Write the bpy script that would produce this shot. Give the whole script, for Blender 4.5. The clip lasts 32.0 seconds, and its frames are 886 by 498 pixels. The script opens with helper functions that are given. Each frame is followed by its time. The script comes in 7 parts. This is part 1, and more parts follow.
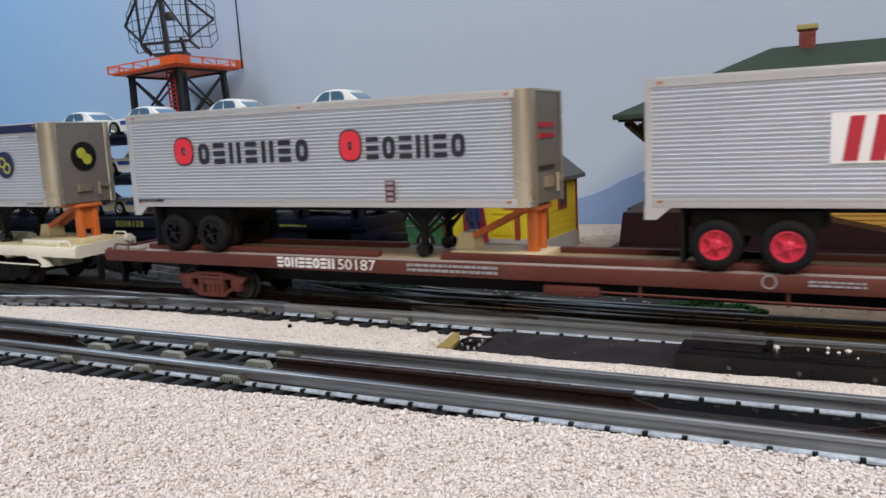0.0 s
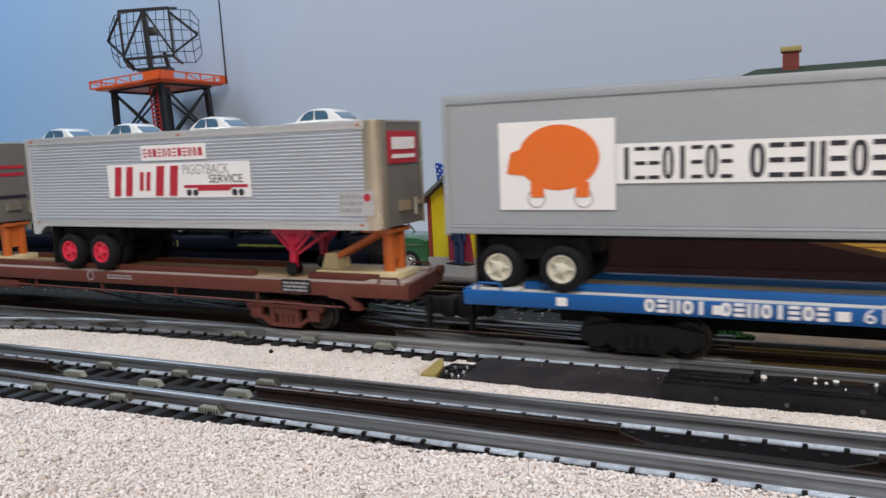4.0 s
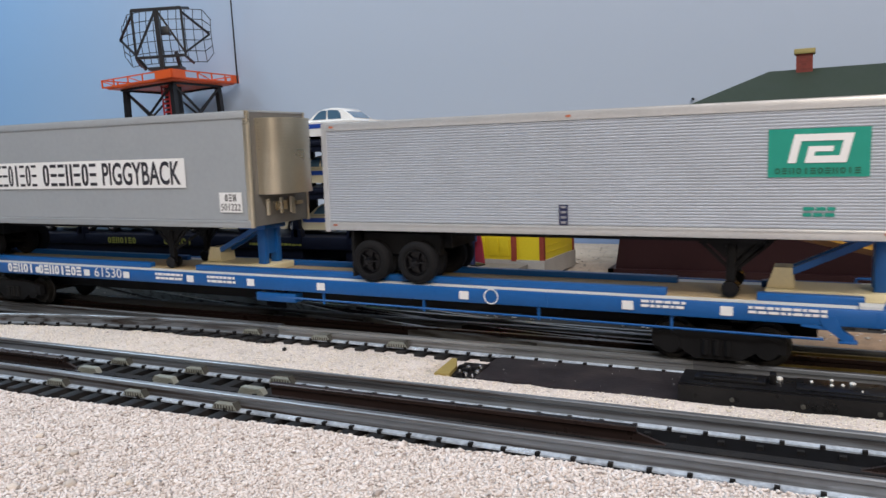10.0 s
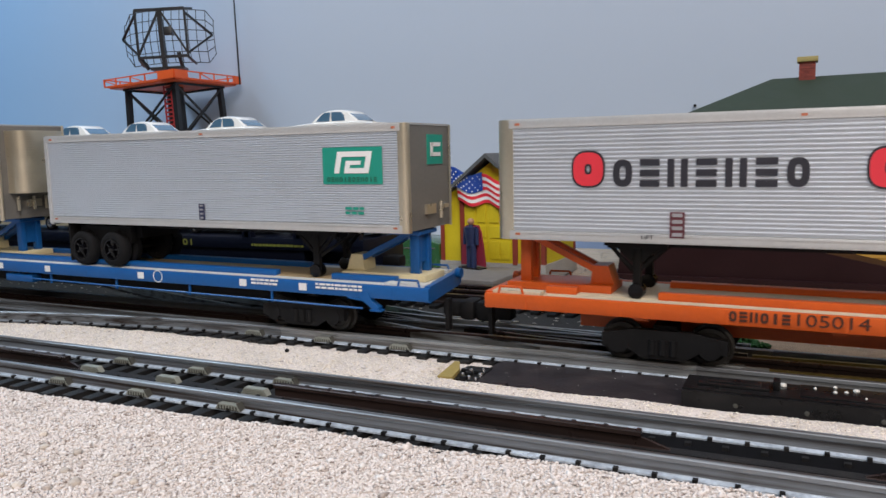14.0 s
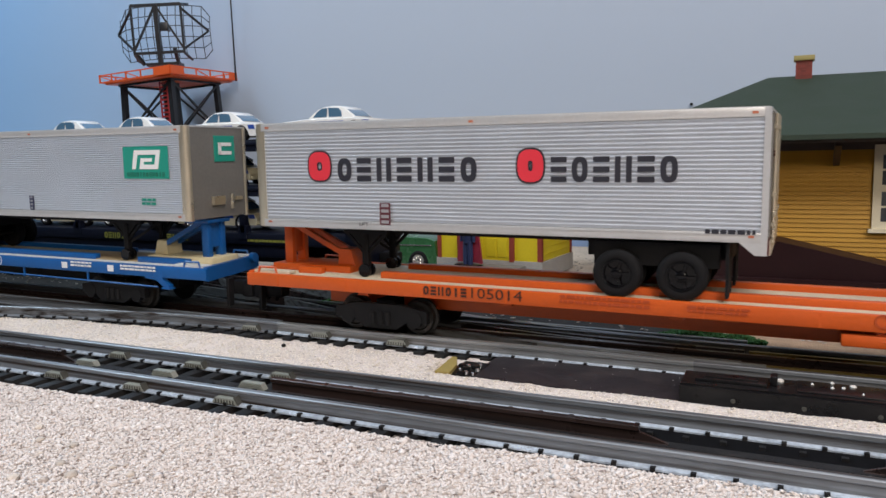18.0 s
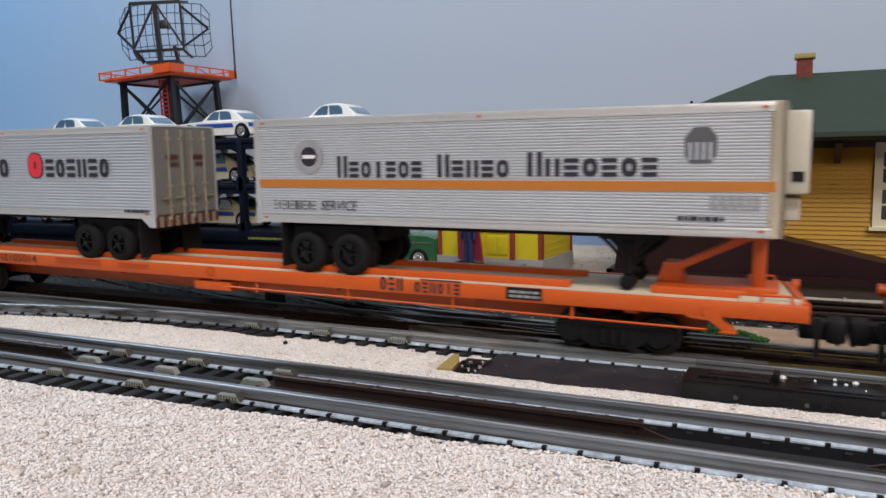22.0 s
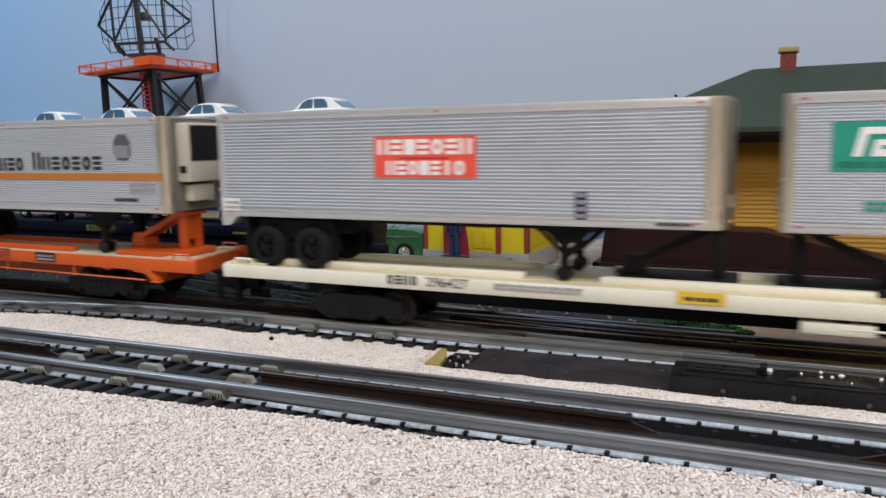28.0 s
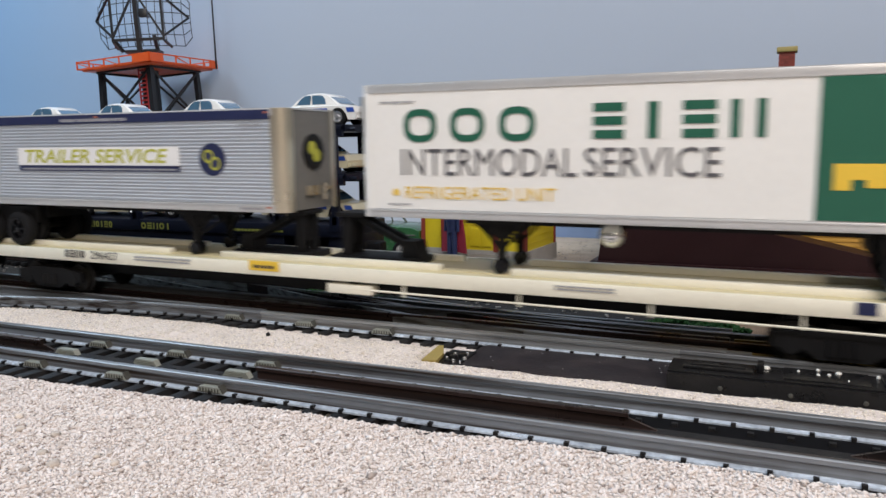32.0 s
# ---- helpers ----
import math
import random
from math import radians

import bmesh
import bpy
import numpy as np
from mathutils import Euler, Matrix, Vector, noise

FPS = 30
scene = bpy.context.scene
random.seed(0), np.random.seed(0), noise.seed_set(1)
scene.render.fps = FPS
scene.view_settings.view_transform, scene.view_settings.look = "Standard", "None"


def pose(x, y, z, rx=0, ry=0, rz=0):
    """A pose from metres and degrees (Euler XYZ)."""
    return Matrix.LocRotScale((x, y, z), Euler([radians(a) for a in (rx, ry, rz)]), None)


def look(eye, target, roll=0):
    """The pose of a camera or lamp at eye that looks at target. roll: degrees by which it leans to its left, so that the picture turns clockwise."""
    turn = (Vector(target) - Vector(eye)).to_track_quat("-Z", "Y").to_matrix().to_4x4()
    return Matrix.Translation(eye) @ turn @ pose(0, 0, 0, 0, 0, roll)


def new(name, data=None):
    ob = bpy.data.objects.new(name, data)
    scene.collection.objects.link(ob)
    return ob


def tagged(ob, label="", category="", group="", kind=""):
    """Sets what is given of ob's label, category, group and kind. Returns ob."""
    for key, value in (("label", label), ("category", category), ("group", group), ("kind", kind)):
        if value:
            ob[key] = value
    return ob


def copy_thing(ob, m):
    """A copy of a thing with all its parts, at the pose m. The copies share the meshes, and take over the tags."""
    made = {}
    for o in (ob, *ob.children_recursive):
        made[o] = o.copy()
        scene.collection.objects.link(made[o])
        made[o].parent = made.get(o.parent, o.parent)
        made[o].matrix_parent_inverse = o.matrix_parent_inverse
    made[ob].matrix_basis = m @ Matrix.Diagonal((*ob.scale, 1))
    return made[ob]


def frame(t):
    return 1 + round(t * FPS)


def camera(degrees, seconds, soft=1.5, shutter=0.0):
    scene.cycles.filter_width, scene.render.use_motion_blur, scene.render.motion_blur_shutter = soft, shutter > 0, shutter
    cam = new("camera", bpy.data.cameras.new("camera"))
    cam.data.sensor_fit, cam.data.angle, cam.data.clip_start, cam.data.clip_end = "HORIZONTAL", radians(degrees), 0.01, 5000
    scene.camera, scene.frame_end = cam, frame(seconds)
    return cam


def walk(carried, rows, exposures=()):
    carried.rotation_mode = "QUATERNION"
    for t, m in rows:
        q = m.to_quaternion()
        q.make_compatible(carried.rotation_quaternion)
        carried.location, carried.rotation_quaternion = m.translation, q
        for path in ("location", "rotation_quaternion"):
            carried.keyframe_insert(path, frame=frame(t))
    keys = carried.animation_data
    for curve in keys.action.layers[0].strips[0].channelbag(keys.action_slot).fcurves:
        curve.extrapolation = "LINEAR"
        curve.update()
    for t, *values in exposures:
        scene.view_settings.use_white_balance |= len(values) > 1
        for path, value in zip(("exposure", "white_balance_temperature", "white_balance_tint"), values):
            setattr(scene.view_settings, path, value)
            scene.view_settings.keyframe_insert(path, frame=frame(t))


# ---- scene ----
# The layout in metres: x runs along the tracks, y away from the camera to the backdrop, z = 0 at the foreground tie tops.
# Each row: seconds, place, turn in degrees.
PATH = [
    (0, 0.1411, -0.3252, 0.0912, 81.67, 2.91, 26.30),
    (0.5, 0.1415, -0.3239, 0.0934, 81.83, 2.85, 26.06),
    (1, 0.1410, -0.3233, 0.0940, 82.08, 2.87, 25.90),
    (1.5, 0.1398, -0.3230, 0.0965, 82.27, 2.75, 25.78),
    (2, 0.1391, -0.3222, 0.0969, 82.43, 2.88, 25.66),
    (2.5, 0.1392, -0.3212, 0.0963, 82.47, 2.82, 25.59),
    (3, 0.1395, -0.3208, 0.0967, 82.55, 2.74, 25.49),
    (3.5, 0.1396, -0.3198, 0.0964, 82.54, 2.69, 25.29),
    (5.5, 0.1382, -0.3212, 0.0965, 82.61, 2.44, 25.33),
    (6, 0.1375, -0.3211, 0.0957, 82.66, 2.21, 25.37),
    (6.5, 0.1377, -0.3215, 0.0961, 82.70, 2.34, 25.45),
    (7, 0.1377, -0.3214, 0.0958, 82.72, 2.35, 25.55),
    (7.5, 0.1375, -0.3213, 0.0953, 82.73, 2.25, 25.54),
    (8, 0.1377, -0.3217, 0.0957, 82.69, 2.39, 25.53),
    (8.5, 0.1371, -0.3222, 0.0958, 82.72, 2.33, 25.55),
    (9, 0.1362, -0.3225, 0.0952, 82.72, 2.35, 25.63),
    (9.5, 0.1361, -0.3228, 0.0954, 82.69, 2.31, 25.71),
    (10, 0.1365, -0.3220, 0.0956, 82.67, 2.27, 25.78),
    (10.5, 0.1362, -0.3219, 0.0954, 82.76, 1.96, 25.76),
    (11, 0.1364, -0.3221, 0.0956, 82.79, 1.94, 25.73),
    (11.5, 0.1363, -0.3221, 0.0951, 82.86, 1.86, 25.66),
    (12, 0.1360, -0.3225, 0.0954, 82.85, 1.80, 25.62),
    (12.5, 0.1345, -0.3235, 0.0954, 82.94, 1.75, 25.62),
    (13, 0.1342, -0.3240, 0.0956, 82.93, 1.75, 25.67),
    (13.5, 0.1334, -0.3235, 0.0951, 82.94, 1.53, 25.69),
    (14, 0.1340, -0.3236, 0.0955, 82.93, 1.60, 25.70),
    (14.5, 0.1339, -0.3242, 0.0953, 82.98, 1.55, 25.68),
    (16.5, 0.1322, -0.3246, 0.0937, 82.88, 1.18, 25.61),
    (17, 0.1324, -0.3241, 0.0935, 82.89, 1.19, 25.53),
    (17.5, 0.1326, -0.3242, 0.0942, 82.84, 1.25, 25.46),
    (18, 0.1327, -0.3240, 0.0937, 82.86, 1.29, 25.35),
    (18.5, 0.1319, -0.3243, 0.0934, 82.85, 1.23, 25.32),
    (19, 0.1313, -0.3250, 0.0934, 82.84, 1.11, 25.35),
    (19.5, 0.1311, -0.3251, 0.0932, 82.83, 1.15, 25.41),
    (20, 0.1315, -0.3248, 0.0936, 82.82, 1.25, 25.38),
    (20.5, 0.1318, -0.3244, 0.0938, 82.80, 1.35, 25.36),
    (21, 0.1319, -0.3242, 0.0936, 82.82, 1.37, 25.36),
    (21.5, 0.1318, -0.3245, 0.0938, 82.83, 1.31, 25.30),
    (22, 0.1312, -0.3247, 0.0929, 82.77, 1.25, 25.24),
    (22.5, 0.1300, -0.3253, 0.0926, 82.62, 1.28, 25.21),
    (23, 0.1292, -0.3251, 0.0932, 82.47, 1.30, 25.23),
    (23.5, 0.1301, -0.3238, 0.0937, 82.39, 1.42, 25.04),
    (24, 0.1296, -0.3236, 0.0932, 82.35, 1.40, 24.71),
    (24.5, 0.1298, -0.3237, 0.0933, 82.26, 1.47, 24.57),
    (25, 0.1295, -0.3239, 0.0935, 82.20, 1.47, 24.46),
    (25.5, 0.1289, -0.3238, 0.0934, 82.16, 1.32, 24.35),
    (27.5, 0.1291, -0.3236, 0.0932, 82.22, 1.24, 24.08),
    (28, 0.1293, -0.3237, 0.0932, 82.25, 1.31, 24.04),
    (28.5, 0.1292, -0.3234, 0.0930, 82.24, 1.22, 24.02),
    (29, 0.1289, -0.3233, 0.0923, 82.27, 1.13, 23.97),
    (29.5, 0.1289, -0.3232, 0.0923, 82.24, 1.09, 24.01),
    (30, 0.1284, -0.3238, 0.0915, 82.24, 0.95, 23.99),
    (30.5, 0.1288, -0.3234, 0.0913, 82.22, 0.96, 23.99),
    (31, 0.1292, -0.3232, 0.0917, 82.23, 1.00, 23.95),
    (31.5, 0.1291, -0.3233, 0.0918, 82.23, 1.01, 23.90),
    (32, 0.1291, -0.3234, 0.0915, 82.25, 0.97, 23.90),
]

# How far the train has rolled along x at each time.
TRAIN = [
    (0, 0.9522), (0.5, 0.9121), (1, 0.8695), (1.5, 0.8253), (2, 0.7813), (2.5, 0.7367), 
    (3, 0.6874), (3.5, 0.6366), (5.5, 0.4293), (6, 0.3911), (6.5, 0.3579), (7, 0.3289), 
    (7.5, 0.3007), (8, 0.2739), (8.5, 0.2490), (9, 0.2239), (9.5, 0.1968), (10, 0.1677), 
    (10.5, 0.1378), (11, 0.1087), (11.5, 0.0800), (12, 0.0522), (12.5, 0.0260), (13, 0.0006), 
    (13.5, -0.0215), (14, -0.0415), (14.5, -0.0610), (16.5, -0.1267), (17, -0.1462), (17.5, -0.1627), 
    (18, -0.1782), (18.5, -0.1962), (19, -0.2219), (19.5, -0.2565), (20, -0.2958), (20.5, -0.3395), 
    (21, -0.3887), (21.5, -0.4435), (22, -0.5024), (22.5, -0.5582), (23, -0.6196), (23.5, -0.6893), 
    (24, -0.7635), (24.5, -0.8420), (25, -0.9224), (25.5, -1.0024), (27.5, -1.3351), (28, -1.4272), 
    (28.5, -1.5248), (29, -1.6226), (29.5, -1.7218), (30, -1.8247), (30.5, -1.9345), (31, -2.0504), 
    (31.5, -2.1583), (32, -2.2627),
]

cam = camera(60.22, 32.0, soft=1.5, shutter=0.5)
walk(cam, [(t, pose(x, y, z, rx, ry, rz)) for t, x, y, z, rx, ry, rz in PATH])

# ---- light ----
scene.view_settings.exposure = EXPO = 0.24
world = bpy.data.worlds.new("room_world")
scene.world = world
world.use_nodes = True
world.node_tree.nodes["Background"].inputs[0].default_value = (0.55, 0.62, 0.75, 1)
world.node_tree.nodes["Background"].inputs[1].default_value = 0.05


def lamp(name, eye, target, sx, sy, watts, colour):
    data = bpy.data.lights.new(name, "AREA")
    data.shape, data.size, data.size_y, data.energy, data.color = "RECTANGLE", sx, sy, watts, colour
    ob = new(name, data)
    ob.matrix_world = look(eye, target)
    return tagged(ob, "long white fluorescent tube under the ceiling", "lamp")


lamp("ceiling_tube_lamp", (0.62, -0.75, 1.25), (0.42, -0.1, 0.0), 1.2, 0.25, 15.0, (0.99, 0.93, 0.925))
lamp("ceiling_tube_lamp", (-1.25, -0.22, 1.25), (-0.5, 0.2, 0.0), 1.2, 0.25, 15.6, (0.68, 0.85, 1.0))

# Added warm fill with no visible source, for trailer sides and corner highlights.
warm = lamp("warm_fill_lamp", (1.15, -1.7, 1.0), (0.1, 0.0, 0.05), 0.45, 0.45, 12, (1.0, 0.86, 0.72))
tagged(warm, "unseen warm fill light added in front of the layout", "lamp")

# ---- materials ----
MATS = {}


def mat(name, col, rough=0.5, metal=0.0, var=0.10, scale=120.0, bump=0.0, bscale=1500.0, coat=0.0, rnd=0.0, dirt=None, dirt_amt=0.0, spec=0.5):
    """A paint, plastic, metal or mineral with variation at two scales and fine relief."""
    if name in MATS:
        return MATS[name]
    m = bpy.data.materials.new(name)
    m.use_nodes = True
    nt = m.node_tree
    N, L = nt.nodes, nt.links
    bsdf = N["Principled BSDF"]
    tc = N.new("ShaderNodeTexCoord")
    n1 = N.new("ShaderNodeTexNoise")
    n1.inputs["Scale"].default_value, n1.inputs["Detail"].default_value = scale, 4
    n2 = N.new("ShaderNodeTexNoise")
    n2.inputs["Scale"].default_value, n2.inputs["Detail"].default_value = scale * 9, 3
    L.new(tc.outputs["Object"], n1.inputs["Vector"])
    L.new(tc.outputs["Object"], n2.inputs["Vector"])
    add = N.new("ShaderNodeMath")
    add.operation = "ADD"
    L.new(n1.outputs["Fac"], add.inputs[0])
    L.new(n2.outputs["Fac"], add.inputs[1])
    mr = N.new("ShaderNodeMapRange")
    mr.inputs["From Min"].default_value, mr.inputs["From Max"].default_value = 0.6, 1.4
    mr.inputs["To Min"].default_value, mr.inputs["To Max"].default_value = 1 - var, 1 + var
    L.new(add.outputs[0], mr.inputs["Value"])
    val = mr.outputs[0]
    if rnd:
        oi = N.new("ShaderNodeObjectInfo")
        m2 = N.new("ShaderNodeMapRange")
        m2.inputs["To Min"].default_value, m2.inputs["To Max"].default_value = 1 - rnd, 1 + rnd
        L.new(oi.outputs["Random"], m2.inputs["Value"])
        mu = N.new("ShaderNodeMath")
        mu.operation = "MULTIPLY"
        L.new(val, mu.inputs[0])
        L.new(m2.outputs[0], mu.inputs[1])
        val = mu.outputs[0]
    mul = N.new("ShaderNodeVectorMath")
    mul.operation = "SCALE"
    mul.inputs[0].default_value = col
    L.new(val, mul.inputs["Scale"])
    out = mul.outputs[0]
    if dirt:
        mx = N.new("ShaderNodeMix")
        mx.data_type = "RGBA"
        n3 = N.new("ShaderNodeTexNoise")
        n3.inputs["Scale"].default_value, n3.inputs["Detail"].default_value = scale * 0.6, 6
        L.new(tc.outputs["Object"], n3.inputs["Vector"])
        r3 = N.new("ShaderNodeMapRange")
        r3.inputs["From Min"].default_value, r3.inputs["From Max"].default_value = 0.5, 0.75
        r3.inputs["To Max"].default_value = dirt_amt
        L.new(n3.outputs["Fac"], r3.inputs["Value"])
        L.new(r3.outputs[0], mx.inputs[0])
        L.new(out, mx.inputs[6])
        mx.inputs[7].default_value = (*dirt, 1)
        out = mx.outputs[2]
    L.new(out, bsdf.inputs["Base Color"])
    rr = N.new("ShaderNodeMapRange")
    rr.inputs["To Min"].default_value, rr.inputs["To Max"].default_value = max(0.03, rough - 0.1), min(1, rough + 0.1)
    L.new(n1.outputs["Fac"], rr.inputs["Value"])
    L.new(rr.outputs[0], bsdf.inputs["Roughness"])
    bsdf.inputs["Metallic"].default_value = metal
    bsdf.inputs["Specular IOR Level"].default_value = spec
    bsdf.inputs["Coat Weight"].default_value = coat
    bsdf.inputs["Coat Roughness"].default_value = 0.15
    if bump:
        nb = N.new("ShaderNodeTexNoise")
        nb.inputs["Scale"].default_value, nb.inputs["Detail"].default_value = bscale, 3
        L.new(tc.outputs["Object"], nb.inputs["Vector"])
        bp = N.new("ShaderNodeBump")
        bp.inputs["Strength"].default_value, bp.inputs["Distance"].default_value = bump, 0.001
        L.new(nb.outputs["Fac"], bp.inputs["Height"])
        L.new(bp.outputs[0], bsdf.inputs["Normal"])
    MATS[name] = m
    return m


def streaked_metal(name, light, worn, rough, metal):
    """Drawn rail metal: long streaks along x, the pale ones imitating reflections, with worn dull stretches."""
    m = mat(name, light, rough)
    N, L = m.node_tree.nodes, m.node_tree.links
    tc = N.new("ShaderNodeTexCoord")
    mp = N.new("ShaderNodeMapping")
    mp.inputs["Scale"].default_value = (7, 420, 420)
    L.new(tc.outputs["Object"], mp.inputs["Vector"])
    fine = N.new("ShaderNodeTexNoise")
    fine.inputs["Scale"].default_value, fine.inputs["Detail"].default_value = 1.0, 5
    L.new(mp.outputs[0], fine.inputs["Vector"])
    ramp = N.new("ShaderNodeMapRange")
    ramp.inputs["From Min"].default_value, ramp.inputs["From Max"].default_value = 0.44, 0.66
    L.new(fine.outputs["Fac"], ramp.inputs["Value"])
    mx = N.new("ShaderNodeMix")
    mx.data_type = "RGBA"
    mx.inputs[6].default_value, mx.inputs[7].default_value = (*light, 1), (*worn, 1)
    L.new(ramp.outputs[0], mx.inputs[0])
    L.new(mx.outputs[2], N["Principled BSDF"].inputs["Base Color"])
    N["Principled BSDF"].inputs["Metallic"].default_value = metal
    return m


def stone_mat(name, stops, bump=0.4):
    """Loose grains, each with its own tone."""
    m = mat(name, (0.7, 0.66, 0.6), 0.9, bump=bump, bscale=3000)
    nt = m.node_tree
    geo = nt.nodes.new("ShaderNodeNewGeometry")
    ramp = nt.nodes.new("ShaderNodeValToRGB")
    ramp.color_ramp.interpolation = "LINEAR"
    el = ramp.color_ramp.elements
    el[0].position, el[0].color = stops[0][0], (*stops[0][1], 1)
    el[1].position, el[1].color = stops[-1][0], (*stops[-1][1], 1)
    for p, c in stops[1:-1]:
        e = el.new(p)
        e.color = (*c, 1)
    nt.links.new(geo.outputs["Random Per Island"], ramp.inputs["Fac"])
    nt.links.new(ramp.outputs["Color"], nt.nodes["Principled BSDF"].inputs["Base Color"])
    return m


def ground_mat(name, light, dark, speck, cell):
    """Bonded fine ballast: pale grains with pits and scattered dark specks."""
    m = mat(name, light, 0.95)
    nt = m.node_tree
    N, L = nt.nodes, nt.links
    bsdf = N["Principled BSDF"]
    tc = N.new("ShaderNodeTexCoord")
    v = N.new("ShaderNodeTexVoronoi")
    v.inputs["Scale"].default_value = 1 / cell
    L.new(tc.outputs["Object"], v.inputs["Vector"])
    big = N.new("ShaderNodeTexNoise")
    big.inputs["Scale"].default_value, big.inputs["Detail"].default_value = 25, 5
    L.new(tc.outputs["Object"], big.inputs["Vector"])
    sep = N.new("ShaderNodeSeparateColor")
    L.new(v.outputs["Color"], sep.inputs[0])
    ramp = N.new("ShaderNodeValToRGB")
    el = ramp.color_ramp.elements
    el[0].position, el[0].color = 0.0, (*speck, 1)
    el[1].position, el[1].color = 1.0, (*light, 1)
    e = el.new(0.05)
    e.color = (*dark, 1)
    e = el.new(0.35)
    e.color = tuple((a + b) / 2 for a, b in zip(light, dark)) + (1,)
    L.new(sep.outputs[0], ramp.inputs["Fac"])
    mr = N.new("ShaderNodeMapRange")
    mr.inputs["From Min"].default_value, mr.inputs["From Max"].default_value = 0.3, 0.7
    mr.inputs["To Min"].default_value, mr.inputs["To Max"].default_value = 0.85, 1.1
    L.new(big.outputs["Fac"], mr.inputs["Value"])
    sc = N.new("ShaderNodeVectorMath")
    sc.operation = "SCALE"
    L.new(ramp.outputs["Color"], sc.inputs[0])
    L.new(mr.outputs[0], sc.inputs["Scale"])
    L.new(sc.outputs[0], bsdf.inputs["Base Color"])
    bp = N.new("ShaderNodeBump")
    bp.inputs["Strength"].default_value, bp.inputs["Distance"].default_value = 0.6, cell * 0.4
    bp.invert = True
    L.new(v.outputs["Distance"], bp.inputs["Height"])
    L.new(bp.outputs[0], bsdf.inputs["Normal"])
    return m


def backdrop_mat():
    """Matt painted wall: clear blue at one end, where cool daylight is put into the colour, hazier grey blue along the
    rest.
    """
    m = mat("backdrop_paint_daylight", (0.4, 0.47, 0.6), 0.85, var=0.02, scale=6, bump=0.05, bscale=900)
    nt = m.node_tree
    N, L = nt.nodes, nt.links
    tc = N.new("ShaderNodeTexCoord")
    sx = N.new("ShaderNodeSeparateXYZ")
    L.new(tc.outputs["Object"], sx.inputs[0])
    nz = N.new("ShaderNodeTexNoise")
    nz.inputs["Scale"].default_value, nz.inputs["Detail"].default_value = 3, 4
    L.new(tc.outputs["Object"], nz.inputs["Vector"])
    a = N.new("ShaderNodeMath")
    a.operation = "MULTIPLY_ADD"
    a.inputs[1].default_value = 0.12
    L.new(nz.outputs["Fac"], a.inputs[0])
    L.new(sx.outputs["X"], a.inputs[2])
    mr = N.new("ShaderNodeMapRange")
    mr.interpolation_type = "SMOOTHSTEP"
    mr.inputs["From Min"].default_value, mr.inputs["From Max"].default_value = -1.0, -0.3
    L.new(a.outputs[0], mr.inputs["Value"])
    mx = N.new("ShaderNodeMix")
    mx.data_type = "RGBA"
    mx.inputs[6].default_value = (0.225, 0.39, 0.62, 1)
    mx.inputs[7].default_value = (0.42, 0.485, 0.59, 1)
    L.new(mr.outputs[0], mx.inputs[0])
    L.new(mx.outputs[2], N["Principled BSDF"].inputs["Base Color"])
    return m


def glass_mat():
    m = bpy.data.materials.new("tinted_glass")
    m.use_nodes = True
    b = m.node_tree.nodes["Principled BSDF"]
    b.inputs["Base Color"].default_value = (0.08, 0.17, 0.27, 1)
    b.inputs["Roughness"].default_value = 0.08
    b.inputs["Coat Weight"].default_value = 0.5
    return m


SILVER = mat("silver_ribbed_paint", (0.565, 0.605, 0.665), 0.36, 0.45, 0.05, 60)
PALESILVER = mat("pale_silver_ribbed", (0.57, 0.615, 0.685), 0.38, 0.45, 0.05, 60)
SILVER2 = mat("brushed_aluminium_rail", (0.60, 0.605, 0.61), 0.35, 0.5, 0.06, 80)
CHAMP = mat("champagne_metal", (0.62, 0.56, 0.44), 0.30, 0.8, 0.05, 60)
GREYBODY = mat("satin_grey_plastic", (0.32, 0.345, 0.37), 0.45, 0.05, 0.05, 40)
WHITEBODY = mat("gloss_white_plastic", (0.78, 0.78, 0.76), 0.35, 0, 0.03, 40)
REEFER_WHITE = mat("pale_cream_plastic", (0.50, 0.47, 0.40), 0.4, 0, 0.04, 60)
# Grey-brown trailer ends, darkened to carry the weaker light on them.
DARKEND = mat("shaded_grey_brown_metal", (0.21, 0.20, 0.185), 0.5, 0.4, 0.10, 70)
BLACK = mat("black_plastic", (0.008, 0.008, 0.009), 0.38, 0, 0.25, 200, 0.1, spec=0.3)
MATTBLK = mat("matt_black_plastic", (0.006, 0.006, 0.007), 0.9, 0, 0.3, 150, spec=0.05)
FRAMEBLK = mat("black_frame_paint", (0.008, 0.008, 0.009), 0.6, 0, 0.3, 120, spec=0.2)
RUBBER = mat("rubber_tyre", (0.008, 0.008, 0.009), 0.8, 0, 0.2, 200, 0.15, spec=0.2)
HUBBLK = mat("black_hub", (0.003, 0.003, 0.004), 0.18, 0.0, 0.2, 200, spec=0.25)
HUBRED = mat("crimson_hub", (0.62, 0.03, 0.07), 0.35, 0, 0.08, 200)
HUBWHT = mat("ivory_hub", (0.62, 0.60, 0.50), 0.4, 0, 0.08, 200)
RED = mat("red_print", (0.68, 0.03, 0.05), 0.45, 0, 0.05, 150)
DKRED = mat("dark_red_print", (0.42, 0.02, 0.04), 0.45, 0, 0.05, 150)
VERM = mat("vermilion_print", (0.78, 0.09, 0.05), 0.45, 0, 0.05, 150)
INK = mat("black_print", (0.02, 0.02, 0.03), 0.5, 0, 0.08, 150)
GREYINK = mat("grey_print", (0.30, 0.30, 0.32), 0.5, 0, 0.08, 150)
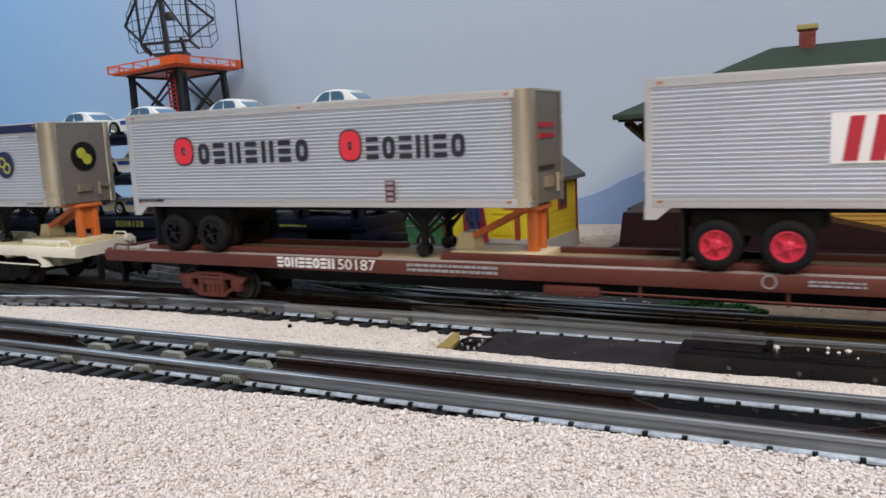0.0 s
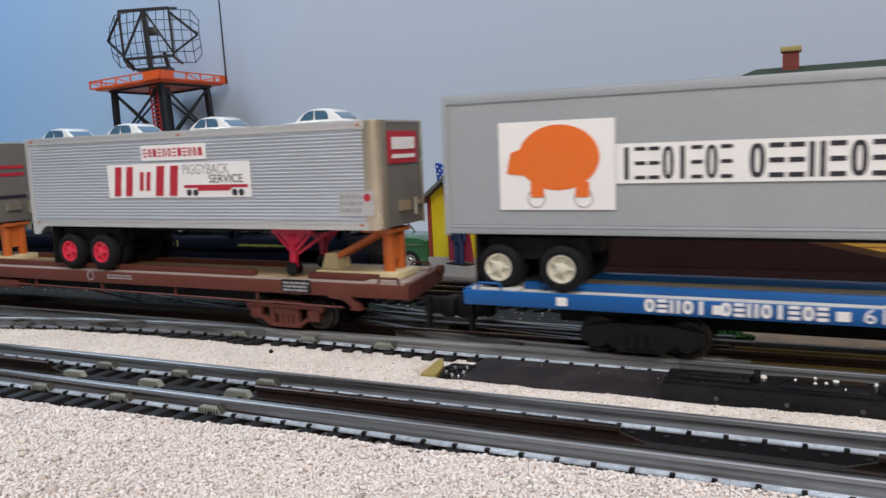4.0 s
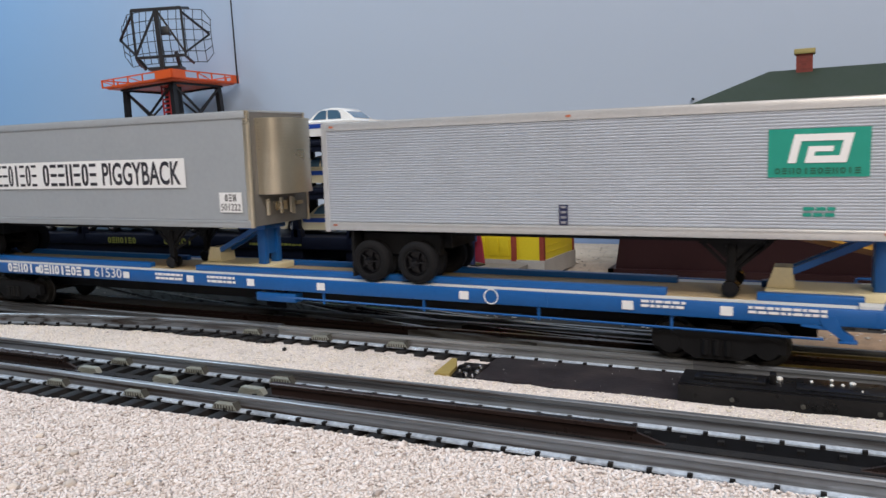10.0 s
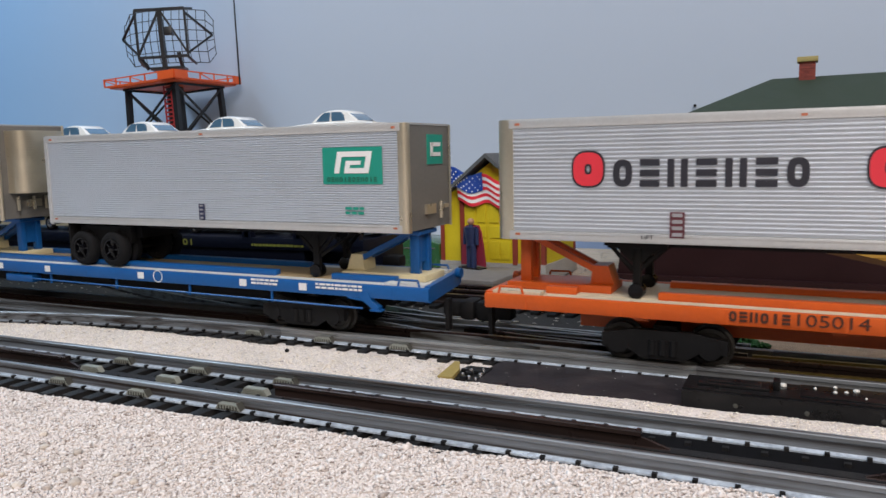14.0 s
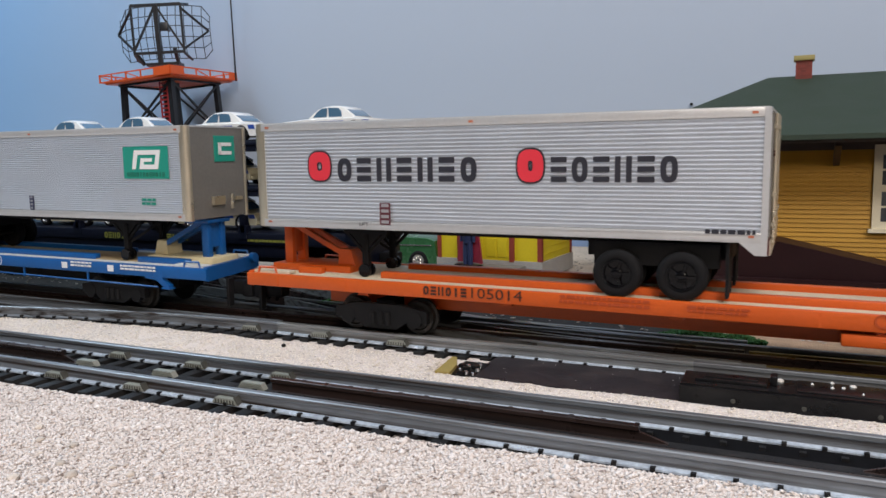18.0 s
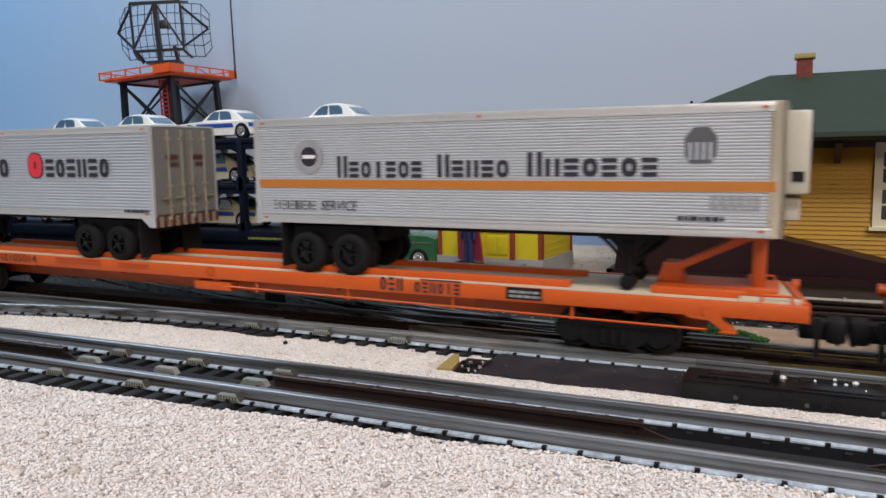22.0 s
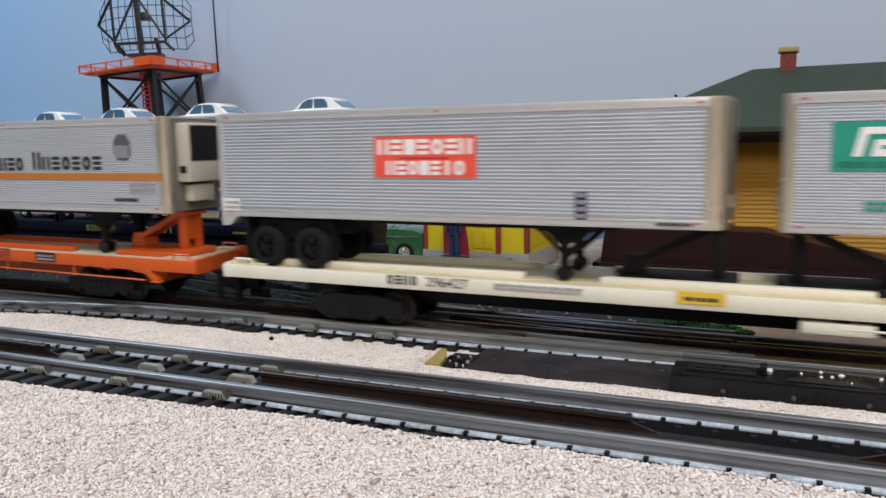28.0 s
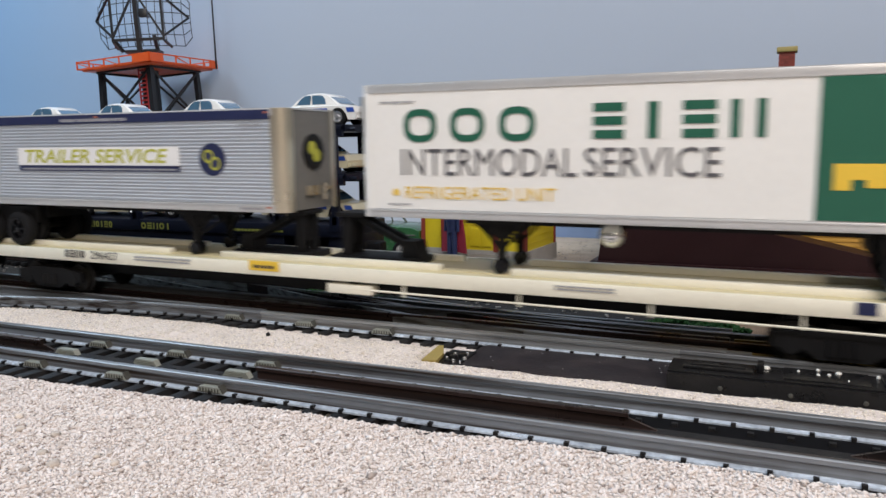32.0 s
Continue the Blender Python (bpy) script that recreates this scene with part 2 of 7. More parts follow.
WHITEINK = mat("white_print", (0.78, 0.78, 0.78), 0.5, 0, 0.03, 150)
GREENINK = mat("green_print", (0.01, 0.27, 0.20), 0.45, 0, 0.05, 150)
DKGREEN = mat("dark_green_print", (0.01, 0.10, 0.06), 0.45, 0, 0.05, 150)
FAINTINK = mat("faint_stencil", (0.42, 0.062, 0.012), 0.5, 0, 0.1, 150)
BROWNINK = mat("brown_black_print", (0.07, 0.022, 0.012), 0.5, 0, 0.1, 150)
ORANGEINK = mat("orange_print", (0.72, 0.15, 0.02), 0.45, 0, 0.04, 150)
STRIPEINK = mat("ochre_orange_print", (0.46, 0.16, 0.025), 0.45, 0, 0.05, 150)
YELLOWINK = mat("yellow_print", (0.75, 0.50, 0.05), 0.45, 0, 0.05, 150)
OLIVEINK = mat("olive_yellow_print", (0.42, 0.42, 0.05), 0.45, 0, 0.06, 150)
DIMOLIVE = mat("dim_olive_print", (0.24, 0.24, 0.04), 0.5, 0, 0.1, 150)
NAVY = mat("navy_print", (0.012, 0.018, 0.07), 0.45, 0, 0.06, 150)
MARKER = mat("amber_marker", (0.46, 0.15, 0.08), 0.4, 0, 0.05, 150)
BROWN = mat("freight_car_brown", (0.108, 0.031, 0.023), 0.5, 0, 0.14, 60, 0.08, dirt=(0.17, 0.08, 0.06), dirt_amt=0.2, spec=0.3)
BLUE = mat("car_blue", (0.005, 0.09, 0.31), 0.4, 0, 0.10, 60, 0.05)
ORANGE = mat("car_orange", (0.58, 0.092, 0.009), 0.42, 0, 0.08, 60, 0.05, dirt=(0.45, 0.08, 0.02), dirt_amt=0.3)
DECKTAN = mat("deck_tan", (0.58, 0.50, 0.37), 0.6, 0, 0.12, 90, 0.1)
DECKPLANK = mat("worn_tan_planks", (0.36, 0.27, 0.15), 0.65, 0, 0.2, 90, 0.15)
DECKBROWN = mat("deck_grey_brown", (0.36, 0.30, 0.27), 0.6, 0, 0.15, 90, 0.1)
DECKCREAM = mat("deck_straw", (0.62, 0.55, 0.34), 0.5, 0, 0.1, 60, 0.05)
PLATEBLK = mat("purple_black_plate", (0.022, 0.018, 0.021), 0.5, 0, 0.35, 90, 0.15, 700, dirt=(0.07, 0.055, 0.055), dirt_amt=0.5, spec=0.25)
SWITCHBLK = mat("scuffed_switch_black", (0.008, 0.008, 0.009), 0.3, 0, 0.4, 150, 0.12, 700, dirt=(0.035, 0.033, 0.031), dirt_amt=0.3, spec=0.25)
SOFTINK = mat("charcoal_print", (0.09, 0.09, 0.10), 0.5, 0, 0.08, 150)
CREAMCAR = mat("car_ivory", (0.78, 0.755, 0.64), 0.4, 0, 0.06, 60, 0.04)
DECKGREY = mat("deck_grey", (0.60, 0.60, 0.57), 0.65, 0, 0.12, 90, 0.1)
HITCHCREAM = mat("hitch_cream", (0.66, 0.58, 0.36), 0.45, 0, 0.08, 90)
HITCHORANGE = mat("hitch_orange", (0.60, 0.15, 0.03), 0.45, 0, 0.12, 90)
STEEL = streaked_metal("rail_steel", (0.29, 0.31, 0.335), (0.06, 0.045, 0.038), 0.52, 0.7)
# Lighter copy of the rail steel: shine on these rails is in the colour.
BRIGHTRAIL = streaked_metal("lit_switch_rail", (0.42, 0.44, 0.45), (0.16, 0.15, 0.14), 0.4, 0.7)
# Pale bluish colour imitates light reflected off the rail feet.
FOOTGLINT = mat("rail_foot_glint", (0.64, 0.73, 0.84), 0.24, 0.5, 0.45, 60)
RAILBLK = streaked_metal("blackened_rail", (0.05, 0.033, 0.03), (0.018, 0.016, 0.016), 0.3, 0.45)
TIE = mat("black_tie", (0.010, 0.010, 0.011), 0.6, 0, 0.35, 200, 0.2, rnd=0.3, dirt=(0.05, 0.045, 0.04), dirt_amt=0.4, spec=0.25)
CLIPRIB = mat("dark_clip_rib", (0.07, 0.07, 0.062), 0.55, 0.2, 0.2, 200)
JOINER = mat("grey_clip", (0.30, 0.315, 0.28), 0.5, 0.3, 0.2, 200, 0.1)
BRASS = mat("old_brass", (0.30, 0.23, 0.08), 0.45, 0.9, 0.25, 80)
WOODEDGE = mat("bare_yellow_wood", (0.30, 0.225, 0.065), 0.7, 0, 0.2, 200, 0.2)
CHROME = mat("chrome", (0.78, 0.79, 0.80), 0.16, 0.85, 0.05, 100)
CARWHITE = mat("toy_car_white", (0.80, 0.80, 0.78), 0.25, 0, 0.03, 80, coat=0.5)
CARCREAM = mat("toy_car_cream", (0.58, 0.54, 0.38), 0.3, 0, 0.04, 80, coat=0.4)
CARBLUE = mat("toy_car_blue_stripe", (0.02, 0.07, 0.36), 0.35, 0, 0.04, 80)
RACKBLUE = mat("rack_dark_blue", (0.004, 0.006, 0.016), 0.45, 0, 0.2, 80, spec=0.25)
GLASS = glass_mat()
DARKGLASS = mat("dark_window", (0.045, 0.05, 0.055), 0.12, 0, 0.2, 60)
YELLOWWALL = mat("ochre_clapboard", (0.42, 0.215, 0.008), 0.55, 0, 0.09, 90, 0.1, rnd=0.06)
SHEDYELLOW = mat("shed_yellow", (0.58, 0.46, 0.012), 0.55, 0, 0.08, 90, 0.1)
SHEDRED = mat("shed_red_trim", (0.22, 0.035, 0.02), 0.55, 0, 0.12, 90)
SHEDROOF = mat("shed_grey_roof", (0.085, 0.09, 0.095), 0.75, 0, 0.18, 90, 0.3)
CONCRETE = mat("grey_footing", (0.34, 0.33, 0.31), 0.8, 0, 0.12, 90, 0.2)
GREENROOF = mat("green_roof", (0.019, 0.034, 0.02), 0.7, 0, 0.15, 60, 0.25)
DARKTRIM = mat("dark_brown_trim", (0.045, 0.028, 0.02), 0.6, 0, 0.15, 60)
MAROON = mat("maroon_platform", (0.018, 0.004, 0.005), 0.5, 0, 0.15, 50, 0.1, spec=0.3)
CREAMTRIM = mat("cream_trim", (0.66, 0.60, 0.44), 0.55, 0, 0.07, 60)
BRICKRED = mat("chimney_red", (0.19, 0.033, 0.023), 0.6, 0, 0.15, 150, 0.2, rnd=0.2)
CAPYELLOW = mat("chimney_cap_yellow", (0.30, 0.25, 0.09), 0.6, 0, 0.12, 90)
TOWERBLK = mat("tower_black", (0.012, 0.013, 0.016), 0.4, 0, 0.2, 60)
TOWERORG = mat("tower_orange", (0.66, 0.10, 0.02), 0.4, 0, 0.08, 60)
LADDERRED = mat("ladder_red", (0.35, 0.03, 0.03), 0.45, 0, 0.1, 60)
HILL = mat("painted_hill_blue", (0.22, 0.31, 0.50), 0.85, 0, 0.05, 8)
CHEVGREEN = mat("car_green", (0.035, 0.12, 0.05), 0.25, 0, 0.05, 60, coat=0.6)
FIGBLUE = mat("figurine_blue", (0.022, 0.035, 0.10), 0.5, 0, 0.3, 60)
FIGCAPE = mat("figurine_crimson", (0.26, 0.022, 0.045), 0.5, 0, 0.15, 60)
FIGTAN = mat("figurine_tan", (0.40, 0.22, 0.13), 0.5, 0, 0.1, 60)
SCREW = mat("worn_nickel", (0.78, 0.78, 0.74), 0.28, 0.25, 0.1, 200)
GRASS = mat("green_foam", (0.05, 0.16, 0.04), 0.95, 0, 0.35, 300, 0.5)
ROOMPAINT = mat("room_paint", (0.30, 0.28, 0.25), 0.85, 0, 0.03, 4)
ROOMFLOOR = mat("room_carpet", (0.20, 0.17, 0.14), 0.95, 0, 0.1, 30)
BALLAST = ground_mat("pale_ballast_bed", (0.72, 0.64, 0.59), (0.55, 0.48, 0.44), (0.2, 0.16, 0.14), 0.0011)
SAND = mat("grey_beige_sand", (0.50, 0.41, 0.32), 0.95, 0, 0.2, 60, 0.8, 900, dirt=(0.22, 0.18, 0.14), dirt_amt=0.4)
PEACHSAND = mat("peach_sand", (0.50, 0.33, 0.21), 0.95, 0, 0.25, 120, 0.8, 1200, dirt=(0.25, 0.18, 0.13), dirt_amt=0.4)
GRAVEL = stone_mat("white_gravel", [(0, (0.26, 0.21, 0.185)), (0.06, (0.56, 0.49, 0.45)), (0.3, (0.71, 0.635, 0.60)), (0.7, (0.77, 0.705, 0.675)), (1, (0.82, 0.775, 0.75))])
FINEGRAVEL = stone_mat("cream_gravel", [(0, (0.40, 0.31, 0.22)), (0.03, (0.64, 0.55, 0.46)), (0.5, (0.90, 0.82, 0.71)), (1, (0.93, 0.87, 0.78))])
PEBBLE = mat("tan_pebble", (0.58, 0.51, 0.45), 0.85, 0, 0.15, 200, 0.3, rnd=0.25)
DARKBED = mat("dark_roadbed", (0.032, 0.028, 0.025), 0.8, 0, 0.4, 120, 0.4)

# ---- mesh helpers; sizes in millimetres ----
MM = 0.001


def B():
    return bmesh.new()


def box(bm, x0, x1, y0, y1, z0, z1):
    v = [bm.verts.new((x, y, z)) for x in (x0, x1) for y in (y0, y1) for z in (z0, z1)]
    for f in ((0, 1, 3, 2), (4, 6, 7, 5), (0, 4, 5, 1), (2, 3, 7, 6), (0, 2, 6, 4), (1, 5, 7, 3)):
        bm.faces.new([v[i] for i in f])


def rbox(bm, x0, x1, y0, y1, z0, z1, r):
    """A box with its edges rounded off."""
    tmp = bmesh.new()
    box(tmp, x0, x1, y0, y1, z0, z1)
    bmesh.ops.bevel(tmp, geom=list(tmp.edges), offset=r, segments=2, profile=0.5, affect="EDGES")
    join(bm, tmp)


def join(bm, other, m=None):
    if m is not None:
        other.transform(m)
    idx = {}
    for v in other.verts:
        idx[v] = bm.verts.new(v.co)
    for f in other.faces:
        bm.faces.new([idx[v] for v in f.verts])
    other.free()


def cyl(bm, p, q, r, n=12, r2=None):
    p, q = Vector(p), Vector(q)
    r2 = r if r2 is None else r2
    w = (q - p).normalized()
    a = w.orthogonal().normalized()
    b = w.cross(a)
    A = [bm.verts.new(p + (a * math.cos(i * math.tau / n) + b * math.sin(i * math.tau / n)) * r) for i in range(n)]
    C = [bm.verts.new(q + (a * math.cos(i * math.tau / n) + b * math.sin(i * math.tau / n)) * r2) for i in range(n)]
    for i in range(n):
        j = (i + 1) % n
        bm.faces.new((A[i], A[j], C[j], C[i]))
    bm.faces.new(A[::-1])
    bm.faces.new(C)


def bar(bm, p, q, w, h):
    """A square bar from p to q, w wide and h high."""
    p, q = Vector(p), Vector(q)
    d = (q - p).normalized()
    up = Vector((0, 0, 1)) if abs(d.z) < 0.95 else Vector((1, 0, 0))
    s = d.cross(up).normalized() * w / 2
    u = s.cross(d).normalized() * h / 2
    A = [bm.verts.new(p + e) for e in (s + u, s - u, -s - u, -s + u)]
    C = [bm.verts.new(q + e) for e in (s + u, s - u, -s - u, -s + u)]
    for i in range(4):
        j = (i + 1) % 4
        bm.faces.new((A[i], C[i], C[j], A[j]))
    bm.faces.new(A)
    bm.faces.new(C[::-1])


def prism(bm, pts, axis, a0, a1):
    """The outline pts, drawn in the two other axes in order, extruded along axis."""
    def at(p, a):
        return {"x": (a, p[0], p[1]), "y": (p[0], a, p[1]), "z": (p[0], p[1], a)}[axis]
    A = [bm.verts.new(at(p, a0)) for p in pts]
    C = [bm.verts.new(at(p, a1)) for p in pts]
    n = len(pts)
    for i in range(n):
        j = (i + 1) % n
        bm.faces.new((A[i], A[j], C[j], C[i]))
    bm.faces.new(A[::-1])
    bm.faces.new(C)


def turned(bm, cx, cy, cz, prof, n=24, axis="y"):
    """A profile of (radius, offset) turned round the axle through the centre."""
    rings = []
    for r, h in prof:
        ring = []
        for i in range(n):
            c, s = math.cos(i * math.tau / n) * r, math.sin(i * math.tau / n) * r
            co = {"y": (cx + c, cy + h, cz + s), "z": (cx + c, cy + s, cz + h), "x": (cx + h, cy + c, cz + s)}[axis]
            ring.append(bm.verts.new(co))
        rings.append(ring)
    for a, b in zip(rings, rings[1:]):
        for i in range(n):
            j = (i + 1) % n
            bm.faces.new((a[i], a[j], b[j], b[i]))
    bm.faces.new(rings[0][::-1])
    bm.faces.new(rings[-1])


def mesh_of(name, bm, material):
    bmesh.ops.recalc_face_normals(bm, faces=bm.faces)
    bm.transform(Matrix.Scale(MM, 4))
    me = bpy.data.meshes.new(name)
    bm.to_mesh(me)
    bm.free()
    me.polygons.foreach_set("use_smooth", [True] * len(me.polygons))
    me.set_sharp_from_angle(angle=radians(32))
    me.materials.append(material)
    return me


def part(name, bm, material, parent, label="", at=None):
    ob = new(name, mesh_of(name, bm, material))
    ob.parent = parent
    if at is not None:
        ob.matrix_basis = Matrix.Translation(Vector(at) * MM)
    if label:
        ob["label"] = label
    return ob


def share(name, me, parent, at, rz=0.0):
    ob = new(name, me)
    ob.parent = parent
    ob.matrix_basis = pose(at[0] * MM, at[1] * MM, at[2] * MM, 0, 0, rz)
    return ob


def thing(name, label, category, group="", kind="", at=(0, 0, 0), rz=0.0):
    ob = new(name)
    ob.empty_display_size = 0.02
    ob.matrix_basis = pose(at[0] * MM, at[1] * MM, at[2] * MM, 0, 0, rz)
    return tagged(ob, label, category, group, kind)


def solid(name, bm, material, label, category, group="", kind="", at=(0, 0, 0), rz=0.0):
    ob = new(name, mesh_of(name, bm, material))
    ob.matrix_basis = pose(at[0] * MM, at[1] * MM, at[2] * MM, 0, 0, rz)
    return tagged(ob, label, category, group, kind)


def words(name, text, x0, x1, z0, z1, y, material, parent, bold=0.0, slant=0.0):
    """Raised lettering that fills x0..x1, z0..z1 and faces the camera at y."""
    cu = bpy.data.curves.new(name, "FONT")
    cu.body, cu.extrude, cu.offset, cu.shear, cu.resolution_u = text, 0.01, bold, slant, 3
    tmp = bpy.data.objects.new(name, cu)
    scene.collection.objects.link(tmp)
    dg = bpy.context.evaluated_depsgraph_get()
    me = bpy.data.meshes.new_from_object(tmp.evaluated_get(dg))
    bpy.data.objects.remove(tmp)
    n = len(me.vertices)
    co = np.empty(n * 3)
    me.vertices.foreach_get("co", co)
    co = co.reshape(-1, 3)
    lo, hi = co.min(0), co.max(0)
    s = (co - lo) / np.maximum(hi - lo, 1e-6)
    out = np.stack([x0 + s[:, 0] * (x1 - x0), y - 0.12 * s[:, 2], z0 + s[:, 1] * (z1 - z0)], 1) * MM
    me.vertices.foreach_set("co", out.ravel())
    me.update()
    me.materials.clear()
    me.materials.append(material)
    ob = new(name, me)
    ob.parent = parent
    return ob


def plate(name, x0, x1, z0, z1, y, material, parent, label="", t=0.12):
    bm = B()
    box(bm, x0, x1, y - t, y + 0.05, z0, z1)
    return part(name, bm, material, parent, label)


def oval_ring(bm, x0, x1, z0, z1, h, y, n=20):
    """A rounded flat ring that fills the box, with a stroke h wide."""
    cx, cz, a, b = (x0 + x1) / 2, (z0 + z1) / 2, (x1 - x0) / 2, (z1 - z0) / 2
    loops = []
    for k, dy in ((0, 0), (0, -0.12), (h, -0.12), (h, 0)):
        loop = []
        for i in range(n):
            c, w = math.cos(i * math.tau / n), math.sin(i * math.tau / n)
            loop.append(bm.verts.new((cx + (a - k) * math.copysign(abs(c) ** 0.75, c), y + dy, cz + (b - k) * math.copysign(abs(w) ** 0.75, w))))
        loops.append(loop)
    for k in range(4):
        p, q = loops[k], loops[(k + 1) % 4]
        for i in range(n):
            bm.faces.new((p[i], p[(i + 1) % n], q[(i + 1) % n], q[i]))


def marks(name, count, x0, x1, z0, z1, y, material, parent, fill=0.78, shapes="otnoit", weight=0.25, label=""):
    """A row of plain shapes in place of a name: o a ring, n two uprights, t three level bars, i one upright, b a block."""
    step = (x1 - x0) / count
    for i in range(count):
        bm = B()
        a, b = x0 + i * step, x0 + i * step + step * fill
        h = min((z1 - z0) * weight, (b - a) * 0.34)
        kind = shapes[i % len(shapes)]
        if kind == "i":
            c = (a + b) / 2
            box(bm, c - h * 0.6, c + h * 0.6, y - 0.12, y, z0, z1)
        elif kind == "n":
            box(bm, a, a + h, y - 0.12, y, z0, z1)
            box(bm, b - h, b, y - 0.12, y, z0, z1)
        elif kind == "t":
            g = min(h, (z1 - z0) * 0.24)
            for m in (z0 + g / 2, (z0 + z1) / 2, z1 - g / 2):
                box(bm, a, b, y - 0.12, y, m - g / 2, m + g / 2)
        elif kind == "b":
            box(bm, a, b, y - 0.12, y, z0, z1)
        else:
            oval_ring(bm, a, b, z0, z1, h, y)
        part(name, bm, material, parent, label)


def lines(name, rows, x0, x1, z0, z1, y, material, parent, seed=1):
    """Small print that cannot be read: short bars in rows."""
    rg = random.Random(seed)
    bm = B()
    h = (z1 - z0) / rows
    for r in range(rows):
        x = x0
        zb = z0 + r * h
        while x < x1 - 0.8:
            w = rg.uniform(1.2, 4.0)
            box(bm, x, min(x + w, x1), y - 0.1, y, zb, zb + h * 0.6)
            x += w + 0.6
    return part(name, bm, material, parent)


def disc(name, cx, cz, r, y, material, parent, n=28, rz=1.0, label=""):
    bm = B()
    prism(bm, [(cx + r * math.cos(i * math.tau / n), cz + rz * r * math.sin(i * math.tau / n)) for i in range(n)], "y", y - 0.12, y + 0.02)
    return part(name, bm, material, parent, label)


def ring(name, cx, cz, r, w, y, material, parent, n=28):
    """A flat annulus facing the camera."""
    bm = B()
    loops = []
    for q, dy in ((r, 0), (r, -0.12), (r - w, -0.12), (r - w, 0)):
        loops.append([bm.verts.new((cx + q * math.cos(i * math.tau / n), y + dy, cz + q * math.sin(i * math.tau / n))) for i in range(n)])
    for k in range(4):
        a, b = loops[k], loops[(k + 1) % 4]
        for i in range(n):
            j = (i + 1) % n
            bm.faces.new((a[i], a[j], b[j], b[i]))
    return part(name, bm, material, parent)

# ---- the room and the layout's base ----


def slab(name, x0, x1, y0, y1, z0, z1, material, label, category):
    bm = B()
    box(bm, x0, x1, y0, y1, z0, z1)
    return solid(name, bm, material, label, category, kind="structure")


slab("floor", -4500, 4500, -2300, 560, -1000, -950, ROOMFLOOR, "brown carpet floor of the train room", "floor")
slab("ceiling", -4500, 4500, -2300, 560, 1400, 1440, mat("ceiling_paint", (0.62, 0.61, 0.60), 0.85, 0, 0.03, 4), "plain white ceiling of the train room", "ceiling")
slab("wall_west", -4550, -4500, -2300, 560, -1000, 1440, ROOMPAINT, "plain tan room wall", "wall")
slab("wall_east", 4500, 4550, -2300, 560, -1000, 1440, ROOMPAINT, "plain tan room wall", "wall")
slab("wall_south", -4500, 4500, -2350, -2300, -1000, 1440, ROOMPAINT, "plain tan room wall", "wall")
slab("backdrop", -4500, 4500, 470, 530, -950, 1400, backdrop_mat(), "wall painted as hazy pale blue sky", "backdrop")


def hill():
    bm = B()
    pts = [(-150, -60)]
    rg = random.Random(4)
    for i in range(0, 41):
        x = -130 + i * 14
        h = 8 + 62 * math.exp(-((x - 60) / 120) ** 2) + 30 * math.exp(-((x - 330) / 90) ** 2) + rg.uniform(-1.5, 1.5)
        pts.append((x, h))
    pts.append((440, -60))
    prism(bm, pts, "y", 468.6, 470.5)
    solid("painted_hill", bm, HILL, "distant blue hill painted on the backdrop", "backdrop", kind="structure")


hill()


def nails():
    bm = B()
    for x, z in ((28, 136), (83, 133)):
        cyl(bm, (x, 466, z), (x, 471, z), 1.3, 8)
    solid("wall_pins", bm, FRAMEBLK, "small dark pins stuck in the backdrop", "pin", kind="stuff")


nails()


def near_edge(x):
    """Where the coarse gravel meets the near track's ties."""
    return float(np.interp(x, (-400, -146, -35, 68, 220), (-124, -117, -111, -106, -104.5)))


def bank_edge(x):
    """Where the cream bank meets the main track's ties."""
    return float(np.interp(x, (-430, -316, -212, -75, -14, -9), (-30, -25, -13, -14, -15, -38)))


def height(x, y):
    """The ballast's top: a bank between the tracks, the near bed up to the tie tops, sand falling to the wall."""
    h = -3.2 + 0.5 * noise.noise((x * 0.02, y * 0.02, 0.0))
    e, f = near_edge(x), bank_edge(x)
    bump = 0.8 * noise.noise((x * 0.03, y * 0.03, 5.0)) + 0.5 * noise.noise((x * 0.1, y * 0.1, 3.0))
    if y < e + 3:
        h += (3.9 + 0.7 * bump) * min(1.0, (e + 3 - y) / 6)
    elif -66 < y < f + 3:
        h += (4.2 + bump) * min(1.0, (y + 66) / 4, (f + 3 - y) / 6)
    h -= 7.5 * min(1.0, max(0.0, (x - 460) / 540))
    h += 8.0 * min(1.0, max(0.0, (-900 - x) / 300))
    if y > 60:
        h += -0.012 * (y - 60)
    return h


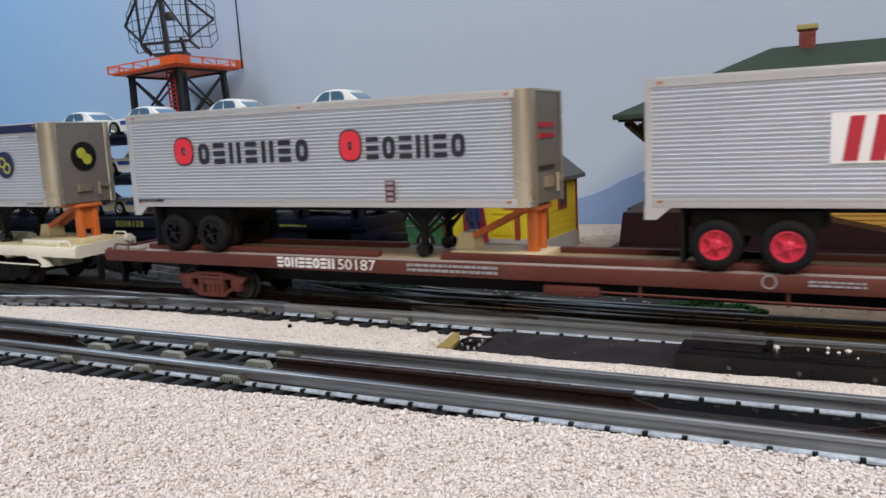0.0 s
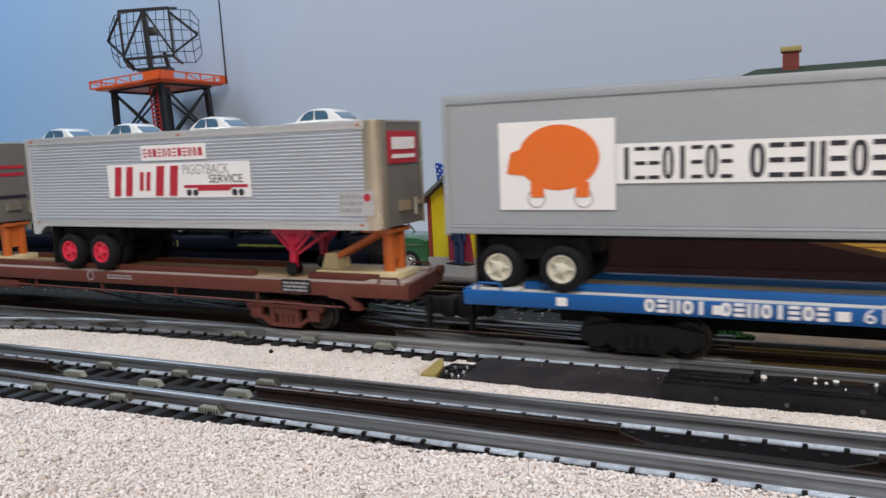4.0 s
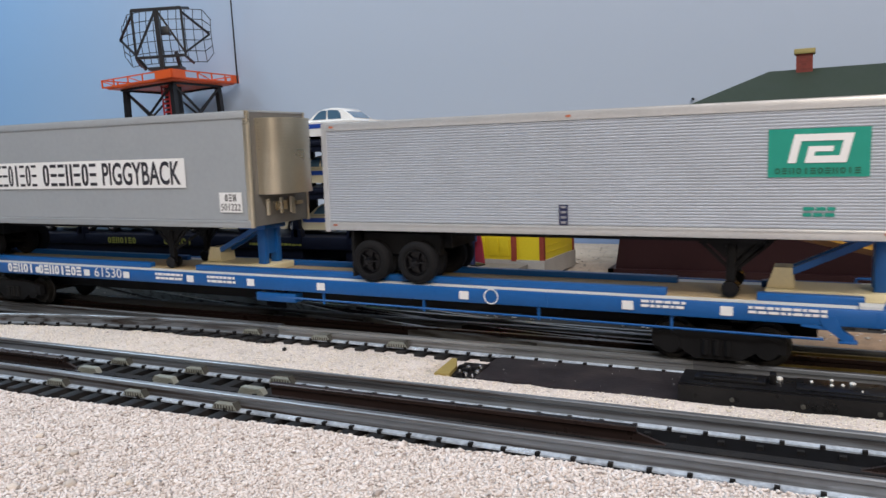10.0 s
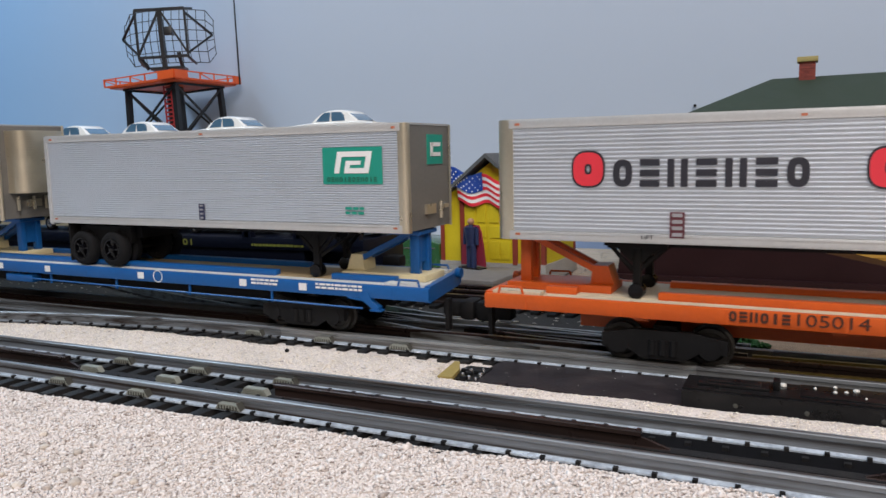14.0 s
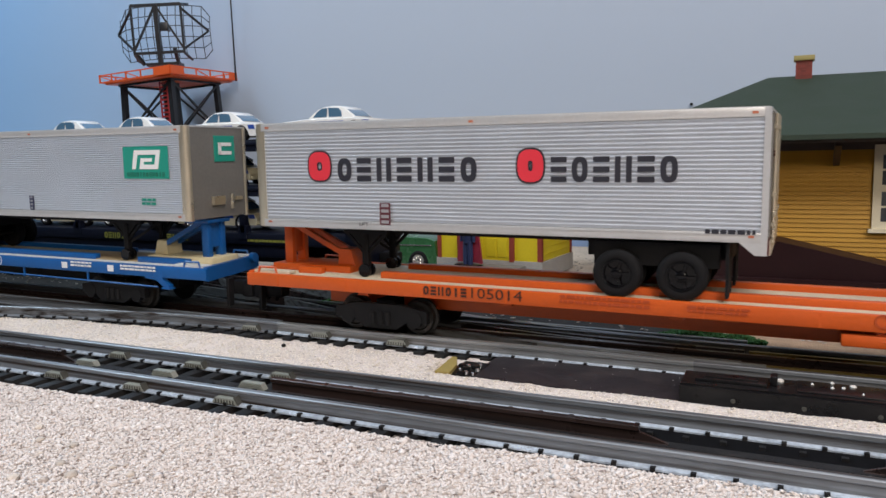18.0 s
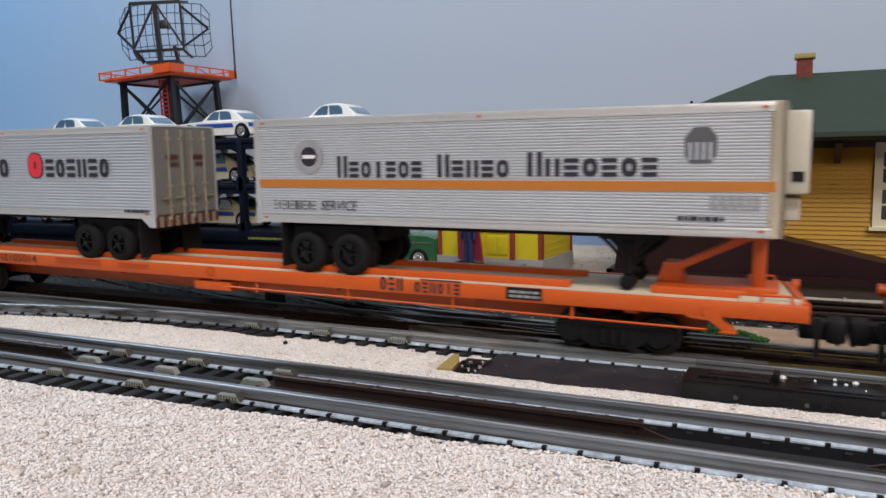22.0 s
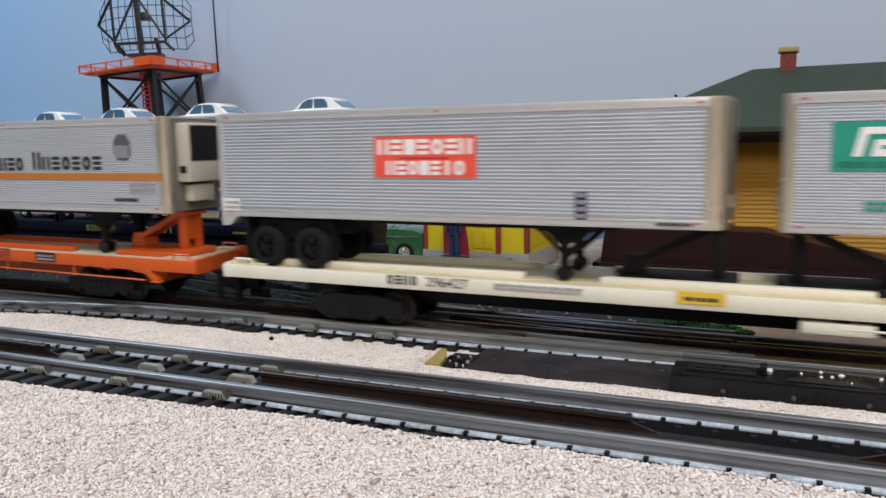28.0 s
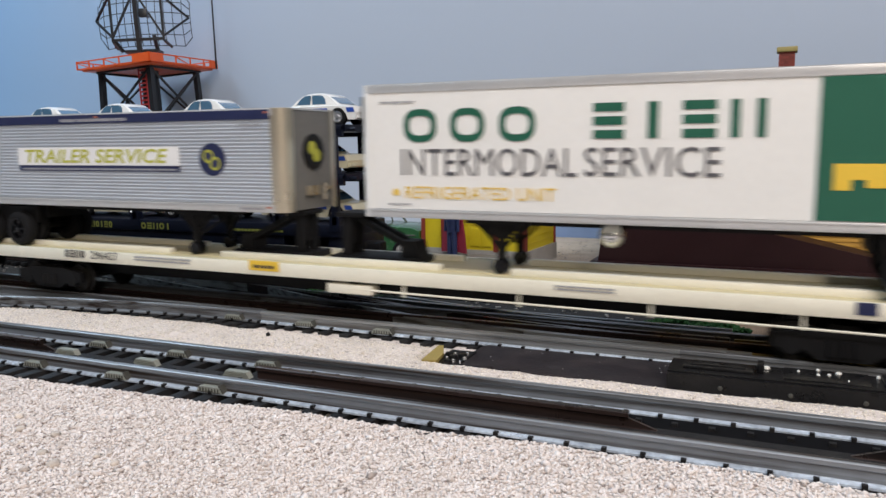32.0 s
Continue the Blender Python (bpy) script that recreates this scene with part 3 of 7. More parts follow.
def ground():
    xs = np.concatenate([np.arange(-4440, -520, 70), np.arange(-520, 320, 5), np.arange(320, 4460, 70)])
    ys = np.concatenate([np.arange(-900, -260, 40), np.arange(-260, 60, 3), np.arange(60, 471, 12)])
    verts = [(x * MM, y * MM, height(x, y) * MM) for y in ys for x in xs]
    nx = len(xs)
    faces, ids = [], []
    for j in range(len(ys) - 1):
        for i in range(nx - 1):
            a = j * nx + i
            faces.append((a, a + 1, a + nx + 1, a + nx))
            y = (ys[j] + ys[j + 1]) / 2
            ids.append(2 if -101 < y < -64 else 0 if y < 2 else 1 if y > 172 else 3 if 66 < y < 112 and xs[i] > 90 else 2)
    me = bpy.data.meshes.new("ground")
    me.from_pydata(verts, [], faces)
    for m in (BALLAST, SAND, DARKBED, PEACHSAND):
        me.materials.append(m)
    me.polygons.foreach_set("material_index", ids)
    me.polygons.foreach_set("use_smooth", [True] * len(ids))
    tagged(new("ground", me), "pale gravel and sand spread over the layout table", "ground", kind="structure")
    bm = B()
    box(bm, -4450, 4450, -900, 466, -60, -17)
    solid("layout_table", bm, WOODEDGE, "plywood table top under the railway layout", "table", kind="structure")


ground()


def grains(name, n, x0, x1, y0, y1, rmin, rmax, material, label, lift, seed, edge=None, flat=(0.22, 0.4)):
    """Loose stones, one faceted grain each."""
    rg = np.random.RandomState(seed)
    ico = np.array([(1, 0, 0), (0, 1, 0), (-1, 0, 0), (0, -1, 0), (0, 0, 1), (0, 0, -1), (0.75, 0.75, 0.35), (-0.75, 0.7, 0.3)], float)
    tri = np.array([(0, 6, 4), (6, 1, 4), (1, 7, 4), (7, 2, 4), (2, 3, 4), (3, 0, 4), (6, 0, 5), (1, 6, 5), (7, 1, 5), (2, 7, 5), (3, 2, 5), (0, 3, 5)])
    nv0, nf0 = len(ico), len(tri)
    px, py = rg.uniform(x0, x1, n), rg.uniform(y0, y1, n)
    if edge is not None:
        e = np.array([edge(a) for a in px]) + rg.normal(0, 1.0, n)
        keep = py < e
        px, py = px[keep], py[keep]
        n = len(px)
    r = rg.uniform(rmin, rmax, n) * (1 + (rg.rand(n) > 0.985) * rg.uniform(0.4, 1.3, n))
    ang = rg.uniform(0, math.tau, n)
    pz = np.array([height(a, b) for a, b in zip(px, py)]) + r * lift + rg.uniform(-0.3, 0.5, n) * r
    v = ico[None] * (1 + rg.uniform(-0.3, 0.3, (n, nv0, 1)))
    v = v * np.stack([np.full(n, 1.25), np.full(n, 0.9), rg.uniform(*flat, n)], 1)[:, None, :] * r[:, None, None]
    c, s = np.cos(ang)[:, None], np.sin(ang)[:, None]
    w = np.stack([v[..., 0] * c - v[..., 1] * s + px[:, None], v[..., 0] * s + v[..., 1] * c + py[:, None], v[..., 2] + pz[:, None]], 2)
    me = bpy.data.meshes.new(name)
    nv, nf = n * nv0, n * nf0
    me.vertices.add(nv)
    me.vertices.foreach_set("co", (w.reshape(-1) * MM).astype(np.float32))
    f = (tri[None] + (np.arange(n) * nv0)[:, None, None]).reshape(-1, 3)
    me.loops.add(nf * 3)
    me.loops.foreach_set("vertex_index", f.reshape(-1).astype(np.int32))
    me.polygons.add(nf)
    me.polygons.foreach_set("loop_start", (np.arange(nf) * 3).astype(np.int32))
    me.polygons.foreach_set("use_smooth", np.ones(nf, dtype=bool))
    me.update(calc_edges=True)
    me.materials.append(material)
    tagged(new(name, me), label, "gravel", kind="stuff")


grains("coarse_gravel", 82000, -300, 190, -212, -103, 0.4, 0.8, GRAVEL, "loose white and beige gravel beside the near track", 0.1, 11, near_edge, (0.5, 0.85))
grains("fine_gravel", 60000, -430, 175, -68, -8, 0.2, 0.42, FINEGRAVEL, "fine cream gravel bank between two tracks", -0.15, 12, bank_edge, (0.3, 0.5))
grains("sand_pebbles", 1500, -260, 220, 150, 440, 0.5, 1.6, PEBBLE, "scattered small stones on the sand by the buildings", 0.1, 13)


def pebbles():
    rg = random.Random(9)
    spots = [(-73, -171), (-45.5, -169), (-55, -167), (-77, -184), (-87, -167.5), (-97, -160), (-62, -176), (-90, -180), (-108, -152), (-82, -159)]
    for x, y in spots:
        bm = B()
        bmesh.ops.create_icosphere(bm, subdivisions=2, radius=rg.uniform(1.0, 2.1))
        for v in bm.verts:
            v.co *= 1 + 0.25 * noise.noise(v.co * 0.5 + Vector((x, y, 0)))
            v.co.z *= 0.7
        solid("pebble", bm, PEBBLE, "rounded tan pebble lying on white gravel", "pebble", "pebbles on the gravel", at=(x, y, height(x, y) + 0.7))
    bm = B()
    bmesh.ops.create_icosphere(bm, subdivisions=1, radius=1.3)
    solid("dark_pebble", bm, FRAMEBLK, "tiny black stone on the cream gravel", "pebble", at=(-97, -27, height(-97, -27) + 0.6))


pebbles()

# ---- tracks ----
RAIL_H = 6.3


def rail_profile(y):
    """A flat-bottomed rail: foot, web and head."""
    return [(y - 2.4, 0), (y + 2.4, 0), (y + 2.4, 0.7), (y + 0.6, 1.3), (y + 0.6, 4.2), (y + 1.5, 4.8), (y + 1.5, 6.0), (y + 1.1, 6.3),
            (y - 1.1, 6.3), (y - 1.5, 6.0), (y - 1.5, 4.8), (y - 0.6, 4.2), (y - 0.6, 1.3), (y - 2.4, 0.7)]


def rail(track, y, x0, x1, material, foot=True, taper0=False, taper1=False, name="rail", bright=-9999):
    bm = B()
    prof = rail_profile(y)
    prism(bm, prof, "x", x0, x1)
    for v in bm.verts:
        if taper0 and v.co.x == x0 and v.co.z > 3:
            v.co.x += 9
        if taper1 and v.co.x == x1 and v.co.z > 3:
            v.co.x -= 9
    part(name, bm, material, track)
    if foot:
        # Strip over the steel foot, its highlight put into the colour.
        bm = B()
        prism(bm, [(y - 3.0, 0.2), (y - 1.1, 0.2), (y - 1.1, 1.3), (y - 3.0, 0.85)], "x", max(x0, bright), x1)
        part("rail_foot", bm, FOOTGLINT, track, "pale strip painted as the glint on a rail foot")


def tie_mesh(length=56.0, width=5.6, h=3.2):
    bm = B()
    rbox(bm, -width / 2, width / 2, -length / 2, length / 2, -h, 0, 0.35)
    return mesh_of("tie", bm, TIE)


def spikes(track, ys, x0, x1, step):
    bm = B()
    x = x0
    while x < x1:
        for y in ys:
            box(bm, x - 0.75, x + 0.75, y - 3.6, y - 2.0, 0.3, 1.5)
        x += step
    ob = part("spikes", bm, TIE, track)
    ob["kind"] = "stuff"


def joint_clip(track, x, y):
    """A ribbed grey clip over a rail joint."""
    bm = B()
    prism(bm, [(x - 6.2, 0.8), (x + 6.2, 0.8), (x + 4.6, 3.0), (x - 4.6, 3.0)], "y", y - 3.4, y - 0.6)
    clip = part("joint_clip", bm, JOINER, track, "ribbed grey plastic rail joint clip")
    bm = B()
    for i in range(7):
        xx = x - 4.2 + i * 1.4
        box(bm, xx - 0.28, xx + 0.28, y - 3.55, y - 3.3, 1.1, 2.5)
    box(bm, x - 5.2, x + 5.2, y - 3.6, y - 3.3, 0.75, 1.05)
    part("rib", bm, CLIPRIB, clip)
    bm = B()
    prism(bm, [(x + 5.0, 0.9), (x + 6.6, 0.9), (x + 4.9, 3.9), (x + 4.3, 3.9)], "y", y - 3.3, y - 0.6)
    part("end_lug", bm, CLIPRIB, clip)


TIEM = tie_mesh()
STEP = 11.4


def near_track():
    tr = thing("near_track", "silver three-rail track on black ties in gravel", "railway track", kind="structure")
    yc = -85.6
    rail(tr, yc - 17.2, -620, 330, STEEL)
    rail(tr, yc + 17.2, -620, 330, STEEL)
    rail(tr, yc, -620, -170, RAILBLK, False, taper1=True, name="centre_rail")
    rail(tr, yc, -58, 96, RAILBLK, False, taper1=True, name="centre_rail")
    rail(tr, yc, 150, 330, RAILBLK, False, taper0=True, name="centre_rail")
    bm = B()
    box(bm, -620, 330, yc - 2.3, yc + 2.3, 0.1, 1.1)
    part("centre_rail_foot", bm, TIE, tr)
    bm = B()
    box(bm, 62, 330, yc - 14.2, yc + 14.2, -0.6, 0.35)
    part("filler_plate", bm, MATTBLK, tr, "black plate between the rails")
    bm = B()
    for k in range(23):
        for y in (yc - 5, yc + 8):
            box(bm, 66 + k * STEP - 1.0, 66 + k * STEP + 1.0, y - 0.9, y + 0.9, 0.3, 1.5)
    part("stud_row", bm, TIE, tr)["kind"] = "stuff"
    n = 0
    x = -612.0
    while x < 330:
        share("tie", TIEM, tr, (x, yc - 1.5 + 1.2 * math.sin(n * 1.7), 0), 0.8 * math.sin(n * 2.3))
        x += STEP
        n += 1
    spikes(tr, (yc - 17.2, yc, yc + 17.2), -612, 330, STEP)
    for x in (-160, -113, -65):
        joint_clip(tr, x, yc - 17.2)
        joint_clip(tr, x, yc + 17.2)
        bm = B()
        prism(bm, [(x - 9.4, 0.3), (x + 4.8, 0.3), (x + 4.4, 1.0), (x + 2.6, 3.6), (x - 7.2, 3.6), (x - 9.0, 1.0)], "y", yc - 2.4, yc + 0.5)
        for i in range(4):
            bar(bm, (x - 8.4 + i * 0.4, yc - 2.5, 1.0 + i * 0.7), (x + 3.8 - i * 0.4, yc - 2.5, 1.0 + i * 0.7), 0.35, 0.28)
        part("joint_clip", bm, JOINER, tr, "ribbed grey plastic rail joint clip")


near_track()


def train_track():
    tr = thing("main_track", "three-rail main track carrying the freight train", "railway track", kind="structure")
    tr.matrix_basis = pose(0, 0, -2.0 * MM, 0, math.degrees(0.004), 0)
    yc = 25.4
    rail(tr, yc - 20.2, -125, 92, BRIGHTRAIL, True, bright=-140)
    rail(tr, yc - 20.2, 92, 460, STEEL, False)
    rail(tr, yc - 17.2, -900, -125, STEEL, False)
    rail(tr, yc + 17.2, -900, 460, STEEL, False)
    # the near stock rail swings towards the near track
    pts = []
    for i in range(19):
        x = -125 - 20 * i
        e = min(x + 120, 0)
        y = 5.2 - 6.3e-4 * e * e if x > -330 else 5.2 - 27.8 - 0.2646 * (-330 - x)
        pts.append((x, y))
    for (xa, ya), (xb, yb) in zip(pts, pts[1:]):
        bm = B()
        prism(bm, rail_profile(0), "x", -0.15, math.hypot(xb - xa, yb - ya) + 0.15)
        bm.transform(Matrix.Translation((xa, ya, 0)) @ Matrix.Rotation(math.atan2(yb - ya, xb - xa), 4, "Z"))
        part("curved_rail", bm, STEEL, tr)
    for k in range(32):
        x = -131 - STEP * k
        y = float(np.interp(-x, [-p[0] for p in pts], [p[1] for p in pts]))
        sl = float(np.interp(-x, [-p[0] for p in pts][:-1], [math.degrees(math.atan2(b[1] - a[1], b[0] - a[0])) - 180 for a, b in zip(pts, pts[1:])]))
        if x > -480:
            share("tie", TIEM, tr, (x, y + 17.5, -0.35), sl)
            bm = B()
            box(bm, x - 0.75, x + 0.75, y - 3.4, y - 1.8, 0.3, 1.5)
            part("spike", bm, TIE, tr)
    rail(tr, yc, -900, 460, RAILBLK, False, name="centre_rail")
    x = -890.0
    n = 0
    while x < 455:
        if not 12 < x < 460:
            share("tie", TIEM, tr, (x, yc + 1.5 * math.sin(n * 1.3), 0), 0.9 * math.sin(n * 2.9))
        x += STEP
        n += 1
    spikes(tr, (yc - 20.2,), -125, 455, STEP)
    for x in (-142, -96, -50):
        joint_clip(tr, x, yc - 20.2)


train_track()


def turnout():
    tn = thing("turnout", "black plastic track switch with worn machine box", "track switch", kind="structure")
    bm = B()
    box(bm, 8, 470, -17, 62, -3.4, -1.9)
    part("base", bm, BLACK, tn, "black plastic switch base")
    bm = B()
    prism(bm, [(2, -3.0), (92, -3.0), (92, -1.4), (6, -1.4)], "y", -33, 4.5)
    part("tie_plate", bm, PLATEBLK, tn, "scuffed purple-black cover plate")
    for x in (14, 26):
        bm = B()
        rbox(bm, x, x + 7, -35.5, -32, -2.6, -0.4, 0.5)
        part("lug", bm, PLATEBLK, tn)
    rg = random.Random(5)
    bm = B()
    for k in range(16):
        x, y, r = rg.uniform(12, 90), rg.uniform(-30, 0), rg.uniform(0.1, 0.28)
        turned(bm, x, y, -1.45, [(r, 0), (r * 0.7, 0.15)], 6, "z")
    part("chips", bm, SCREW, tn, "pale chips and crumbs")["kind"] = "stuff"
    bm = B()
    box(bm, 92, 300, -36, -17, -3, 5.6)
    box(bm, 92, 300, -34.6, -17, 5.6, 6.2)
    mb = part("machine_box", bm, SWITCHBLK, tn, "scuffed black switch machine housing")
    bm = B()
    rbox(bm, 97, 122, -30.5, -21, 6.1, 7.4, 0.3)
    rbox(bm, 100, 119, -28.6, -23, 7.2, 8.0, 0.3)
    rbox(bm, 123, 125.4, -28, -22, 6.1, 9.8, 0.4)
    part("slide_cover", bm, SWITCHBLK, mb)
    bm = B()
    rbox(bm, 132, 160, -32, -17.5, 6.1, 6.7, 0.2)
    rbox(bm, 164, 230, -31, -18, 6.1, 7.6, 0.3)
    part("top_plate", bm, SWITCHBLK, mb)
    for x in (111, 134.5, 158):
        bm = B()
        turned(bm, x, -36.2, 1.6, [(0.9, 0.3), (0.8, -0.2), (0.4, -0.25)], 12)
        part("dimple", bm, CLIPRIB, mb, "small dull rivet")
    for x, y, r in ((126.2, -20.5, 1.35), (143.6, -18, 0.8), (143.5, -24.4, 0.75), (147.1, -23.2, 0.75), (150.3, -19.8, 1.3), (137, -22, 0.6), (163, -20, 0.8), (170, -25, 1.2), (176, -20, 0.7), (153, -29, 0.4)):
        bm = B()
        turned(bm, x, y, 6.3, [(r, 0), (r * 0.85, 0.7), (r * 0.4, 1.0)], 12, "z")
        part("screw", bm, SCREW, tn, "shiny screw head")
    for x, y, r in ((-1, -20, 1.0), (2, -30, 1.2), (5.5, -25, 1.1), (-2, -27, 0.7), (4, -18, 0.8), (6, -31.5, 0.6)):
        bm = B()
        turned(bm, x, y, -1.1, [(r, 0), (r * 0.85, 1.0), (r * 0.3, 1.3)], 12, "z")
        part("terminal_screw", bm, CHROME, tn, "nickel terminal screw")
    for x, y in ((-3, -22), (0.5, -26), (3.5, -22.5), (1, -33)):
        bm = B()
        rbox(bm, x - 1.6, x + 1.6, y - 1.3, y + 1.3, -1.2, 0.6, 0.3)
        part("terminal_nut", bm, SWITCHBLK, tn)
    bm = B()
    box(bm, -6, 6, -33, -12, -3, -1)
    part("terminal_block", bm, BLACK, tn)
    bm = B()
    prism(bm, [(-9.6, -37), (-3, -36), (-5, -24), (-10, -12.5), (-12.5, -12.5)], "z", -4, 0.6)
    part("board_end", bm, WOODEDGE, tn, "bare yellow wood edge")
    # the diverging rails swing to the far side
    for k, (y0, bend) in enumerate(((9, 190), (26, 190), (44, 190), (14, 90), (34, 110), (52, 60))):
        bm = B()
        pts = []
        for i in range(26):
            x = 110 - i * 20
            s = max(0.0, (110 - x)) / 500
            pts.append((x, y0 + bend * s * s + 6 * s, -1.8))
        for a, b in zip(pts, pts[1:]):
            bar(bm, (a[0], a[1], a[2] + 2.6), (b[0] - 0.3, b[1], b[2] + 2.6), 2.2, 5.2)
        part("diverging_rail", bm, RAILBLK if k in (1, 4) else BRIGHTRAIL, tn)
    for i in range(24):
        s = i * 20 / 500
        ob = share("tie", TIEM, tn, (100 - i * 20, 26 + 190 * s * s + 6 * s, -2.4), -math.degrees(math.atan(380 * s / 500)))
    bm = B()
    for y in (0, 30):
        bar(bm, (20, 14 + y, 1.6), (120, 10 + y, 1.6), 1.8, 4.6)
    part("guard_rail", bm, BRIGHTRAIL, tn)
    bm = B()
    bar(bm, (112, 12, 1.2), (420, 17, 1.2), 1.6, 3.8)
    bar(bm, (112, 34, 1.2), (420, 34, 1.2), 1.6, 3.8)
    part("frog_rail", bm, BRASS, tn, "yellowed brass running rail")


turnout()


def back_track(name, yc, z, x0, x1):
    tr = thing(name, "dull three-rail siding on black ties", "railway track", kind="structure")
    tr.matrix_basis = pose(0, 0, z * MM, 0, math.degrees(0.004), 0)
    for y in (yc - 17.2, yc + 17.2):
        rail(tr, y, x0, x1, RAILBLK, False)
    rail(tr, yc, x0, x1, RAILBLK, False, name="centre_rail")
    x = x0 + 5.0
    n = 0
    while x < x1:
        share("tie", TIEM, tr, (x, yc + 2 * math.sin(n * 1.9), 0), 1.2 * math.sin(n * 2.1))
        x += STEP
        n += 1


back_track("storage_track", 140, -2, -980, 330)
grains("pale_ballast", 500, -60, 330, 86, 172, 0.6, 1.5, PEBBLE, "pale stones between the ties of the siding", 0.1, 17)
grains("scattered_ballast", 700, -950, -60, 86, 172, 0.6, 1.5, PEBBLE, "few dull stones between the ties of the siding", 0.1, 18)


def far_track(yc, pts, label):
    """A track that runs on to the end of the table: pts are (x, height of the rail's foot)."""
    tr = thing("far_track", label, "railway track", kind="structure")
    for y in (yc - 17.2, yc, yc + 17.2):
        bm = B()
        for (xa, za), (xb, zb) in zip(pts, pts[1:]):
            bar(bm, (xa, y, za + 3.1), (xb, y, zb + 3.1), 2.6, 6.2)
        part("rail", bm, STEEL if y != yc else RAILBLK, tr)
    bm = B()
    for (xa, za), (xb, zb) in zip(pts, pts[1:]):
        x = xa + 6
        while x < xb:
            z = za + (zb - za) * (x - xa) / (xb - xa)
            box(bm, x - 2.8, x + 2.8, yc - 28, yc + 28, z - 3.2, z)
            x += STEP
    ob = part("ties", bm, TIE, tr)
    ob["kind"] = "stuff"


far_track(25.4, [(462, -5.8), (1000, -10.4), (4400, -10.4)], "main track running on along the table")
far_track(25.4, [(-4400, 8.0), (-1200, 8.0), (-902, 5.6)], "main track running on along the table")
for y0, xr, xl in ((-85.6, 332, -622), (140, 332, -982)):
    far_track(y0, [(xr, -0.5), (1000, -7.5), (4400, -7.5)], "side track running on along the table")
    far_track(y0, [(-4400, 8.0), (-1200, 8.0), (xl, 0.5)], "side track running on along the table")


def tuft(x, y, s, seed):
    """Ground foam: a low heap of green crumbs."""
    rg = random.Random(seed)
    bm = B()
    for i in range(260):
        a, q = rg.uniform(0, math.tau), rg.random() ** 0.6
        px, py = math.cos(a) * q * s * 1.5, math.sin(a) * q * s * 0.6
        r = rg.uniform(0.5, 1.6)
        tmp = B()
        bmesh.ops.create_icosphere(tmp, subdivisions=1, radius=r)
        for v in tmp.verts:
            v.co *= rg.uniform(0.7, 1.3)
        join(bm, tmp, Matrix.Translation((px, py, (1 - q) * s * 0.35 + rg.uniform(0, 1))))
    solid("grass_tuft", bm, GRASS, "bright green foam grass tuft between the tracks", "grass", "grass tufts", at=(x, y, -2.5))


for k, (x, y, s) in enumerate(((-135, 72, 16), (-108, 74, 9), (86, 74, 13), (104, 72, 9))):
    tuft(x, y, s, k)

# ---- the radar tower ----


def radar_tower():
    tw = thing("radar_tower", "black and orange toy radar tower by the backdrop", "radar tower", at=(-585, 402, -6))
    tw.matrix_basis = pose(-0.573, 0.402, -0.010, 0, -2.5, 0) @ Matrix.Scale(0.695, 4)
    H = 283.0
    a, b = 62.0, 66.0
    for sx in (-1, 1):
        for sy in (-1, 1):
            bm = B()
            bar(bm, (sx * b * 0.93, sy * b * 0.93, 0), (sx * a * 0.88, sy * a * 0.88, H), 8.6, 8.6)
            part("leg", bm, TOWERBLK, tw)
    for k in range(4):
        r = Matrix.Rotation(k * math.pi / 2, 4, "Z")
        for z0, z1 in ((0, 94), (94, 187), (187, 281)):
            bm = B()
            for s in (-1, 1):
                bar(bm, (s * 60, -60, z0), (-s * 57, -57, z1), 3, 3)
            bar(bm, (-60, -60, z1), (60, -60, z1), 3.4, 3.4)
            bm.transform(r)
            part("cross_brace", bm, TOWERBLK, tw)
    bm = B()
    cyl(bm, (0, 0, 0), (0, 0, H), 15, 16)
    part("column", bm, TOWERBLK, tw)
    bm = B()
    for x in (-8, 8):
        bar(bm, (x, -52, 0), (x, -52, H), 1.6, 2.4)
    z = 4.0
    while z < H:
        bar(bm, (-8, -52, z), (8, -52, z), 2.6, 2.6)
        z += 7
    bm.transform(Matrix.Translation((34, 0, 0)))
    part("ladder", bm, LADDERRED, tw, "thin red ladder")
    bm = B()
    rbox(bm, -76, 76, -76, 76, H, H + 5, 1.5)
    part("platform", bm, TOWERORG, tw, "orange square platform")
    for k in range(4):
        bm = B()
        y = -80
        bar(bm, (-82, y, H + 16), (82, y, H + 16), 1.8, 2.0)
        bar(bm, (-82, y, H + 4), (82, y, H + 4), 1.8, 2.2)
        for x in (-82, -54, -20, 14, 48, 82):
            bar(bm, (x, y, H + 3), (x, y, H + 17), 2.0, 2.0)
        for x in (-82, -20):
            bar(bm, (x, y, H + 15), (x + 28, y, H + 5), 1.5, 1.5)
        for x0, x1 in {0: ((44, 82),), 1: ((-82, -50), (64, 82))}.get(k, ()):
            box(bm, x0, x1, y - 1.5, y + 1.5, H + 3, H + 17)
        bm.transform(Matrix.Rotation(k * math.pi / 2, 4, "Z"))
        part("railing", bm, TOWERORG, tw, "orange lattice railing")
    bm = B()
    turned(bm, 0, 0, H + 5, [(34, 0), (34, 8), (26, 12), (12, 14)], 24, "z")
    part("turntable", bm, TOWERORG, tw)
    bm = B()
    cyl(bm, (82, 78, H + 2), (88, 76, H + 160), 1.6, 8, 1.2)
    part("mast", bm, TOWERBLK, tw, "thin black whip mast")
    return tw


radar_tower()


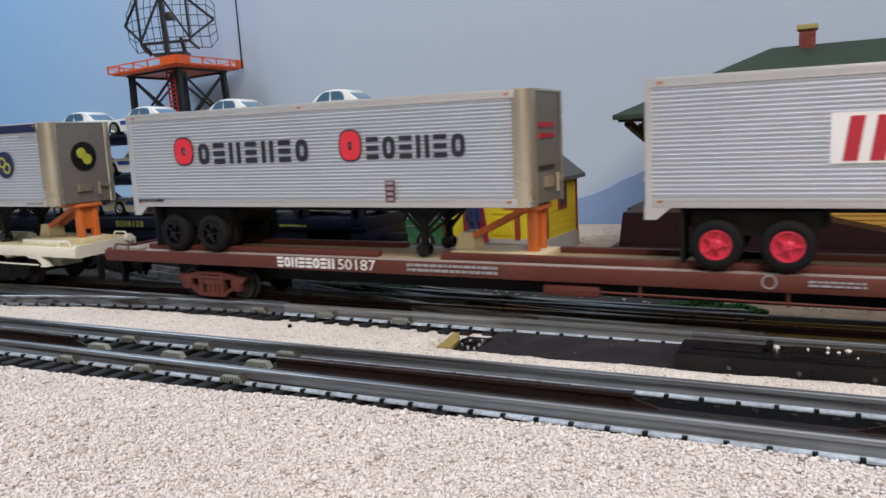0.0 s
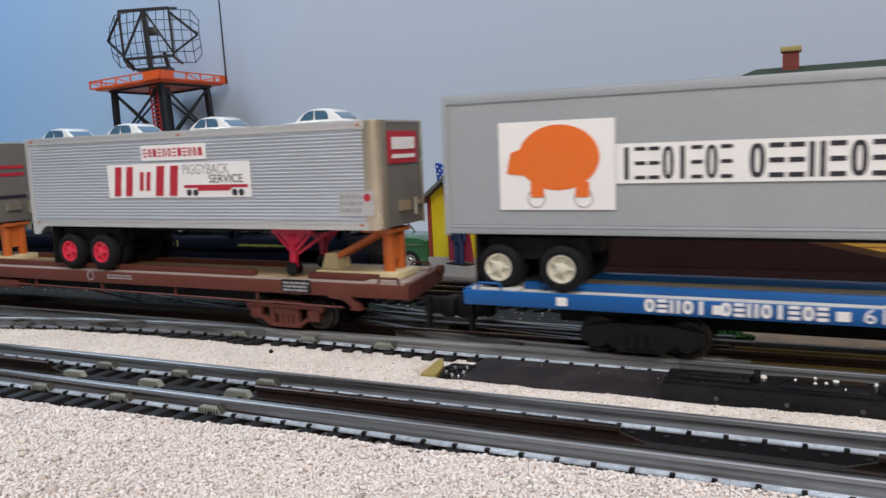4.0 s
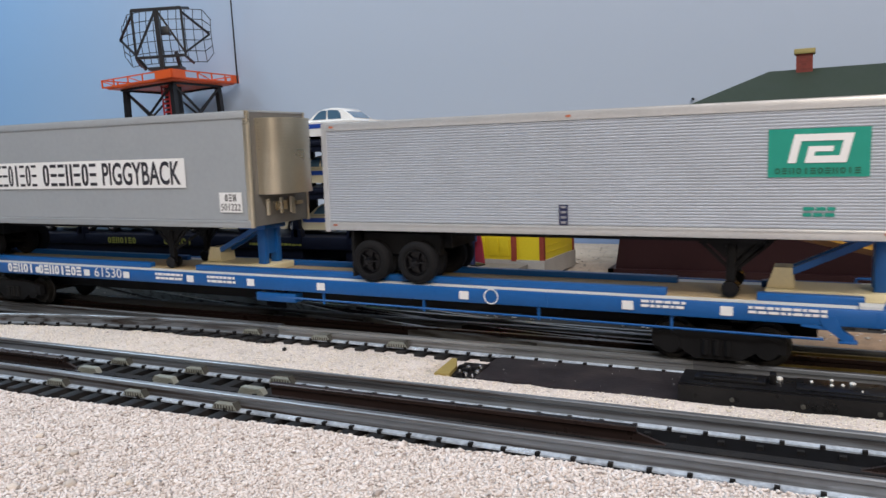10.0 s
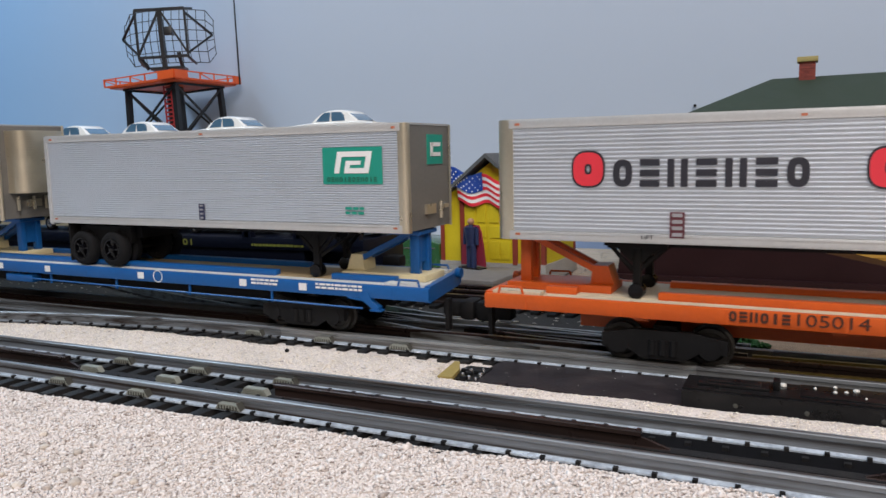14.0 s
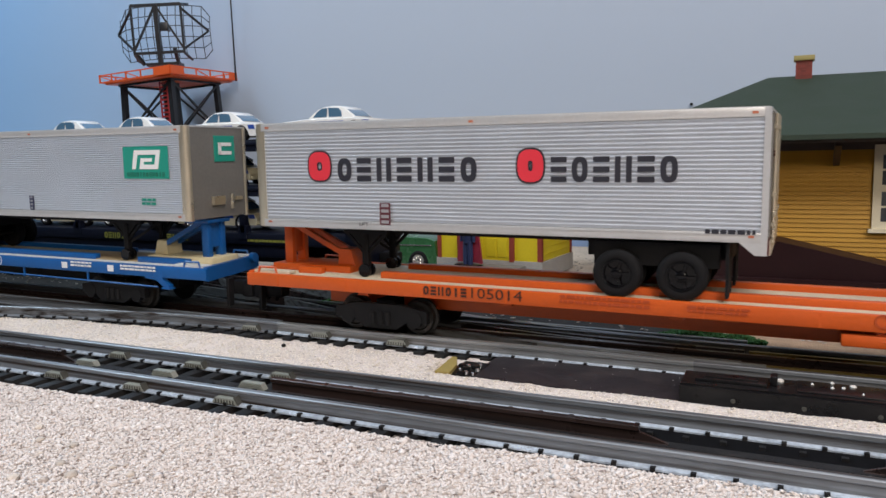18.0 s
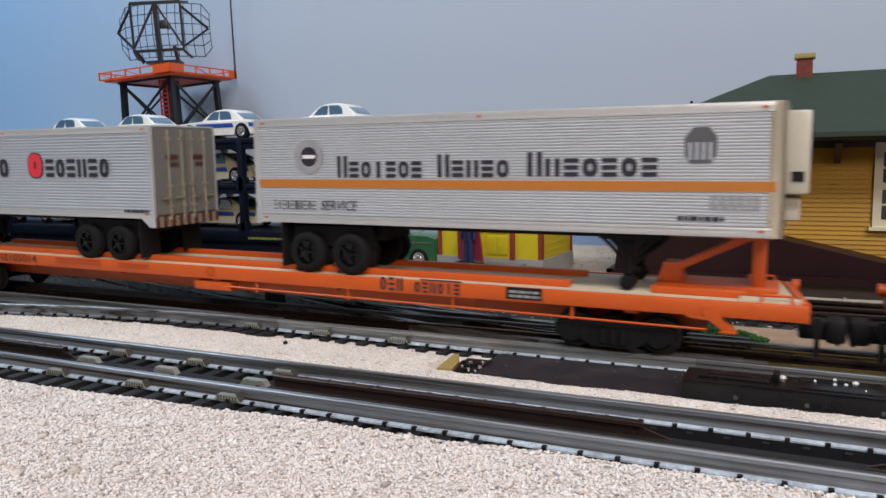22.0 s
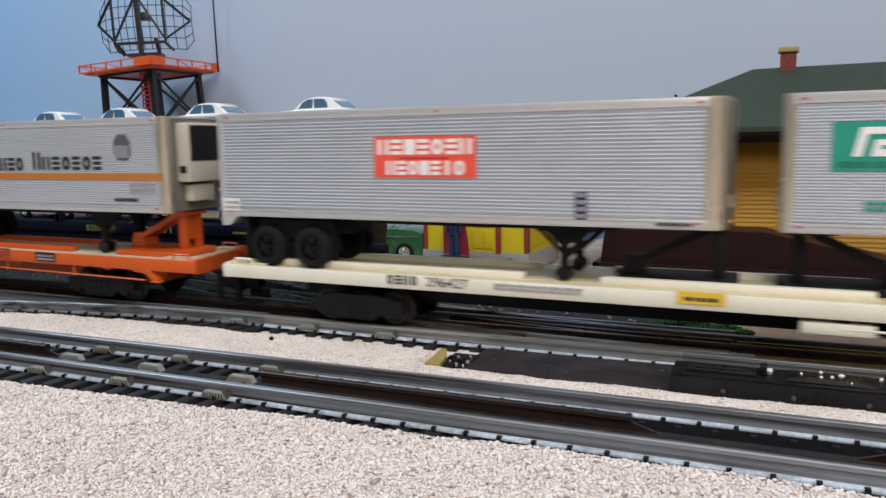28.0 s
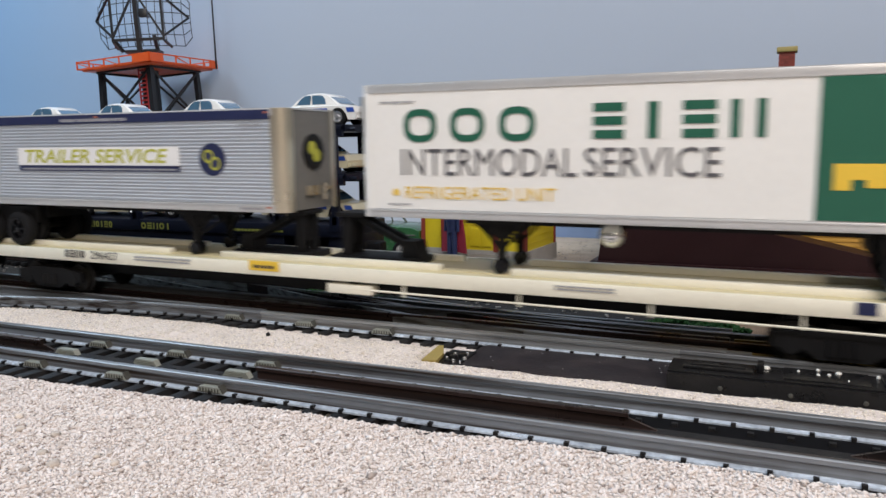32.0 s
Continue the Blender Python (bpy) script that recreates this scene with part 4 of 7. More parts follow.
def radar_dish():
    """The open mesh reflector with its feed and back frame."""
    ds = thing("radar_antenna", "black open lattice radar antenna above the platform", "radar antenna")
    ds.matrix_basis = pose(-0.587, 0.402, 0.207, 0, -2.5, 0) @ pose(0, 0, 0, 0, 0, 29) @ Matrix.Diagonal((0.70, 0.70, 0.80, 1))
    W, Z0, Z1 = 64.0, 12.0, 92.0

    def curve(x, z):
        return -14 + 22 * (x / W) ** 2 + 10 * ((z - 52) / 40) ** 2

    bm = B()
    xs = [-78, -66, -52, -39, -26, -13, 0, 13, 26, 39, 52, 66, 78]
    zs = [Z0, 28, 44, 60, 76, Z1]
    for x in xs:
        lim = 1.0 if abs(x) < 70 else 0.62
        zz = [52 + (z - 52) * lim for z in zs]
        for a, b in zip(zz, zz[1:]):
            bar(bm, (x, curve(x, a), a), (x, curve(x, b), b), 1.05, 1.05)
    for z in zs:
        for a, b in zip(xs, xs[1:]):
            f = lambda x: 52 + (z - 52) * (1.0 if abs(x) < 70 else 0.62)
            bar(bm, (a, curve(a, z), f(a)), (b, curve(b, z), f(b)), 1.05, 1.05)
    part("mesh_reflector", bm, TOWERBLK, ds)
    bm = B()
    for s in (-1, 1):
        bar(bm, (s * 42, -30, 16), (s * 42, -30, 88), 3.6, 3.6)
        bar(bm, (s * 42, -30, 88), (s * 46, 6, 94), 3, 3)
        bar(bm, (s * 42, -30, 16), (s * 46, 6, 10), 3, 3)
        bar(bm, (0, -32, 88), (s * 42, -30, 22), 3.2, 3.2)
        bar(bm, (s * 42, -30, 82), (s * 78, 6, 52), 3, 3)
        bar(bm, (s * 42, -30, 22), (s * 78, 6, 52), 3, 3)
    bar(bm, (-42, -30, 88), (42, -30, 88), 4.5, 4.5)
    bar(bm, (-42, -30, 18), (42, -30, 18), 4, 4)
    part("back_frame", bm, TOWERBLK, ds)
    bm = B()
    bar(bm, (0, -28, 0), (0, -32, 88), 9, 7)
    bar(bm, (28, -20, 2), (26, -30, 24), 5, 5)
    bar(bm, (-30, -20, 2), (-40, -30, 18), 5, 5)
    box(bm, -26, 30, -26, 8, 0, 4)
    part("stand", bm, TOWERBLK, ds)
    bm = B()
    bar(bm, (16, -14, 52), (22, -62, 50), 3, 3)
    rbox(bm, 14, 28, -68, -60, 44, 56, 1)
    part("feed_horn", bm, TOWERBLK, ds)


radar_dish()

# ---- the station ----


def hipped(bm, x0, x1, y0, y1, z0, xr0, xr1, yr, z1, t):
    """A hipped roof with thickness t at its eaves."""
    lo = [bm.verts.new(p) for p in ((x0, y0, z0), (x1, y0, z0), (x1, y1, z0), (x0, y1, z0))]
    up = [bm.verts.new(p) for p in ((x0, y0, z0 + t), (x1, y0, z0 + t), (x1, y1, z0 + t), (x0, y1, z0 + t))]
    r = [bm.verts.new((xr0, yr, z1)), bm.verts.new((xr1, yr, z1))]
    bm.faces.new(lo[::-1])
    for i in range(4):
        j = (i + 1) % 4
        bm.faces.new((lo[i], lo[j], up[j], up[i]))
    bm.faces.new((up[0], up[1], r[1], r[0]))
    bm.faces.new((up[2], up[3], r[0], r[1]))
    bm.faces.new((up[3], up[0], r[0]))
    bm.faces.new((up[1], up[2], r[1]))


def station():
    st = thing("station", "ochre clapboard model station with green hipped roof", "station building")
    X0, X1, Y0, Y1, Z0, Z1 = 44, 470, 250, 385, 4, 99
    bm = B()
    box(bm, X0 + 1, X1 - 1, Y0 + 1, Y1, Z0, Z1)
    part("wall_core", bm, YELLOWWALL, st)
    pitch = 3.1
    bm = B()
    prism(bm, [(0, 0), (-1.3, 0), (-0.5, pitch), (0, pitch)], "x", 0, 1)
    board = mesh_of("plank", bm, YELLOWWALL)
    holes = [(63, 95, 28, 92), (172, 216, 36, 93)]
    z = Z0
    while z < Z1 - 1:
        cuts = sorted((a, b) for a, b, c, d in holes if c - 0.5 < z + pitch / 2 < d + 0.5)
        x = X0
        for a, b in cuts + [(X1, X1)]:
            ob = share("plank", board, st, (x, Y0 + 1, z))
            ob.scale = (a - x, 1, 1)
            x = b
        ob = share("plank", board, st, (X0 + 1, Y1, z), -90)
        ob.scale = (Y1 - Y0, 1, 1)
        z += pitch
    bm = B()
    for x in (X0 - 0.6, X1 - 2):
        box(bm, x, x + 2.6, Y0 - 0.9, Y0 + 2, Z0, Z1)
    part("corner_board", bm, YELLOWWALL, st)
    # Dark strip along the wall top carries the shade of the eaves.
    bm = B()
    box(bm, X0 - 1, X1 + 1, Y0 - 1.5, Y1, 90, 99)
    part("frieze", bm, DARKTRIM, st, "dark band standing in for shade under the eaves")
    bm = B()
    hipped(bm, 8, 520, 212, 424, 97, 104, 424, 316, 145, 3.2)
    part("roof", bm, GREENROOF, st, "dark green hipped roof with deep eaves")
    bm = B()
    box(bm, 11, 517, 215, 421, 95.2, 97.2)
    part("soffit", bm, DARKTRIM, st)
    for x in (30, 150, 270):
        bm = B()
        bar(bm, (x if x > 40 else 24, 250, 82), (x if x > 40 else 16, 222, 95), 4, 5)
        if x < 40:
            bar(bm, (44, 262, 92), (18, 262, 94.5), 4, 4)
            bar(bm, (44, 262, 80), (24, 262, 93), 4, 4)
            prism(bm, [(16, 86), (23, 82), (26, 94), (16, 94)], "y", 258, 265)
        part("bracket", bm, DARKTRIM, st)
    ch = B()
    box(ch, 122.6, 133.6, 310, 322, 138, 156)
    chim = part("chimney", ch, BRICKRED, st, "red brick chimney")
    bm = B()
    box(bm, 0, 3.3, 0, 0.6, 0, 1.5)
    bk = mesh_of("brick", bm, BRICKRED)
    for r in range(9):
        for i in range(4):
            x = 122.4 + i * 3.6 - (1.8 if r % 2 else 0)
            if 122.0 < x < 130.6 + 0.5:
                share("brick", bk, chim, (x, 309.5, 140.2 + r * 1.75))
    bm = B()
    rbox(bm, 121, 135.2, 308, 324, 155.5, 159.2, 0.5)
    part("chimney_cap", bm, CAPYELLOW, st, "yellow chimney cap")
    dr = B()
    box(dr, 66, 92, Y0 - 1.5, Y0 + 1, 28.6, 89)
    door = part("door", dr, CREAMTRIM, st, "cream station door with one tall pane")
    bm = B()
    box(bm, 63, 66.5, Y0 - 2.6, Y0 + 1, 28.6, 92)
    box(bm, 91.5, 95, Y0 - 2.6, Y0 + 1, 28.6, 92)
    box(bm, 63, 95, Y0 - 2.7, Y0 + 1, 88, 92.5)
    part("door_frame", bm, CREAMTRIM, door)
    bm = B()
    box(bm, 71.5, 87.5, Y0 - 1.9, Y0 - 1.4, 58, 84)
    part("pane", bm, DARKGLASS, door, "dark glass door pane")
    bm = B()
    for x0, x1, z0, z1 in ((69, 78, 34, 52), (80, 89, 34, 52)):
        box(bm, x0, x1, Y0 - 2.0, Y0 - 1.4, z0, z1)
    part("door_panel", bm, CREAMTRIM, door)
    for wx in (172, 300):
        bm = B()
        box(bm, wx, wx + 44, Y0 - 2.4, Y0 + 1, 38, 93)
        win = part("window", bm, CREAMTRIM, st, "cream framed station window with small panes")
        for row, (z0, z1) in enumerate(((43, 63), (67, 87))):
            for i in range(4):
                for j in range(2):
                    bm = B()
                    xx, zz = wx + 5 + i * 8.8, z0 + j * 10.4
                    box(bm, xx, xx + 7.4, Y0 - 2.6, Y0 - 2.2, zz, zz + 9)
                    part("pane", bm, DARKGLASS, win)
        bm = B()
        box(bm, wx - 2, wx + 46, Y0 - 4, Y0 + 1, 35.6, 38)
        part("sill", bm, CREAMTRIM, win)


station()


def platform():
    pf = thing("station_platform", "dark maroon station platform with a sloping ramp", "platform")
    bm = B()
    prism(bm, [(9, 2), (240, 2), (192, 15), (118, 31.5), (13, 31.5)], "y", 217, 248)
    box(bm, 9, 42, 248, 386, 2, 31.5)
    part("deck", bm, MAROON, pf)
    bm = B()
    box(bm, 5, 320, 213, 217, 3.5, 7.5)
    box(bm, 5, 9, 213, 300, 3.5, 7.5)
    part("ledge", bm, MAROON, pf, "projecting maroon footing ledge")
    bm = B()
    box(bm, 8, 478, 216, 390, -8, 3.6)
    part("plinth", bm, DARKTRIM, pf)


platform()

# ---- the shed with its flag ----


def shed():
    sh = thing("shed", "small yellow shed with grey gable roof", "shed", at=(-49.5, 232, 0), rz=-4)
    # local: front along -x to 0, depth +y
    W, D, EH, AH = 90.0, 66.0, 58.0, 92.0
    bm = B()
    prism(bm, [(-W, 8), (0, 8), (0, EH), (-W / 2, AH - 4), (-W, EH)], "y", 0, D)
    part("wall", bm, SHEDYELLOW, sh, "yellow board walls")
    bm = B()
    box(bm, -W - 1.5, 1.5, -1.5, D + 1, -4, 9)
    part("footing", bm, CONCRETE, sh, "grey footing with a front step")
    bm = B()
    rbox(bm, -W + 12, -12, -66, -1.6, 2.6, 6, 0.4)
    for x in (-W + 18, -50, -20):
        box(bm, x, x + 6, -62, -4, -6, 2.8)
    part("loading_step", bm, mat("weathered_grey_board", (0.22, 0.21, 0.20), 0.8, 0, 0.15, 90, 0.2), sh, "low grey loading step")
    for s, name in ((-1, "roof"), (1, "roof")):
        bm = B()
        xa, za = -W / 2, AH
        xb = -W / 2 + s * (W / 2 + 5.5)
        zb = EH - 5.5
        pts = [(xa, za), (xb, zb), (xb, zb + 3), (xa, za + 3.4)]
        prism(bm, pts, "y", -9, D + 8)
        part("roof", bm, SHEDROOF, sh, "dark grey felt roof slope")
    for x0, x1, y0, y1 in ((-W - 0.8, -W + 2.6, -0.9, 3), (-2.6, 0.8, -0.9, 3), (-0.6, 0.8, D - 3, D + 0.6)):
        bm = B()
        box(bm, x0, x1, y0, y1, 8.5, EH)
        part("corner_trim", bm, SHEDRED, sh, "dark red corner board")
    bm = B()
    for x0, x1 in ((-72, -68), (-26, -22)):
        box(bm, x0, x1, -1.8, 1, 8, 58)
    box(bm, -72, -22, -1.8, 1, 57, 60)
    part("door_frame", bm, SHEDRED, sh, "dark red door posts")
    for x0 in (-68, -47):
        bm = B()
        box(bm, x0, x0 + 20.8, -1.2, 1, 8.6, 58)
        dr = part("door", bm, SHEDYELLOW, sh)
        bm = B()
        for a, b, z0, z1 in ((2, 9.5, 12, 26), (11.5, 19, 12, 26), (2, 19, 29, 38), (2, 9.5, 41, 55), (11.5, 19, 41, 55)):
            box(bm, x0 + a, x0 + b, -2.0, -1.1, z0, z1)
        part("door_panel", bm, SHEDYELLOW, dr)
    bm = B()
    box(bm, -0.5, 1.1, 24, 42, 30, 52)
    wn = part("side_window", bm, SHEDRED, sh, "dark red side window")
    bm = B()
    box(bm, 0.9, 1.4, 27, 39, 33, 49)
    part("pane", bm, DARKGLASS, wn)
    bm = B()
    for i in range(9):
        box(bm, -0.1, 0.35, 2, D - 3, 14 + i * 5.2, 14.5 + i * 5.2)
    part("board_joint", bm, SHEDYELLOW, sh)


shed()


def flag():
    fl = thing("flag", "waving stars and stripes plaque over shed door", "flag", at=(-49.5, 232, 0), rz=-4)

    def surf(x, z):
        return -4.5 + 1.6 * math.sin(x * 0.22 + z * 0.1)

    def top(x):
        s = (x + 76) / 54
        return 82 - 9 * s + 2.2 * math.sin(x * 0.23)

    def bot(x):
        s = (x + 76) / 54
        return 57 - 4.0 * s + 2.0 * math.sin(x * 0.25 + 0.5)

    def band(f0, f1, x0, x1, material, label, proud):
        bm = B()
        n = 16
        g = []
        for i in range(n + 1):
            x = x0 + (x1 - x0) * i / n
            col = []
            for f in (f0, f1):
                z = bot(x) + (top(x) - bot(x)) * f
                for dy in (0, 2.0):
                    col.append(bm.verts.new((x, surf(x, z) - proud + dy, z)))
            g.append(col)
        for a, b in zip(g, g[1:]):
            for i, j in ((0, 2), (2, 3), (3, 1), (1, 0)):
                bm.faces.new((a[i], b[i], b[j], a[j]))
        bm.faces.new([g[0][i] for i in (0, 2, 3, 1)])
        bm.faces.new([g[-1][i] for i in (1, 3, 2, 0)])
        part("stripe" if material is not CARBLUE else "canton", bm, material, fl, label)

    for k in range(9):
        band(k / 9, (k + 1) / 9, -72, -20, RED if k % 2 == 0 else WHITEINK, "red stripe" if k % 2 == 0 else "white stripe", 0)
    band(0.44, 1.05, -78, -50, CARBLUE, "blue canton", 1.0)
    bm = B()
    for r in range(5):
        for q in range(6):
            x = -76 + q * 4.4 + (2.2 if r % 2 else 0)
            z = bot(x) + (top(x) - bot(x)) * (0.5 + r * 0.11)
            turned(bm, x, surf(x, z) - 1.2, z, [(0.75, 0), (0.3, -0.3)], 5, "y")
    part("stars", bm, WHITEINK, fl, "white stars")


flag()


def figurine():
    """A plain standing toy figure with a long coat."""
    bm = B()
    for s in (-1, 1):
        cyl(bm, (s * 2.6, 0, 0), (s * 2.2, 0, 18), 2.0, 10, 2.5)
        cyl(bm, (s * 6.0, 0, 31), (s * 6.8, -0.5, 18), 1.6, 8, 1.2)
    cyl(bm, (0, 0, 17), (0, 0, 32), 3.6, 12, 5.6)
    cyl(bm, (0, 0, 31), (0, 0, 33.5), 2.0, 10, 1.6)
    bmesh.ops.create_icosphere(bm, subdivisions=2, radius=2.8, matrix=Matrix.Translation((0, 0, 36)))
    bmesh.ops.recalc_face_normals(bm, faces=bm.faces)
    for f in bm.faces:
        f.material_index = 0
    n = len(bm.faces)
    for s in (-1, 1):
        prism(bm, [(0, 2.0), (s * 13.0, 1.2), (s * 11.5, 14), (s * 9.0, 28), (s * 6.4, 33), (0, 33.5)], "y", 1.4, 2.8)
    m = len(bm.faces)
    box(bm, -11, 11, -4, 5, -0.8, 0.1)
    bm.faces.ensure_lookup_table()
    for i, f in enumerate(bm.faces):
        f.material_index = 3 if i < n and f.calc_center_median().z > 33.3 else 0 if i < n else 1 if i < m else 2
    me = mesh_of("toy_figure", bm, FIGBLUE)
    me.materials.append(FIGCAPE)
    me.materials.append(BLACK)
    me.materials.append(FIGTAN)
    ob = new("toy_figure", me)
    ob.matrix_basis = pose(-0.105, 0.2195, 0.0069, 0, 0, -20)
    tagged(ob, "small plain toy figure in blue and red", "figurine")


figurine()


def wheel(name, parent, x, y, z, r, w, n_in, tyre_mat, hub_mat, side=-1):
    """A road wheel: tyre with rounded shoulders, dished hub with studs."""
    bm = B()
    turned(bm, x, y, z, [(r * 0.6, -w * 0.1), (r * 0.62, -w * 0.46), (r * 0.7, -w / 2), (r * 0.84, -w * 0.49), (r * 0.95, -w * 0.4), (r, -w * 0.28), (r, w * 0.28), (r * 0.95, w * 0.4), (r * 0.84, w * 0.49), (r * 0.7, w / 2), (r * 0.62, w * 0.46), (r * 0.6, w * 0.1)], 28)
    wh = part(name, bm, tyre_mat, parent)
    bm = B()
    s = side * w / 2
    turned(bm, x, y, z, [(r * 0.6, s * 0.5), (r * 0.6, s * 0.98), (r * 0.53, s * 0.96), (r * 0.5, s * 0.3), (r * 0.26, s * 0.25), (r * 0.22, s * 0.98), (r * 0.15, s * 1.08), (r * 0.08, s * 1.1)], 24)
    for i in range(n_in):
        a = i * math.tau / n_in
        bar(bm, (x + math.cos(a) * r * 0.18, y + s * 0.72, z + math.sin(a) * r * 0.18), (x + math.cos(a) * r * 0.54, y + s * 0.62, z + math.sin(a) * r * 0.54), r * 0.15, w * 0.12)
    part("hub", bm, hub_mat, wh)
    return wh


def profile_car(bm, pts, w, tuck):
    """A car body: the side outline pts (x, z, inset) spanned over the width with rounded shoulders."""
    n = len(pts)
    rows = []
    for y, k in ((-w / 2, 1.0), (-w / 2 + 1.2, 0.0), (w / 2 - 1.2, 0.0), (w / 2, 1.0)):
        rows.append([bm.verts.new((x, y + (tuck * ins * (1 if y < 0 else -1)), z - 0.6 * k if z > 6 else z)) for x, z, ins in pts])
    for a, b in zip(rows, rows[1:]):
        for i in range(n):
            j = (i + 1) % n
            bm.faces.new((a[i], a[j], b[j], b[i]))
    bm.faces.new(rows[0][::-1])
    bm.faces.new(rows[-1])


def sedan(colour, label):
    """Four-door toy sedan, 78 mm long; its bonnet points to -x."""
    car = thing("toy_sedan", label, "toy car", "sedans on the car carrier")
    bm = B()
    lower = [(-38, 4, 0), (-38.5, 9, 0), (-36, 12.5, 0), (-15, 14, 0), (22, 14, 0), (37, 13, 0), (39, 9, 0), (38, 4, 0), (32.2, 4, 0), (30.6, 9, 0), (25, 11.8, 0), (19, 9, 0), (17.2, 3.5, 0),
             (-18.2, 3.5, 0), (-19.8, 9, 0), (-25.5, 11.8, 0), (-31, 9, 0), (-32.6, 4, 0)]
    profile_car(bm, lower, 29, 0)
    part("body", bm, colour, car)
    bm = B()
    cabin = [(-14.5, 13.6, 0), (-9.5, 18.2, 1.3), (-5.5, 20.9, 2.0), (-1.5, 22.1, 2.5), (5, 22.7, 2.7), (11, 22.3, 2.6), (15, 21.1, 2.2), (18.5, 18.6, 1.5), (25, 13.8, 0)]
    profile_car(bm, cabin, 27, 1.0)
    part("roof", bm, colour, car)
    for pts in ([(-9.6, 14.8), (1.7, 14.8), (1.7, 21.0), (-1.9, 20.8), (-5.4, 19.0)], [(3.6, 14.8), (14.4, 14.8), (13.2, 18.6), (11.0, 20.8), (3.6, 21.1)]):
        for y0, y1 in ((-13.1, -10.9), (10.9, 13.1)):
            bm = B()
            prism(bm, pts, "y", y0, y1)
            part("side_window", bm, GLASS, car)
    for pts in ([(16.2, 19.9), (17.6, 19.7), (23.8, 15.1), (22.4, 14.8)], [(-12.2, 15.0), (-13.4, 15.0), (-7.2, 20.2), (-6.0, 20.0)]):
        bm = B()
        prism(bm, pts, "y", -9.6, 9.6)
        part("windscreen", bm, GLASS, car)
    for x0, x1 in ((-17.5, 17.2), (32.0, 37.5)):
        bm = B()
        prism(bm, [(x0, 9.0), (x1, 9.0), (x1 - 1, 12.0), (x0 - 1, 12.0)], "y", -14.75, -14.4)
        part("stripe", bm, CARBLUE, car, "blue side stripe")
    for x in (-25.5, 24.5):
        for y, s in ((-12.2, -1), (12.2, 1)):
            wheel("wheel", car, x, y * 1.06, 6.0, 6.2, 4.8, 5, RUBBER, CHROME, s)
    for x in (37.6, -40):
        bm = B()
        box(bm, x, x + 2.2, -13, 13, 5, 7)
        part("bumper", bm, colour, car)
    return car


def car_carrier():
    """A flat car with a three-deck rack of dark posts."""
    cc = thing("car_carrier", "dark blue three-deck auto carrier on the siding", "rail wagon", at=(0, 112, 0))
    XL, XR, D = -660.0, -137.0, 58.0
    bm = B()
    rbox(bm, XL, XR, 0, D, 31, 39.6, 0.8)
    rbox(bm, XL + 70, XR - 50, 2, D - 2, 22, 31, 0.8)
    box(bm, XL + 20, XR - 4, 18, 40, 16, 31)
    rbox(bm, XR - 14, XR, 2, D - 2, 19, 31, 0.8)
    part("underframe", bm, RACKBLUE, cc)
    for z in (73.0, 105.5):
        bm = B()
        rbox(bm, XL, XR, 0, D, z - 3, z, 0.5)
        for y in (1, D - 4):
            box(bm, XL, XR, y, y + 3, z - 7, z + 1)
        box(bm, XR - 26, XR + 1, 4, D - 4, z - 4, z + 0.6)
        part("deck", bm, RACKBLUE, cc)
    for k, x in enumerate((-144, -190, -236, -322, -408, -494, -580, -640)):
        for y in (-0.5, D - 4.5):
            if y > 0 and k < 2:
                x -= 9.5
            bm = B()
            rbox(bm, x - 2.4, x + 2.4, y, y + 5, 39, 106, 0.6)
            for z in (73, 40):
                prism(bm, [(x - 4.6, z - 5), (x + 4.6, z - 5), (x + 3.6, z + 5), (x - 3.6, z + 5)], "y", y, y + 5)
            part("post", bm, RACKBLUE, cc)
    for z0, z1 in ((41, 70), (75, 103)):
        bm = B()
        box(bm, -231, -210, D - 3, D - 1, z0, z1)
        part("end_panel", bm, RACKBLUE, cc)
        for x in (-197, -283):
            bm = B()
            bar(bm, (x - 14, D - 3, z1), (x + 14, D - 3, z1 - 12), 2.2, 2.4)
            part("knee_brace", bm, RACKBLUE, cc)
    for i, (z0, x) in enumerate(((106.0, -152), (73.5, -152))):
        for y in (8, D - 8):
            bm = B()
            cyl(bm, (XR + 0.5, y, z0 - 3), (XR + 7, y, z0 - 3), 1.4, 8)
            part("bridge_latch", bm, RACKBLUE, cc)
    marks("lettering_block", 7, -377, -345, 32.4, 37.2, -0.1, DIMOLIVE, cc)
    marks("lettering_block", 5, -316, -286, 32.4, 37.2, -0.1, DIMOLIVE, cc)
    lines("small_print", 1, -232, -186, 33.4, 36.2, -0.1, DIMOLIVE, cc)
    for xc in (XL + 70, XR - 36):
        bm = B()
        rbox(bm, xc - 26, xc + 26, 7, 11, 7, 20, 1)
        rbox(bm, xc - 26, xc + 26, D - 11, D - 7, 7, 20, 1)
        box(bm, xc - 8, xc + 8, 10, D - 10, 10, 22)
        tr = part("truck", bm, FRAMEBLK, cc)
        for s in (-17, 17):
            for y in (12.2, D - 12.2):
                bm = B()
                turned(bm, xc + s, y, 12.6, [(8.6, -2), (8.6, 2), (3, 2.4)], 20)
                part("wheel", bm, STEEL, tr)
    bm = B()
    rbox(bm, XR, XR + 14, 24, 34, 18, 26, 1.5)
    part("coupler", bm, FRAMEBLK, cc)


